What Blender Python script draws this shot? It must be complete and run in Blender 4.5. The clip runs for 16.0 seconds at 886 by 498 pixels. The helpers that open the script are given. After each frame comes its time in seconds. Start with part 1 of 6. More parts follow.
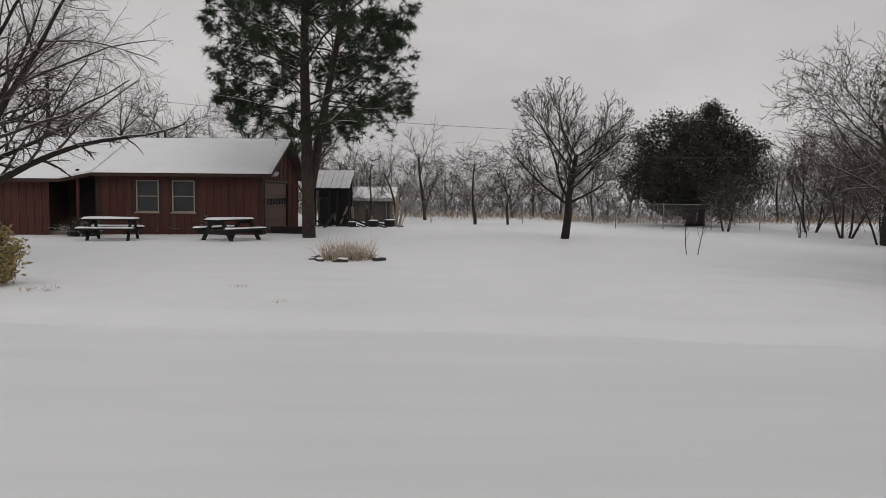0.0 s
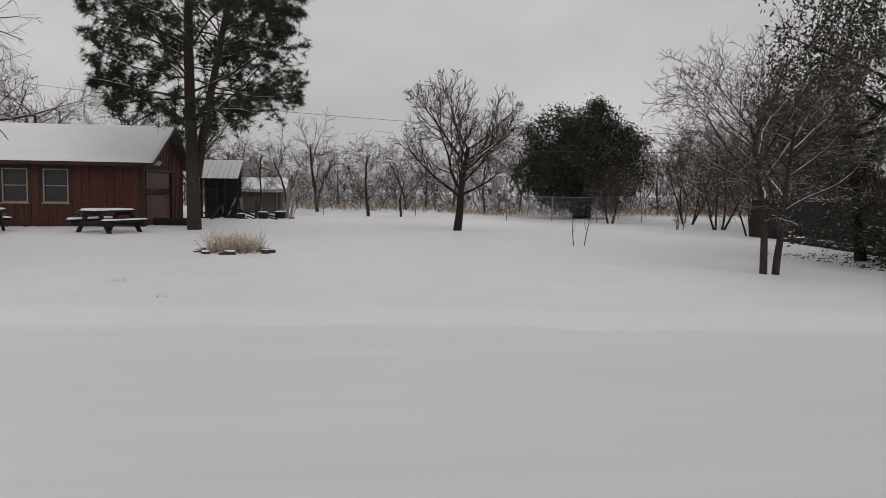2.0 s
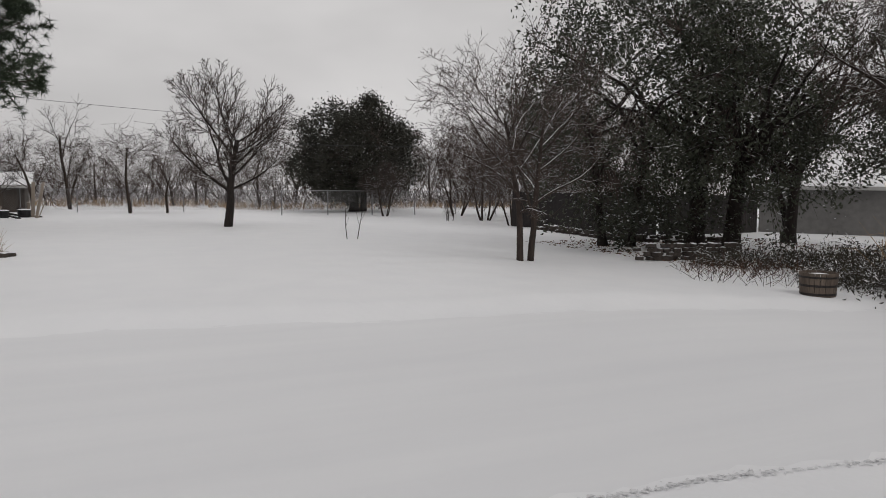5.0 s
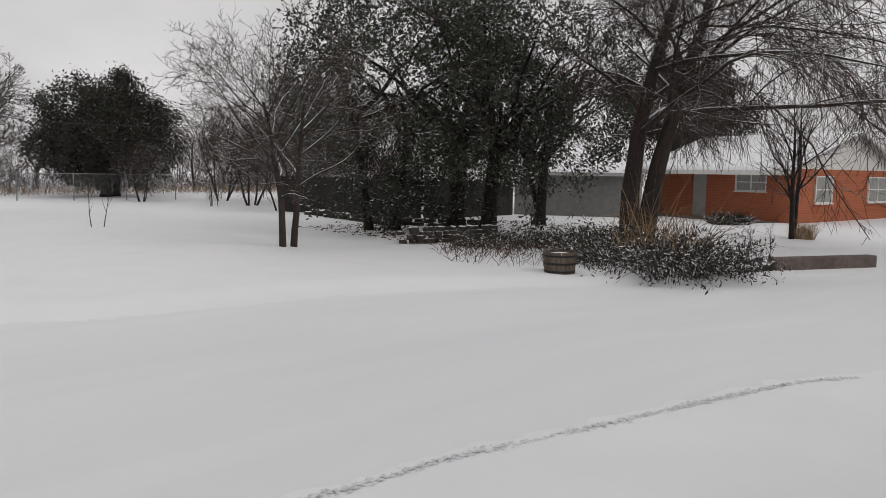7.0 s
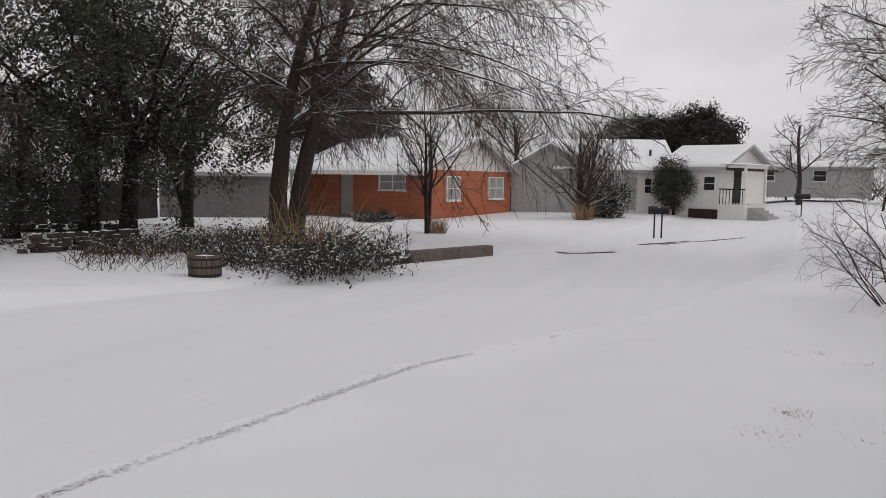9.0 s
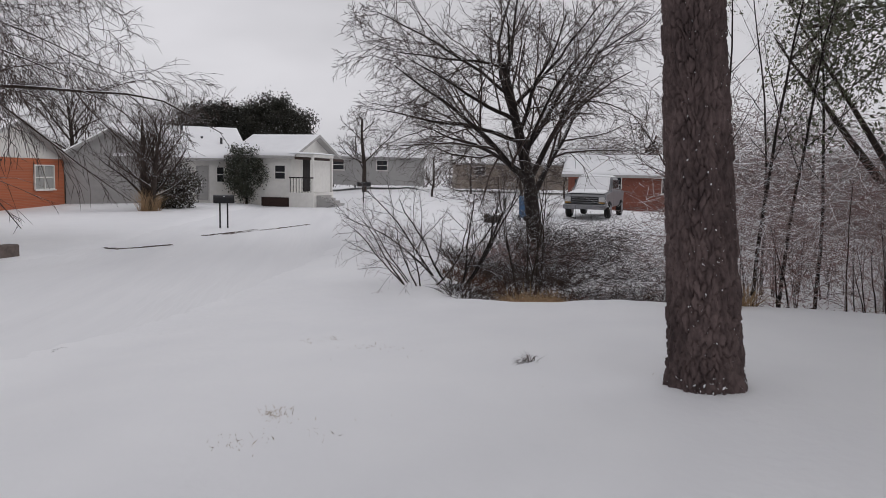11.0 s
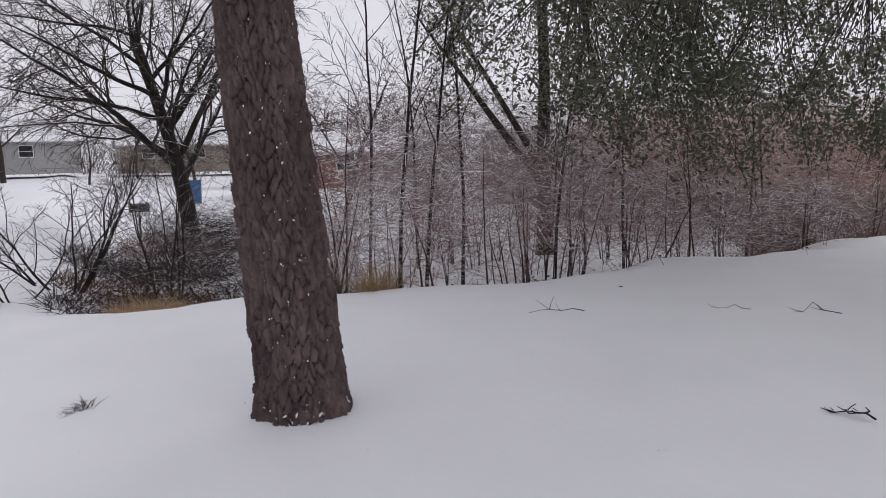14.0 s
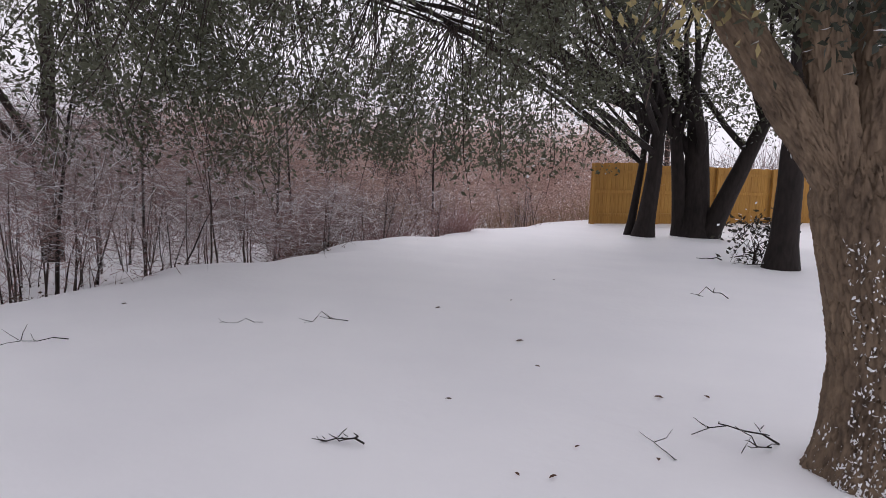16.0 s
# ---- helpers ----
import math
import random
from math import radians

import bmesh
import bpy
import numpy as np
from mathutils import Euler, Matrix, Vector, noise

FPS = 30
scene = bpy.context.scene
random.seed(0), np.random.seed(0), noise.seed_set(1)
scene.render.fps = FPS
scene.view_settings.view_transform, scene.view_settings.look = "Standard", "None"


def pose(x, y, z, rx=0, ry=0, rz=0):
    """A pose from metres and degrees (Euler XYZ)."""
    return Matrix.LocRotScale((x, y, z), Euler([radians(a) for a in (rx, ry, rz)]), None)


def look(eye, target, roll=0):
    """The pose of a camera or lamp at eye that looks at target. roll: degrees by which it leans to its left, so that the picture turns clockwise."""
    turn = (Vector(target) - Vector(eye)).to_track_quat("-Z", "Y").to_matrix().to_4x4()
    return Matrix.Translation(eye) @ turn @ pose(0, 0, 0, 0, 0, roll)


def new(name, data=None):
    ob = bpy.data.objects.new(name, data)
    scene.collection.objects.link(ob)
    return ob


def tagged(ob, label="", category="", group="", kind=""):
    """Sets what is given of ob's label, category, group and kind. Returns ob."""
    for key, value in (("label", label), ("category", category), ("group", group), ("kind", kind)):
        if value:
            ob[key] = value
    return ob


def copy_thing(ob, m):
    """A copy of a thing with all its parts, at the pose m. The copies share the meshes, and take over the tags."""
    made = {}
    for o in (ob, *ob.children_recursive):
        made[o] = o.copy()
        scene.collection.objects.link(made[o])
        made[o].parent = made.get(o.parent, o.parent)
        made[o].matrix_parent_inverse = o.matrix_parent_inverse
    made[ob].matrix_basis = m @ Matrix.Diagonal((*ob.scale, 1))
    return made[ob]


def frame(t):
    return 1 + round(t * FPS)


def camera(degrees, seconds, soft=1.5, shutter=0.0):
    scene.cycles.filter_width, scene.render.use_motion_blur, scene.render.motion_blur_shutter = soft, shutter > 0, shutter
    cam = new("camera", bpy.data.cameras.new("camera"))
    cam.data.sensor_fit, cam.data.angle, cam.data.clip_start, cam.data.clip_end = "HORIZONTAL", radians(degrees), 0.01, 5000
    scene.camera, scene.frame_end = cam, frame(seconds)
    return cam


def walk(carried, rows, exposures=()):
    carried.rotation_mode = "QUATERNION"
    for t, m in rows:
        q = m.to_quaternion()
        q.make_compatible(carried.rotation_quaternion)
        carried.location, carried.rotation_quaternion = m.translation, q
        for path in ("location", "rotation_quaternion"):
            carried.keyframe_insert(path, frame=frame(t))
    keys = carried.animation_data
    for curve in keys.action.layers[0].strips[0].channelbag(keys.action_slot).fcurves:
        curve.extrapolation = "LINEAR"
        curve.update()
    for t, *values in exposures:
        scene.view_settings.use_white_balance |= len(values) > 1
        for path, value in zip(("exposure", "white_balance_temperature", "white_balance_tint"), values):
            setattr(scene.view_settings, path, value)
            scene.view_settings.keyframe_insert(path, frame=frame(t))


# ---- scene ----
cam = camera(60.7, 16.0, 0.75)
PATH = [
    (0, (0.046, -0.033, 1.601), (0.058, 1.962, 1.46), 0.5),
    (0.5, (0.065, -0.023, 1.603), (0.106, 1.972, 1.462), 0.5),
    (1, (0.084, 0.006, 1.599), (0.221, 1.996, 1.454), 0.6),
    (1.5, (0.099, -0.021, 1.587), (0.317, 1.961, 1.434), 0.7),
    (2, (0.088, 0.061, 1.58), (0.379, 2.034, 1.422), 0.9),
    (2.5, (0.101, 0.021, 1.566), (0.442, 1.985, 1.399), 0.9),
    (3, (0.138, 0.022, 1.576), (0.538, 1.974, 1.407), 1.0),
    (3.2, (0.13, 0.019, 1.582), (0.555, 1.966, 1.411), 1.1),
    (5.3, (0.295, -0.068, 1.604), (1.217, 1.699, 1.438), 0.8),
    (5.5, (0.353, -0.043, 1.603), (1.341, 1.688, 1.439), 1.1),
    (6, (0.516, 0.001, 1.596), (1.788, 1.533, 1.418), 1.4),
    (6.5, (0.534, -0.036, 1.61), (1.853, 1.454, 1.408), 1.6),
    (7, (0.548, -0.051, 1.605), (1.879, 1.428, 1.403), 0.9),
    (7.5, (0.588, -0.117, 1.598), (2.056, 1.226, 1.397), 0.7),
    (8, (0.642, -0.178, 1.602), (2.265, 0.974, 1.406), 1.2),
    (8.5, (0.675, -0.2, 1.609), (2.43, 0.74, 1.416), 1.0),
    (9, (0.682, -0.208, 1.602), (2.523, 0.552, 1.415), 0.9),
    (9.5, (0.845, -0.306, 1.594), (2.776, 0.179, 1.405), -0.1),
    (10, (1.116, -0.54, 1.586), (3.088, -0.264, 1.401), 0.8),
    (10.2, (1.179, -0.626, 1.587), (3.167, -0.497, 1.4), 1.2),
    (12.3, (1.74, -1.222, 1.612), (3.655, -1.763, 1.412), -0.9),
    (12.5, (1.806, -1.298, 1.615), (3.712, -1.869, 1.414), -0.9),
    (13, (1.971, -1.497, 1.612), (3.875, -2.07, 1.395), -0.8),
    (13.5, (2.173, -1.728, 1.607), (3.951, -2.614, 1.371), -1.3),
    (14, (2.298, -2.011, 1.597), (3.996, -3.037, 1.342), -1.1),
    (14.5, (2.473, -2.223, 1.586), (4.042, -3.436, 1.321), -0.3),
    (15, (2.597, -2.44, 1.601), (3.986, -3.853, 1.326), -0.5),
    (15.5, (2.56, -2.698, 1.644), (3.682, -4.332, 1.38), 1.2),
    (16, (2.514, -2.781, 1.642), (3.359, -4.576, 1.391), 2.2),
]
EXPOSURE = [(0, -0.15, 6550, 10), (3, -0.12, 6550, 10), (7, 0.14, 6500, 10), (8.5, 0.16, 6450, 11), (10, 0.04, 6350, 12), (12.5, 0.2, 6150, 14), (14.5, 0.42, 6120, 16), (16, 0.57, 6150, 19)]
walk(cam, [(t, look(eye, target, roll)) for t, eye, target, roll in PATH], EXPOSURE)

# ---- sky and light ----
world = bpy.data.worlds.new("overcast_sky")
scene.world = world
world.use_nodes = True
wn, wl = world.node_tree.nodes, world.node_tree.links
for nd in list(wn):
    wn.remove(nd)
w_out, w_bg = wn.new("ShaderNodeOutputWorld"), wn.new("ShaderNodeBackground")
w_sky = wn.new("ShaderNodeTexSky")
w_sky.sky_type, w_sky.sun_disc = "NISHITA", False
w_sky.sun_elevation, w_sky.sun_rotation = radians(32), radians(200)
w_sat = wn.new("ShaderNodeHueSaturation")
w_sat.inputs["Saturation"].default_value = 0.1
w_sat.inputs["Value"].default_value = 0.5
wl.new(w_sky.outputs[0], w_sat.inputs["Color"])
w_tc, w_map, w_noise, w_ramp = (wn.new("ShaderNode" + k) for k in ("TexCoord", "Mapping", "TexNoise", "ValToRGB"))
w_map.inputs["Scale"].default_value = (1.0, 1.0, 2.4)
w_noise.inputs["Scale"].default_value, w_noise.inputs["Detail"].default_value = 2.2, 4.0
wl.new(w_tc.outputs["Generated"], w_map.inputs[0])
wl.new(w_map.outputs[0], w_noise.inputs["Vector"])
wl.new(w_noise.outputs[0], w_ramp.inputs[0])
w_ramp.color_ramp.elements[0].position, w_ramp.color_ramp.elements[0].color = 0.32, (5.7, 5.6, 5.62, 1)
w_ramp.color_ramp.elements[1].position, w_ramp.color_ramp.elements[1].color = 0.7, (7.9, 7.75, 7.75, 1)
w_mix = wn.new("ShaderNodeMix")
w_mix.data_type = "RGBA"
w_mix.inputs["Factor"].default_value = 0.9
wl.new(w_sat.outputs[0], w_mix.inputs["A"])
wl.new(w_ramp.outputs[0], w_mix.inputs["B"])
wl.new(w_mix.outputs["Result"], w_bg.inputs["Color"])
w_bg.inputs["Strength"].default_value = 0.09
wl.new(w_bg.outputs[0], w_out.inputs[0])

sun = new("sun", bpy.data.lights.new("sun", "SUN"))
sun.data.energy, sun.data.angle, sun.data.color = 0.55, radians(40), (1.0, 0.97, 0.93)
sun.matrix_world = look((0, 0, 50), (-14, 38, 20))

# ---- materials ----


def material(name, color, rough=0.8, color2=None, scale=8.0, bump=0.3, bscale=None, metal=0.0, stretch=(1, 1, 1), snow=None, rand=0.0, spec=0.3, detail=6.0, trans=0.0):
    """A surface with two-scale colour variation and relief; snow: how steep faces must lie to keep snow (0 to 1)."""
    m = bpy.data.materials.new(name)
    m.use_nodes = True
    n, l = m.node_tree.nodes, m.node_tree.links
    b = n["Principled BSDF"]
    b.inputs["Roughness"].default_value, b.inputs["Metallic"].default_value = rough, metal
    b.inputs["Specular IOR Level"].default_value = spec
    color2 = color2 or tuple(c * 0.6 for c in color)
    tc, mp, n1, n2, mx = n.new("ShaderNodeTexCoord"), n.new("ShaderNodeMapping"), n.new("ShaderNodeTexNoise"), n.new("ShaderNodeTexNoise"), n.new("ShaderNodeMix")
    mp.inputs["Scale"].default_value = stretch
    l.new(tc.outputs["Object"], mp.inputs[0])
    for q, s in ((n1, scale), (n2, scale * 0.13)):
        q.inputs["Scale"].default_value, q.inputs["Detail"].default_value = s, detail
        l.new(mp.outputs[0], q.inputs["Vector"])
    add = n.new("ShaderNodeMath")
    add.operation = "MULTIPLY_ADD"
    add.inputs[1].default_value = 0.55
    l.new(n1.outputs[0], add.inputs[0])
    sc = n.new("ShaderNodeMath")
    sc.operation = "MULTIPLY"
    sc.inputs[1].default_value = 0.45
    l.new(n2.outputs[0], sc.inputs[0])
    l.new(sc.outputs[0], add.inputs[2])
    rp = n.new("ShaderNodeMapRange")
    rp.inputs["From Min"].default_value, rp.inputs["From Max"].default_value = 0.34, 0.66
    l.new(add.outputs[0], rp.inputs["Value"])
    mx.data_type = "RGBA"
    mx.inputs["A"].default_value, mx.inputs["B"].default_value = (*color, 1), (*color2, 1)
    l.new(rp.outputs[0], mx.inputs["Factor"])
    col = mx.outputs["Result"]
    if rand:
        oi, geo, hs, av = n.new("ShaderNodeObjectInfo"), n.new("ShaderNodeNewGeometry"), n.new("ShaderNodeHueSaturation"), n.new("ShaderNodeMath")
        l.new(oi.outputs["Random"], av.inputs[0])
        l.new(geo.outputs["Random Per Island"], av.inputs[1])
        mr = n.new("ShaderNodeMapRange")
        mr.inputs["From Max"].default_value = 2.0
        mr.inputs["To Min"].default_value, mr.inputs["To Max"].default_value = 1 - rand, 1 + rand
        l.new(av.outputs[0], mr.inputs["Value"])
        l.new(mr.outputs[0], hs.inputs["Value"])
        l.new(col, hs.inputs["Color"])
        col = hs.outputs[0]
    if snow is not None:
        geo2, sep, sub, ms, mx2 = n.new("ShaderNodeNewGeometry"), n.new("ShaderNodeSeparateXYZ"), n.new("ShaderNodeMath"), n.new("ShaderNodeMapRange"), n.new("ShaderNodeMix")
        l.new(geo2.outputs["Normal"], sep.inputs[0])
        sub.operation = "MULTIPLY_ADD"
        sub.inputs[1].default_value = 0.7
        l.new(n1.outputs[0], sub.inputs[0])
        l.new(sep.outputs["Z"], sub.inputs[2])
        ms.inputs["From Min"].default_value, ms.inputs["From Max"].default_value = snow + 0.3, snow + 0.45
        l.new(sub.outputs[0], ms.inputs["Value"])
        mx2.data_type = "RGBA"
        l.new(ms.outputs[0], mx2.inputs["Factor"])
        l.new(col, mx2.inputs["A"])
        mx2.inputs["B"].default_value = (0.82, 0.83, 0.85, 1)
        col = mx2.outputs["Result"]
    l.new(col, b.inputs["Base Color"])
    if trans:
        tl, ms2, mo = n.new("ShaderNodeBsdfTranslucent"), n.new("ShaderNodeMixShader"), n["Material Output"]
        l.new(col, tl.inputs["Color"])
        ms2.inputs[0].default_value = trans
        l.new(b.outputs[0], ms2.inputs[1])
        l.new(tl.outputs[0], ms2.inputs[2])
        l.new(ms2.outputs[0], mo.inputs["Surface"])
    if bump:
        bp = n.new("ShaderNodeBump")
        bp.inputs["Strength"].default_value, bp.inputs["Distance"].default_value = bump, 0.3 / (bscale or scale)
        nb = n1
        if bscale:
            nb = n.new("ShaderNodeTexNoise")
            nb.inputs["Scale"].default_value, nb.inputs["Detail"].default_value = bscale, detail
            l.new(mp.outputs[0], nb.inputs["Vector"])
        l.new(nb.outputs[0], bp.inputs["Height"])
        l.new(bp.outputs[0], b.inputs["Normal"])
    return m


def glassy(name, tint, rough=0.05):
    m = bpy.data.materials.new(name)
    m.use_nodes = True
    b = m.node_tree.nodes["Principled BSDF"]
    b.inputs["Base Color"].default_value = (*tint, 1)
    b.inputs["Roughness"].default_value = rough
    b.inputs["Transmission Weight"].default_value = 1.0
    return m


M = {}
M["snow"] = material("snow", (0.89, 0.893, 0.905), 0.55, (0.84, 0.845, 0.865), 1.1, 0.14, 9.0, spec=0.2)
M["road_snow"] = material("road_snow", (0.85, 0.853, 0.866), 0.6, (0.79, 0.795, 0.815), 1.6, 0.16, 9.0, spec=0.2, stretch=(0.12, 1.3, 1))
M["roof_snow"] = material("roof_snow", (0.88, 0.885, 0.9), 0.6, (0.82, 0.825, 0.84), 1.5, 0.2, 6.0, spec=0.2)
M["slush"] = material("slush", (0.66, 0.66, 0.675), 0.7, (0.77, 0.77, 0.78), 14, 0.4)
M["bark"] = material("bark", (0.062, 0.046, 0.038), 0.9, (0.024, 0.019, 0.017), 18, 0.6, snow=0.62, stretch=(1, 1, 0.3))
M["bark_dark"] = material("bark_dark", (0.035, 0.027, 0.024), 0.9, (0.014, 0.011, 0.010), 18, 0.6, snow=0.8, stretch=(1, 1, 0.3))
M["twig"] = material("twig", (0.075, 0.054, 0.046), 0.85, (0.036, 0.027, 0.024), 9, 0.0, snow=0.85, rand=0.3)
M["twig_ice"] = material("twig_ice", (0.34, 0.265, 0.25), 0.5, (0.14, 0.1, 0.092), 6, 0.0, snow=0.5, rand=0.4)
M["twig_red"] = material("twig_red", (0.42, 0.25, 0.23), 0.55, (0.22, 0.12, 0.108), 5, 0.0, snow=0.56, rand=0.4)
M["twig_pink"] = material("twig_pink", (0.58, 0.43, 0.37), 0.7, (0.42, 0.28, 0.235), 4, 0.0, rand=0.3)
M["far_leaf"] = material("far_leaf", (0.034, 0.033, 0.024), 0.6, (0.016, 0.016, 0.012), 2, 0.0, rand=0.4, snow=0.98)
M["pine_bark"] = material("pine_bark", (0.16, 0.116, 0.11), 0.9, (0.04, 0.028, 0.028), 22, 1.0, stretch=(1, 1, 0.5))
M["oak_bark"] = material("oak_bark", (0.25, 0.18, 0.12), 0.92, (0.075, 0.053, 0.038), 26, 1.0, stretch=(1, 1, 0.35))
M["needle"] = material("needle", (0.036, 0.05, 0.027), 0.6, (0.02, 0.03, 0.018), 3, 0.0, rand=0.4, trans=0.2)
M["oak_leaf"] = material("oak_leaf", (0.08, 0.088, 0.062), 0.45, (0.036, 0.041, 0.028), 2, 0.0, rand=0.5, snow=0.86, trans=0.28)
M["frost_leaf"] = material("frost_leaf", (0.2, 0.205, 0.14), 0.4, (0.09, 0.1, 0.062), 2, 0.0, rand=0.5, snow=0.86, trans=0.48)
M["brown_leaf"] = material("brown_leaf", (0.13, 0.062, 0.034), 0.7, (0.06, 0.03, 0.019), 4, 0.0, rand=0.5)
M["tan_leaf"] = material("tan_leaf", (0.36, 0.3, 0.14), 0.6, (0.22, 0.17, 0.075), 9, 0.1, rand=0.4, trans=0.3)
M["dry_grass"] = material("dry_grass", (0.4, 0.285, 0.17), 0.85, (0.24, 0.155, 0.09), 3, 0.0, rand=0.35, trans=0.2)
M["pale_grass"] = material("pale_grass", (0.45, 0.38, 0.3), 0.85, (0.3, 0.24, 0.18), 3, 0.0, rand=0.35)
M["red_siding"] = material("red_siding", (0.085, 0.029, 0.022), 0.75, (0.045, 0.016, 0.013), 5, 0.25, stretch=(3, 3, 0.3), rand=0.22)
M["brown_trim"] = material("brown_trim", (0.05, 0.028, 0.022), 0.7, None, 9, 0.2)
M["garage_paint"] = material("garage_paint", (0.11, 0.06, 0.05), 0.6, (0.078, 0.042, 0.035), 3, 0.1)
M["dark_glass"] = material("dark_glass", (0.02, 0.022, 0.026), 0.2, (0.045, 0.047, 0.05), 1.2, 0.0, spec=0.35)
M["cream_trim"] = material("cream_trim", (0.32, 0.27, 0.225), 0.6, (0.24, 0.2, 0.165), 6, 0.1)
M["white_paint"] = material("white_paint", (0.8, 0.785, 0.75), 0.6, (0.69, 0.675, 0.64), 4, 0.15)
M["grey_paint"] = material("grey_paint", (0.42, 0.41, 0.40), 0.65, (0.34, 0.335, 0.325), 4, 0.15)
M["old_wood"] = material("old_wood", (0.105, 0.088, 0.075), 0.85, (0.05, 0.042, 0.037), 10, 0.5, stretch=(4, 4, 0.5), rand=0.25)
M["dark_wood"] = material("dark_wood", (0.035, 0.031, 0.03), 0.85, (0.018, 0.016, 0.016), 10, 0.5, rand=0.25)
M["black_wood"] = material("black_wood", (0.02, 0.018, 0.017), 0.75, (0.01, 0.009, 0.009), 10, 0.3)
M["barrel_wood"] = material("barrel_wood", (0.16, 0.125, 0.1), 0.85, (0.075, 0.058, 0.048), 14, 0.6, stretch=(3, 3, 0.4), rand=0.2)
M["hoop_iron"] = material("hoop_iron", (0.045, 0.04, 0.038), 0.55, None, 20, 0.3, metal=0.6)
M["cedar"] = material("cedar", (0.43, 0.235, 0.052), 0.75, (0.3, 0.15, 0.033), 7, 0.35, stretch=(4, 4, 0.3), rand=0.14)
M["concrete"] = material("concrete", (0.19, 0.15, 0.135), 0.9, (0.1, 0.08, 0.072), 9, 0.5)
M["stone"] = material("stone", (0.07, 0.058, 0.05), 0.9, (0.035, 0.029, 0.026), 7, 0.6, snow=0.72, rand=0.3)
M["steel"] = material("steel", (0.3, 0.3, 0.31), 0.45, (0.2, 0.2, 0.21), 12, 0.1, metal=0.8)
M["wire"] = material("wire", (0.05, 0.05, 0.052), 0.6, None, 5, 0.0)
M["black_metal"] = material("black_metal", (0.022, 0.022, 0.024), 0.45, None, 8, 0.1)
M["blue_plastic"] = material("blue_plastic", (0.07, 0.16, 0.3), 0.5, (0.05, 0.12, 0.23), 4, 0.05)
M["white_metal"] = material("white_metal", (0.62, 0.62, 0.63), 0.4, (0.5, 0.5, 0.51), 6, 0.05)
M["truck_paint"] = material("truck_paint", (0.2, 0.2, 0.21), 0.3, (0.14, 0.14, 0.15), 3, 0.0, spec=0.6)
M["rubber"] = material("rubber", (0.02, 0.02, 0.02), 0.85, None, 20, 0.3)
M["amber"] = material("amber", (0.55, 0.3, 0.06), 0.2, None, 5, 0.0)
M["dark_tin"] = material("dark_tin", (0.06, 0.062, 0.066), 0.6, None, 5, 0.1)
M["red_brick_far"] = material("red_brick_far", (0.27, 0.105, 0.075), 0.85, (0.2, 0.075, 0.055), 14, 0.2)
M["curtain_glass"] = material("curtain_glass", (0.42, 0.42, 0.4), 0.15, (0.3, 0.3, 0.29), 3, 0.0, stretch=(6, 1, 0.4), spec=0.6)
# grey siding darkened to carry the shade of the trees before the annex
M["shaded_siding"] = material("shaded_siding", (0.2, 0.195, 0.19), 0.7, (0.14, 0.136, 0.13), 4, 0.15)
M["bush_leaf"] = material("bush_leaf", (0.052, 0.047, 0.034), 0.55, (0.026, 0.023, 0.017), 3, 0.0, rand=0.5, snow=0.66)


def brick_material(name, a, b, mortar):
    m = bpy.data.materials.new(name)
    m.use_nodes = True
    n, l = m.node_tree.nodes, m.node_tree.links
    tc, bt, bs = n.new("ShaderNodeTexCoord"), n.new("ShaderNodeTexBrick"), n["Principled BSDF"]
    sp, cm = n.new("ShaderNodeSeparateXYZ"), n.new("ShaderNodeCombineXYZ")
    l.new(tc.outputs["Object"], sp.inputs[0])
    l.new(sp.outputs["X"], cm.inputs["X"])
    l.new(sp.outputs["Z"], cm.inputs["Y"])
    l.new(cm.outputs[0], bt.inputs["Vector"])
    bt.inputs["Scale"].default_value = 1.0
    bt.inputs["Brick Width"].default_value, bt.inputs["Row Height"].default_value, bt.inputs["Mortar Size"].default_value = 0.21, 0.075, 0.006
    bt.inputs["Color1"].default_value, bt.inputs["Color2"].default_value, bt.inputs["Mortar"].default_value = (*a, 1), (*b, 1), (*mortar, 1)
    l.new(bt.outputs["Color"], bs.inputs["Base Color"])
    bs.inputs["Roughness"].default_value = 0.85
    bp = n.new("ShaderNodeBump")
    bp.inputs["Strength"].default_value, bp.inputs["Distance"].default_value = 0.5, 0.01
    l.new(bt.outputs["Fac"], bp.inputs["Height"])
    bp.invert = True
    l.new(bp.outputs[0], bs.inputs["Normal"])
    return m


M["orange_brick"] = brick_material("orange_brick", (0.44, 0.125, 0.05), (0.37, 0.1, 0.042), (0.4, 0.2, 0.13))

# ---- mesh helpers ----


def np_mesh(name, V, F, mat, parent=None, label="", smooth=False):
    """One mesh object from an array of points and an array of faces, all with the same number of corners."""
    me = bpy.data.meshes.new(name)
    V, F = np.asarray(V, np.float32), np.asarray(F, np.int32)
    me.vertices.add(len(V))
    me.vertices.foreach_set("co", V.ravel())
    me.loops.add(F.size)
    me.loops.foreach_set("vertex_index", F.ravel())
    me.polygons.add(len(F))
    me.polygons.foreach_set("loop_start", np.arange(0, F.size, F.shape[1], dtype=np.int32))
    if smooth:
        me.polygons.foreach_set("use_smooth", np.ones(len(F), bool))
    me.update(calc_edges=True)
    me.validate()
    me.materials.append(M[mat])
    ob = new(name, me)
    ob.parent = parent
    if label:
        ob["label"] = label
    return ob


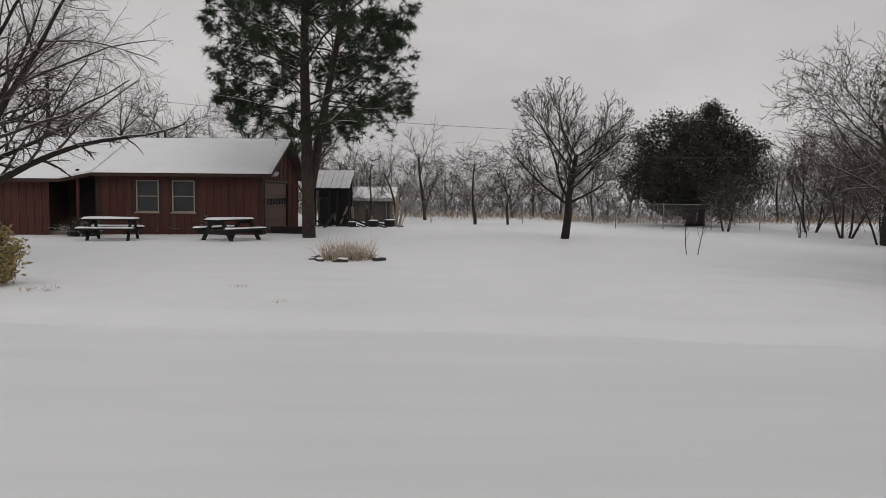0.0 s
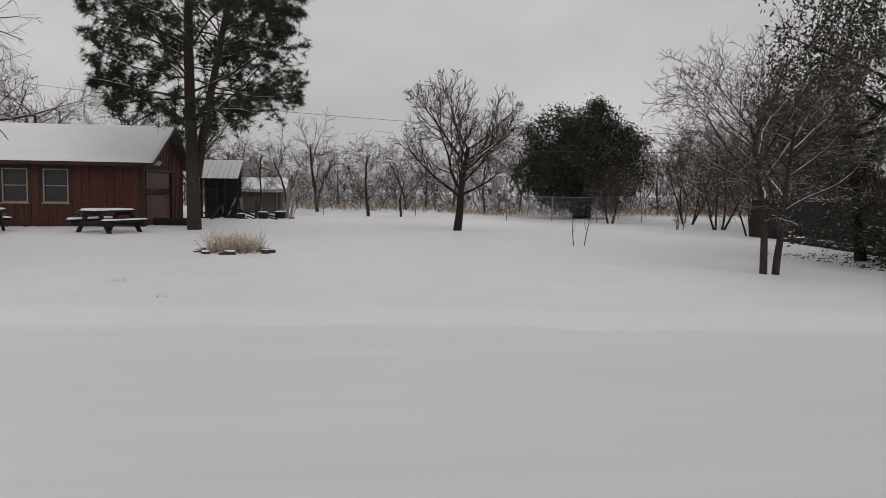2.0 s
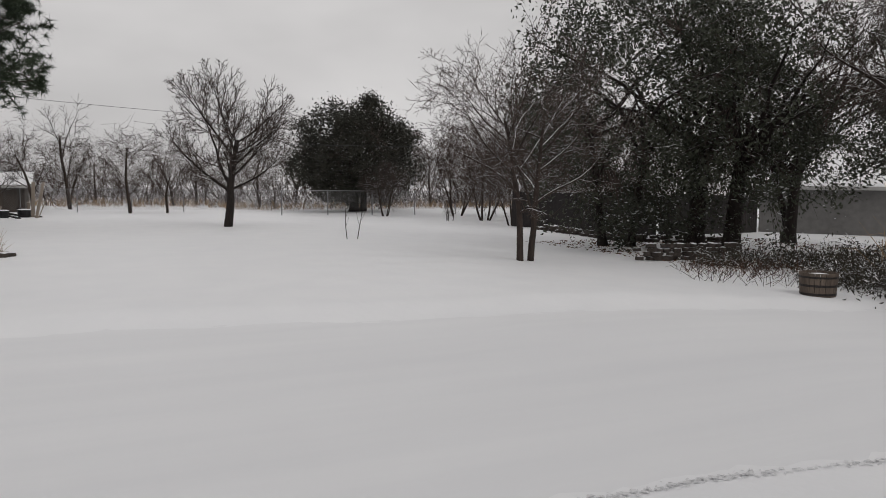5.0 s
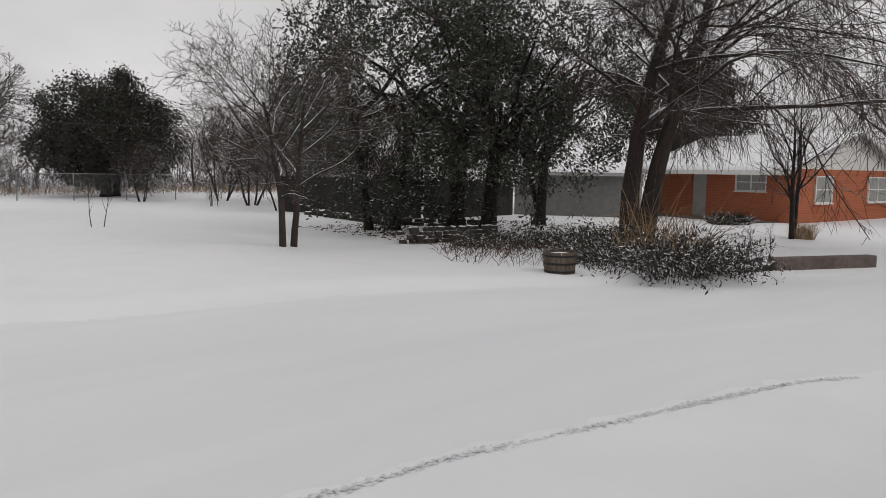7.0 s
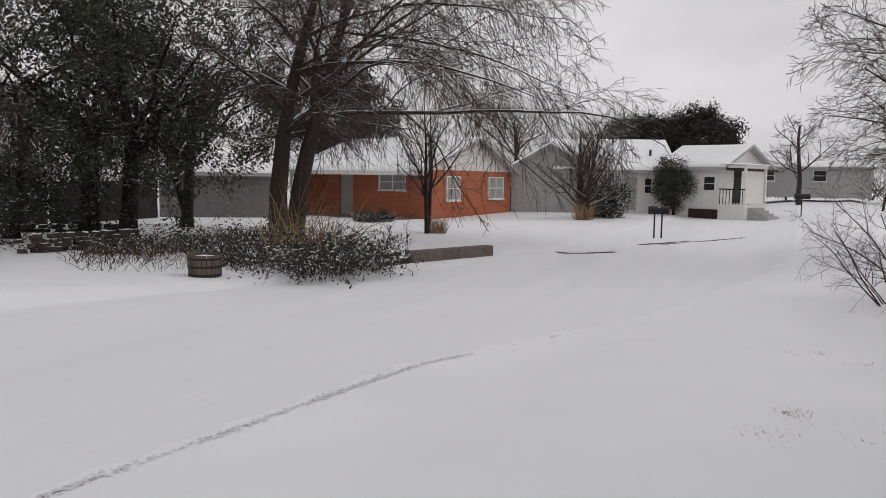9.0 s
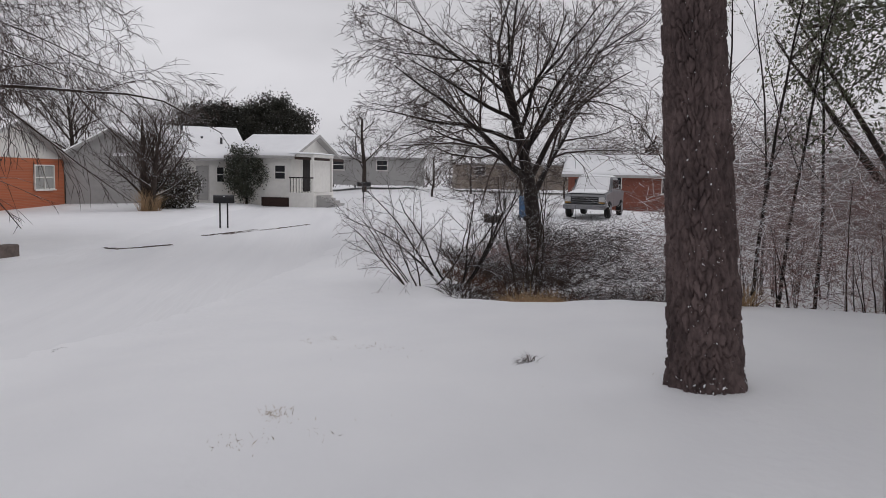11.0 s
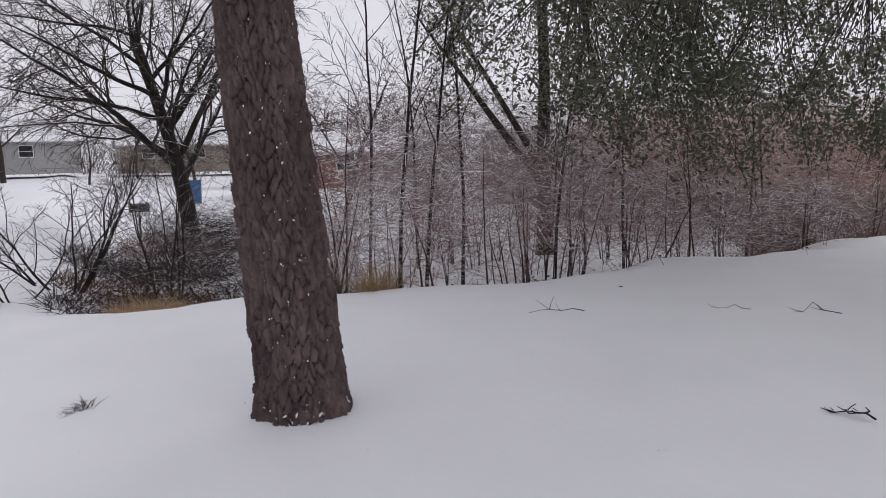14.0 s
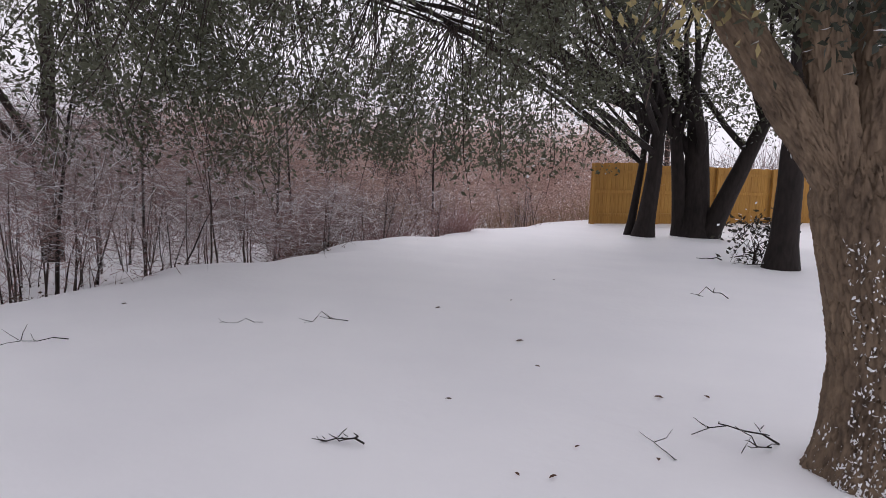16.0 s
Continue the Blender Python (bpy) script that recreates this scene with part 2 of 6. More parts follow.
def part(name, bm, mat, parent=None, label="", smooth=False):
    """Links a bmesh as one mesh object under a thing or a part."""
    me = bpy.data.meshes.new(name)
    bm.to_mesh(me)
    bm.free()
    me.materials.append(M[mat])
    if smooth:
        for p in me.polygons:
            p.use_smooth = True
    ob = new(name, me)
    ob.parent = parent
    if label:
        ob["label"] = label
    return ob


def thing(name, x, y, z, rz=0.0, label="", category="", group="", kind=""):
    ob = new(name)
    ob.matrix_world = pose(x, y, z, 0, 0, rz)
    return tagged(ob, label, category, group, kind)


def box(bm, x0, x1, y0, y1, z0, z1, bevel=0.0):
    g = bmesh.ops.create_cube(bm, size=1.0, matrix=Matrix.Translation(((x0 + x1) / 2, (y0 + y1) / 2, (z0 + z1) / 2)) @ Matrix.Diagonal((x1 - x0, y1 - y0, z1 - z0, 1)))
    if bevel:
        bmesh.ops.bevel(bm, geom=list({e for v in g["verts"] for e in v.link_edges}), offset=bevel, segments=1, affect="EDGES", profile=0.7)
    return g["verts"]


def boxed(name, x0, x1, y0, y1, z0, z1, mat, parent=None, label="", bevel=0.0):
    bm = bmesh.new()
    box(bm, x0, x1, y0, y1, z0, z1, bevel)
    return part(name, bm, mat, parent, label)


def prism(name, outline, y0, y1, mat, parent=None, label=""):
    """A solid with its outline in the x-z plane, from y0 to y1."""
    bm = bmesh.new()
    a = [bm.verts.new((x, y0, z)) for x, z in outline]
    b = [bm.verts.new((x, y1, z)) for x, z in outline]
    n = len(a)
    bm.faces.new(a)
    bm.faces.new(b[::-1])
    for i in range(n):
        bm.faces.new((a[i], b[i], b[(i + 1) % n], a[(i + 1) % n]))
    bmesh.ops.recalc_face_normals(bm, faces=bm.faces)
    return part(name, bm, mat, parent, label)


def tubes(lines, sides):
    """Tapered tubes along polylines [(points, radii)]: the points and quads of them all."""
    VV, FF, base = [], [], 0
    ang = np.arange(sides) * 2 * np.pi / sides
    ca, sa = np.cos(ang), np.sin(ang)
    for n in sorted({len(P) for P, R in lines}):
        P = np.array([p for p, r in lines if len(p) == n], float)
        R = np.array([r for p, r in lines if len(p) == n], float)
        T = np.empty_like(P)
        T[:, 1:-1], T[:, 0], T[:, -1] = P[:, 2:] - P[:, :-2], P[:, 1] - P[:, 0], P[:, -1] - P[:, -2]
        T /= np.linalg.norm(T, axis=2)[..., None] + 1e-9
        ref = np.where(np.abs(T[:, :1, 2:]) < 0.8, np.array([0, 0, 1.0]), np.array([1.0, 0, 0]))
        A = np.cross(T, np.broadcast_to(ref, T.shape))
        A /= np.linalg.norm(A, axis=2)[..., None] + 1e-9
        B = np.cross(T, A)
        ring = P[:, :, None] + R[:, :, None, None] * (A[:, :, None] * ca[:, None] + B[:, :, None] * sa[:, None])
        VV.append(ring.reshape(-1, 3))
        i = np.arange(n - 1)[:, None] * sides + np.arange(sides)[None]
        j = np.arange(n - 1)[:, None] * sides + (np.arange(sides)[None] + 1) % sides
        quad = np.stack([i, i + sides, j + sides, j], -1).reshape(1, -1, 4) + (np.arange(len(P)) * n * sides)[:, None, None]
        FF.append(quad.reshape(-1, 4) + base)
        base += len(P) * n * sides
    return np.concatenate(VV), np.concatenate(FF)


def unit(v):
    return v / (np.linalg.norm(v) + 1e-9)


def units(v):
    return v / (np.linalg.norm(v, axis=-1)[..., None] + 1e-9)


def reach(P, D, env):
    """How far rays from P along D run inside the ellipsoid env = (centre, radii)."""
    c, r = np.array(env[0], float), np.array(env[1], float)
    o, v = (P - c) / r, D / r
    a, b, k = (v * v).sum(-1), (o * v).sum(-1), (o * o).sum(-1) - 1
    disc = b * b - a * k
    return np.where(disc > 0, (-b + np.sqrt(np.maximum(disc, 0))) / a, 0.0)


def grow(rng, P, D, L, R, spec, out, env=None, fine=0.0018):
    """A stem and, level by level, its side limbs. spec: one dict a level; env: an ellipsoid that bounds the crown."""
    P, D = np.array([P], float), units(np.array([D], float))
    L, R = np.array([L], float), np.array([R], float)
    for q, s in enumerate(spec):
        n, d, pts = s["seg"], D, [P]
        for k in range(n):
            d = units(d + rng.normal(0, s["wander"], d.shape) + np.array([0, 0, s["up"]]) / n)
            pts.append(pts[-1] + d * (L / n)[:, None])
        pts = np.stack(pts, 1)
        rad = R[:, None] * (1 - (1 - s.get("tip", 0.35)) * np.linspace(0, 1, n + 1))
        out[q] += list(zip(pts, rad))
        if q + 1 == len(spec):
            return
        c = spec[q + 1]
        m, N = max(1, int(round(c["n"]))), len(P)
        f = c["first"] + (1 - c["first"]) * (np.arange(m)[None] + rng.uniform(0, 0.9, (N, m))) / m
        i = np.minimum((f * n).astype(int), n - 1)
        rows, fr = np.arange(N)[:, None], f * n - i
        a, b = pts[rows, i], pts[rows, i + 1]
        p, t = a + (b - a) * fr[..., None], units(b - a)
        r = rad[rows, i] + (rad[rows, i + 1] - rad[rows, i]) * fr
        turn = rng.uniform(0, 6.28, (N, 1)) + 2.4 * np.arange(m)[None] + rng.normal(0, 0.4, (N, m))
        u = units(np.cross(t, np.array([0.3, 0.5, 0.81])))
        w = np.cross(t, u)
        an = radians(c["angle"]) * rng.uniform(0.7, 1.3, (N, m))
        D = t * np.cos(an)[..., None] + (u * np.cos(turn)[..., None] + w * np.sin(turn)[..., None]) * np.sin(an)[..., None]
        Lc = L[:, None] * c["ratio"] * rng.uniform(0.7, 1.15, (N, m)) * (1.15 - c.get("fall", 0.5) * f)
        if env is not None:
            room = reach(p, D, env)
            if q == 0:
                Lc = np.maximum(room * rng.uniform(0.72, 1.02, (N, m)), 0.3)
            else:
                Lc = np.minimum(Lc, np.maximum(room, 0.25 * Lc) * rng.uniform(0.85, 1.1, (N, m)))
        P, D, L = p.reshape(-1, 3), D.reshape(-1, 3), Lc.ravel()
        R = np.maximum(np.minimum(r * c["thin"], r * 0.9), fine).ravel()


def lv(n, angle, ratio, up=0.1, wander=0.12, seg=5, first=0.25, thin=0.6, tip=0.35, fall=0.5):
    return dict(n=n, angle=angle, ratio=ratio, up=up, wander=wander, seg=seg, first=first, thin=thin, tip=tip, fall=fall)


def tree_parts(ob, out, bark, twig, sides=(10, 7, 4, 3, 3, 3), split=1, hero=True):
    """Trunk, limbs and twigs of a grown tree as meshes under ob."""
    V, F = tubes(out[0], sides[0])
    np_mesh("trunk", V, F, bark, ob, smooth=True)
    if hero:
        for P, R in out[1]:
            V, F = tubes([(P, R)], sides[1])
            np_mesh("limb", V, F, bark, ob, smooth=True)
    for name, levels, mat in (("limb_crown", range(2 if hero else 1, 1 + split), bark), ("twig_crown", range(1 + split, len(out)), twig)):
        VV, FF, base = [], [], 0
        for q in levels:
            if q < len(out) and out[q]:
                V, F = tubes(out[q], sides[q])
                VV.append(V)
                FF.append(F + base)
                base += len(V)
        if VV:
            np_mesh(name, np.concatenate(VV), np.concatenate(FF), mat, ob, smooth=True)["kind"] = "stuff"


def leaves(rng, centres, per, spread, size, flat=0.0, aspect=0.45):
    """Small folded leaves scattered round the centres: points and triangles."""
    C = np.repeat(np.asarray(centres, float), per, axis=0)
    N = len(C)
    C = C + rng.normal(0, 1, (N, 3)) * spread
    a = rng.normal(0, 1, (N, 3))
    a[:, 2] *= 1 - flat
    a /= np.linalg.norm(a, axis=1)[:, None]
    b = np.cross(a, rng.normal(0, 1, (N, 3)))
    b /= np.linalg.norm(b, axis=1)[:, None]
    c = np.cross(a, b)
    s = size * rng.uniform(0.6, 1.3, (N, 1))
    V = np.stack([C - a * s, C + b * s * aspect + c * s * 0.15, C + a * s, C - b * s * aspect + c * s * 0.15], 1).reshape(-1, 3)
    i = np.arange(N)[:, None] * 4
    F = np.concatenate([i + [0, 1, 2], i + [0, 2, 3]])
    return V, F


def blades(rng, roots, length, width, lean, droop=0.3, up=1.0):
    """Thin bent blades or stalks from the roots: points and triangles."""
    P = np.asarray(roots, float)
    N = len(P)
    d = np.stack([rng.normal(0, lean, N), rng.normal(0, lean, N), np.full(N, up)], 1)
    d /= np.linalg.norm(d, axis=1)[:, None]
    L = length * rng.uniform(0.5, 1.2, (N, 1))
    side = np.cross(d, rng.normal(0, 1, (N, 3)))
    side /= np.linalg.norm(side, axis=1)[:, None]
    mid = P + d * L * 0.55
    out = d * [1, 1, 0]
    tip = P + d * L + (out * 0.5 - [0, 0, droop]) * L * rng.uniform(0, 1, (N, 1))
    w = side * width
    V = np.stack([P - w, P + w, mid + w * 0.8, mid - w * 0.8, tip], 1).reshape(-1, 3)
    i = np.arange(N)[:, None] * 5
    F = np.concatenate([i + [0, 1, 2], i + [0, 2, 3], i + [3, 2, 4]])
    return V, F

# ---- ground ----


def ss(v):
    v = np.clip(v, 0, 1)
    return v * v * (3 - 2 * v)


def height(x, y):
    """The lie of the snow: lawn, road, the fall to the east, the ditch behind the lawn's edge."""
    x, y = np.asarray(x, float), np.asarray(y, float)
    z = -0.3 * ss((x - 6) / 7) * ss((y + 4) / 4)
    z = z - 0.25 * ss((-y - 10) / 14)
    z = z + 0.11 * ss((5.5 - np.hypot(x - 6.3, y + 3.5)) / 4.5)
    north = np.where(x < 12, 10.2 - 0.1 * x, 9.0 - 0.5 * (x - 12) * (x < 19) - 3.5 * (x >= 19) - 0.05 * np.maximum(x - 19, 0))
    z = z - 0.13 * ss((north - y) / 1.1) * ss((y - 1.2 + 0.12 * x) / 1.5)
    edge = 9.55 + 0.5 * np.sin(y * 0.21) * ss((-y - 9) / 4) + 0.42 * np.maximum(y + 6.4, 0) - 0.12 * np.maximum(-y - 16, 0)
    top = -2.0 - 0.09 * (x - 12)
    dist = np.minimum(x - edge + 0.25 * np.sin(y * 1.3) + 0.15 * np.sin(y * 3.1), (top - y) * 1.2)
    z = z - 0.75 * ss(dist / 2.4) * (1 - 0.6 * ss((x - 26) / 10))
    z = z + 0.12 * np.sin(x * 0.11 + 1) * np.sin(y * 0.09) * ss((np.hypot(x, y) - 18) / 20)
    return z


def spread_axis(lo, hi, step, far):
    mid = np.arange(lo, hi, step)
    grow_out = np.cumsum(step * 1.13 ** np.arange(1, 60))
    grow_out = grow_out[grow_out < far]
    return np.concatenate([lo - grow_out[::-1], mid, hi + grow_out])


gx, gy = spread_axis(-10, 19, 0.14, 900), spread_axis(-16, 16, 0.14, 900)
GX, GY = np.meshgrid(gx, gy)
GZ = height(GX, GY)
small = np.array([noise.noise(Vector((x * 0.9, y * 0.9, 0))) * 0.016 + noise.noise(Vector((x * 3.1, y * 3.1, 4))) * 0.006 for x, y in zip(GX.ravel(), GY.ravel())])
drift = np.array([noise.noise(Vector((x * 0.22 + y * 0.05, y * 0.9, 7))) * 0.022 for x, y in zip(GX.ravel(), GY.ravel())])
small = small + drift
GZ = GZ + small.reshape(GZ.shape) * (1 + 1.2 * (GX > 10) * (GY < -2))
ny, nx = GX.shape
gi = (np.arange(ny - 1)[:, None] * nx + np.arange(nx - 1)[None]).ravel()
ground = np_mesh("ground", np.stack([GX, GY, GZ], -1).reshape(-1, 3), np.stack([gi, gi + 1, gi + nx + 1, gi + nx], 1), "snow", smooth=True)
tagged(ground, "snow-covered lawn, road and fields under fresh powder", "ground", kind="structure")



def gz_grid(x, y):
    i, j = np.clip(np.searchsorted(gy, y) - 1, 0, ny - 2), np.clip(np.searchsorted(gx, x) - 1, 0, nx - 2)
    a, b = (x - gx[j]) / (gx[j + 1] - gx[j]), (y - gy[i]) / (gy[i + 1] - gy[i])
    return (GZ[i, j] * (1 - a) + GZ[i, j + 1] * a) * (1 - b) + (GZ[i + 1, j] * (1 - a) + GZ[i + 1, j + 1] * a) * b


def gz(x, y):
    """The height of the finished snow surface at one place."""
    i, j = int(np.clip(np.searchsorted(gy, y) - 1, 0, ny - 2)), int(np.clip(np.searchsorted(gx, x) - 1, 0, nx - 2))
    a, b = (x - gx[j]) / (gx[j + 1] - gx[j]), (y - gy[i]) / (gy[i + 1] - gy[i])
    return float((GZ[i, j] * (1 - a) + GZ[i, j + 1] * a) * (1 - b) + (GZ[i + 1, j] * (1 - a) + GZ[i + 1, j + 1] * a) * b)


# the road: a smoother strip of pressed snow lying on the ground between its verges
rx = np.concatenate([np.arange(-70, -10, 1.5), np.arange(-10, 19, 0.25), np.arange(19, 75, 1.5)])
rv = np.linspace(0, 1, 46)
RX, RV = np.meshgrid(rx, rv)
r_x = np.clip(RX, -4, 12.5)
r_south = 3.5 - 0.06 * r_x - 0.011 * r_x * r_x - 0.28 * np.clip(RX - 12.5, 0, 8) - 0.05 * np.maximum(RX - 20.5, 0) + 0.03 * np.sin(RX * 2.1)
r_north = np.where(RX < 12, 9.4 - 0.1 * RX, 8.2 - 0.42 * (np.minimum(RX, 19) - 12) - 0.05 * np.maximum(RX - 19, 0)) + 0.1 * np.sin(RX * 0.7 + 1) + 0.05 * np.sin(RX * 3.3)
r_north = np.maximum(r_north, r_south + 1.5)
RY = r_south + (r_north - r_south) * RV
rut = 0.006 * np.exp(-((RV[..., None] - np.array([0.3, 0.42, 0.62, 0.75])) / 0.018) ** 2).sum(-1)
RZ_ = gz_grid(RX, RY) + 0.014 * np.minimum(1, np.minimum(RV, 1 - RV) * 12) - 0.004 - rut
ri = (np.arange(len(rv) - 1)[:, None] * len(rx) + np.arange(len(rx) - 1)[None]).ravel()
road = np_mesh("road", np.stack([RX, RY, RZ_], -1).reshape(-1, 3), np.stack([ri, ri + 1, ri + len(rx) + 1, ri + len(rx)], 1), "road_snow", smooth=True)
tagged(road, "snow-covered road with faint wheel ruts", "road", kind="structure")

# ---- houses ----


def window_unit(parent, x, z0, w, h, y, trim, bars=1, frame_w=0.06, upright=0, glass="dark_glass"):
    """A sash window in a wall that faces -y: frame, sill, panes, meeting rail."""
    win = new("window")
    win.parent = parent
    win.location = (x, y, z0)
    bm = bmesh.new()
    f = frame_w
    box(bm, 0, f, -0.05, 0.04, 0, h)
    box(bm, w - f, w, -0.05, 0.04, 0, h)
    box(bm, f, w - f, -0.05, 0.04, h - f, h)
    box(bm, f, w - f, -0.05, 0.04, 0, f)
    for k in range(bars):
        zz = h * (k + 1) / (bars + 1)
        box(bm, f, w - f, -0.04, 0.02, zz - f * 0.4, zz + f * 0.4)
    for k in range(upright):
        xx = w * (k + 1) / (upright + 1)
        box(bm, xx - f * 0.35, xx + f * 0.35, -0.035, 0.02, f, h - f)
    part("window_frame", bm, trim, win)
    boxed("window_sill", -0.06, w + 0.06, -0.1, -0.052, -0.05, 0.0, trim, win)
    for k in range(bars + 1):
        boxed("pane", f, w - f, 0.022, 0.035, h * k / (bars + 1) + 0.02, h * (k + 1) / (bars + 1) - 0.02, glass, win)
    return win


def snow_slab(name, parent, quad, thick, mat="roof_snow", seed=0, nx_=40, ny_=14):
    """A soft snow layer over a sloping quad (four corners, in order), with an uneven rounded edge."""
    a, b, c, d = (np.array(q, float) for q in quad)
    u, v = np.meshgrid(np.linspace(0, 1, nx_), np.linspace(0, 1, ny_))
    P = (1 - u)[..., None] * ((1 - v)[..., None] * a + v[..., None] * d) + u[..., None] * ((1 - v)[..., None] * b + v[..., None] * c)
    rim = np.clip(np.minimum(np.minimum(u, 1 - u) * nx_, np.minimum(v, 1 - v) * ny_) / 1.2, 0, 1) ** 0.5
    wob = np.array([noise.noise(Vector((p[0] * 0.8 + seed, p[1] * 0.8, p[2]))) for p in P.reshape(-1, 3)]).reshape(u.shape)
    top = P.copy()
    top[..., 2] += thick * rim * (0.85 + 0.5 * wob) + 0.004
    low = P.copy()
    low[..., 2] += 0.002
    V = np.concatenate([top.reshape(-1, 3), low.reshape(-1, 3)])
    i = (np.arange(ny_ - 1)[:, None] * nx_ + np.arange(nx_ - 1)[None]).ravel()
    F = [np.stack([i, i + 1, i + nx_ + 1, i + nx_], 1)]
    n = nx_ * ny_
    border = np.concatenate([np.arange(nx_), np.arange(1, ny_) * nx_ + nx_ - 1, (ny_ - 1) * nx_ + np.arange(nx_ - 2, -1, -1), np.arange(ny_ - 2, 0, -1) * nx_])
    nb = np.roll(border, -1)
    F.append(np.stack([border, border + n, nb + n, nb], 1))
    return np_mesh(name, V, np.concatenate(F), mat, parent, "unbroken layer of white snow", smooth=True)


def brown_house():
    """Long red-brown board house, its gable end with the garage door to the east."""
    X0, X1, Y0, Y1, E, RZ = -27.0, -6.85, 29.6, 37.0, 2.5, 4.0
    h = thing("brown_house", X0, Y0, 0.0, 0, "low red-brown board-sided house under a snow-covered gable roof", "house")
    w = X1 - X0
    dep = Y1 - Y0
    # front wall with two openings for windows and the porch recess
    wa, wb, wc, wd = -11.76 - X0, -10.88 - X0, -10.36 - X0, -9.48 - X0
    pa, pb = -15.0 - X0, -13.35 - X0
    for a, b in ((pb, wa), (wb, wc), (wd, w - 0.02)):
        boxed("wall", a, b, 0.02, 0.2, -0.3, E, "brown_trim", h)
    for a, b in ((wa, wb), (wc, wd)):
        boxed("wall", a, b, 0.02, 0.2, -0.3, 0.86, "brown_trim", h)
        boxed("wall", a, b, 0.02, 0.2, 2.1, E, "brown_trim", h)
    boxed("wall", 0, pa - 0.18, -0.58, -0.4, -0.3, E - 0.36, "brown_trim", h)
    boxed("wall", pa - 0.18, pa, -0.58, 1.4, -0.3, E - 0.36, "brown_trim", h)
    boxed("wall", pa, pb, 1.2, 1.4, -0.3, E, "brown_trim", h)
    boxed("wall", pb, pb + 0.18, 0.2, 1.4, -0.3, E, "brown_trim", h)
    boxed("porch_floor", pa, pb, -0.4, 1.2, -0.3, 0.12, "concrete", h)
    boxed("porch_door", pa + 0.35, pa + 1.2, 1.15, 1.199, 0.12, 2.12, "dark_wood", h, "dark wooden front door")
    boxed("porch_post", pb - 0.5, pb - 0.4, -0.5, -0.4, 0.12, E, "red_siding", h)
    # gable end
    go0, go1, goh = 0.4, 4.9, 2.08
    bm = bmesh.new()
    box(bm, w - 0.2, w - 0.02, 0.2, go0, -0.3, E)
    box(bm, w - 0.2, w - 0.02, go1, dep, -0.3, E)
    box(bm, w - 0.2, w - 0.02, go0, go1, goh, E)
    part("gable_wall", bm, "brown_trim", h)
    bm = bmesh.new()
    a = [bm.verts.new((w - 0.2, y, z)) for y, z in ((0, E), (dep, E), (dep / 2, RZ - 0.08))]
    b = [bm.verts.new((w - 0.02, y, z)) for y, z in ((0, E), (dep, E), (dep / 2, RZ - 0.08))]
    bm.faces.new(a)
    bm.faces.new(b[::-1])
    for i in range(3):
        bm.faces.new((a[i], b[i], b[(i + 1) % 3], a[(i + 1) % 3]))
    bmesh.ops.recalc_face_normals(bm, faces=bm.faces)
    part("gable_peak", bm, "brown_trim", h)
    bm = bmesh.new()
    box(bm, 0, w, dep - 0.2, dep, -0.3, E)
    box(bm, 0, 0.2, 0.2, dep - 0.2, -0.3, E)
    part("back_wall", bm, "red_siding", h)
    # upright boards
    bw = 0.29
    xs = np.arange(0.0, w - 0.05, bw)
    for x in xs:
        x1 = min(x + bw - 0.018, w)
        for z0, z1 in ([(-0.3, E - 0.02)] if not any(a < x1 and x < b for a, b in ((wa, wb), (wc, wd))) else [(-0.3, 0.80), (2.16, E - 0.02)]):
            if pa - 0.05 < x < pb:
                continue
            y = -0.6 if x < pa else 0.0
            boxed("board", x, x1, y, y + 0.019, z0, z1 - 0.34 * (x < pa), "red_siding", h)
    for y in np.arange(0.02, dep - 0.05, bw):
        y1 = min(y + bw - 0.02, dep)
        m = (y + y1) / 2
        ztop = E + (RZ - 0.2 - E) * (1 - abs(m - dep / 2) / (dep / 2))
        z0 = goh + 0.1 if go0 - 0.1 < m < go1 + 0.1 else -0.3
        boxed("board", w - 0.019, w, y, y1, z0, ztop, "red_siding", h)
        boxed("batten", w, w + 0.02, y1, y1 + 0.03, z0, ztop - 0.05, "red_siding", h)
    # garage door of four panels, the second row glazed
    gd = new("garage_door")
    gd.parent = h
    gd["label"] = "brown panelled garage door with a row of small panes"
    for k in range(4):
        boxed("door_panel", w - 0.1, w - 0.06, go0, go1, 0.0 + k * 0.52, 0.51 + k * 0.52, "garage_paint", gd, bevel=0.008)
    for k in range(8):
        boxed("pane", w - 0.062, w - 0.05, go0 + 0.1 + k * 0.55, go0 + 0.54 + k * 0.55, 1.16, 1.42, "dark_glass", gd)
    bm = bmesh.new()
    box(bm, w + 0.001, w + 0.03, go0 - 0.1, go0, -0.2, goh + 0.1)
    box(bm, w + 0.001, w + 0.03, go1, go1 + 0.1, -0.2, goh + 0.1)
    box(bm, w + 0.001, w + 0.03, go0, go1, goh, goh + 0.1)
    part("door_trim", bm, "brown_trim", h)
    window_unit(h, wa, 0.86, wb - wa, 1.24, 0.06, "cream_trim", frame_w=0.045)
    window_unit(h, wc, 0.86, wd - wc, 1.24, 0.06, "cream_trim", frame_w=0.045)
    boxed("corner_trim", w - 0.1, w + 0.025, -0.025, -0.001, -0.3, E, "brown_trim", h)
    # roof: two slopes with a wider eave over the western part
    sl = (RZ - E) / (dep / 2)
    ov = 0.42
    eave = lambda d: E - sl * d + 0.04  # noqa: E731
    xo = w + 0.45
    xs0 = -14.2 - X0
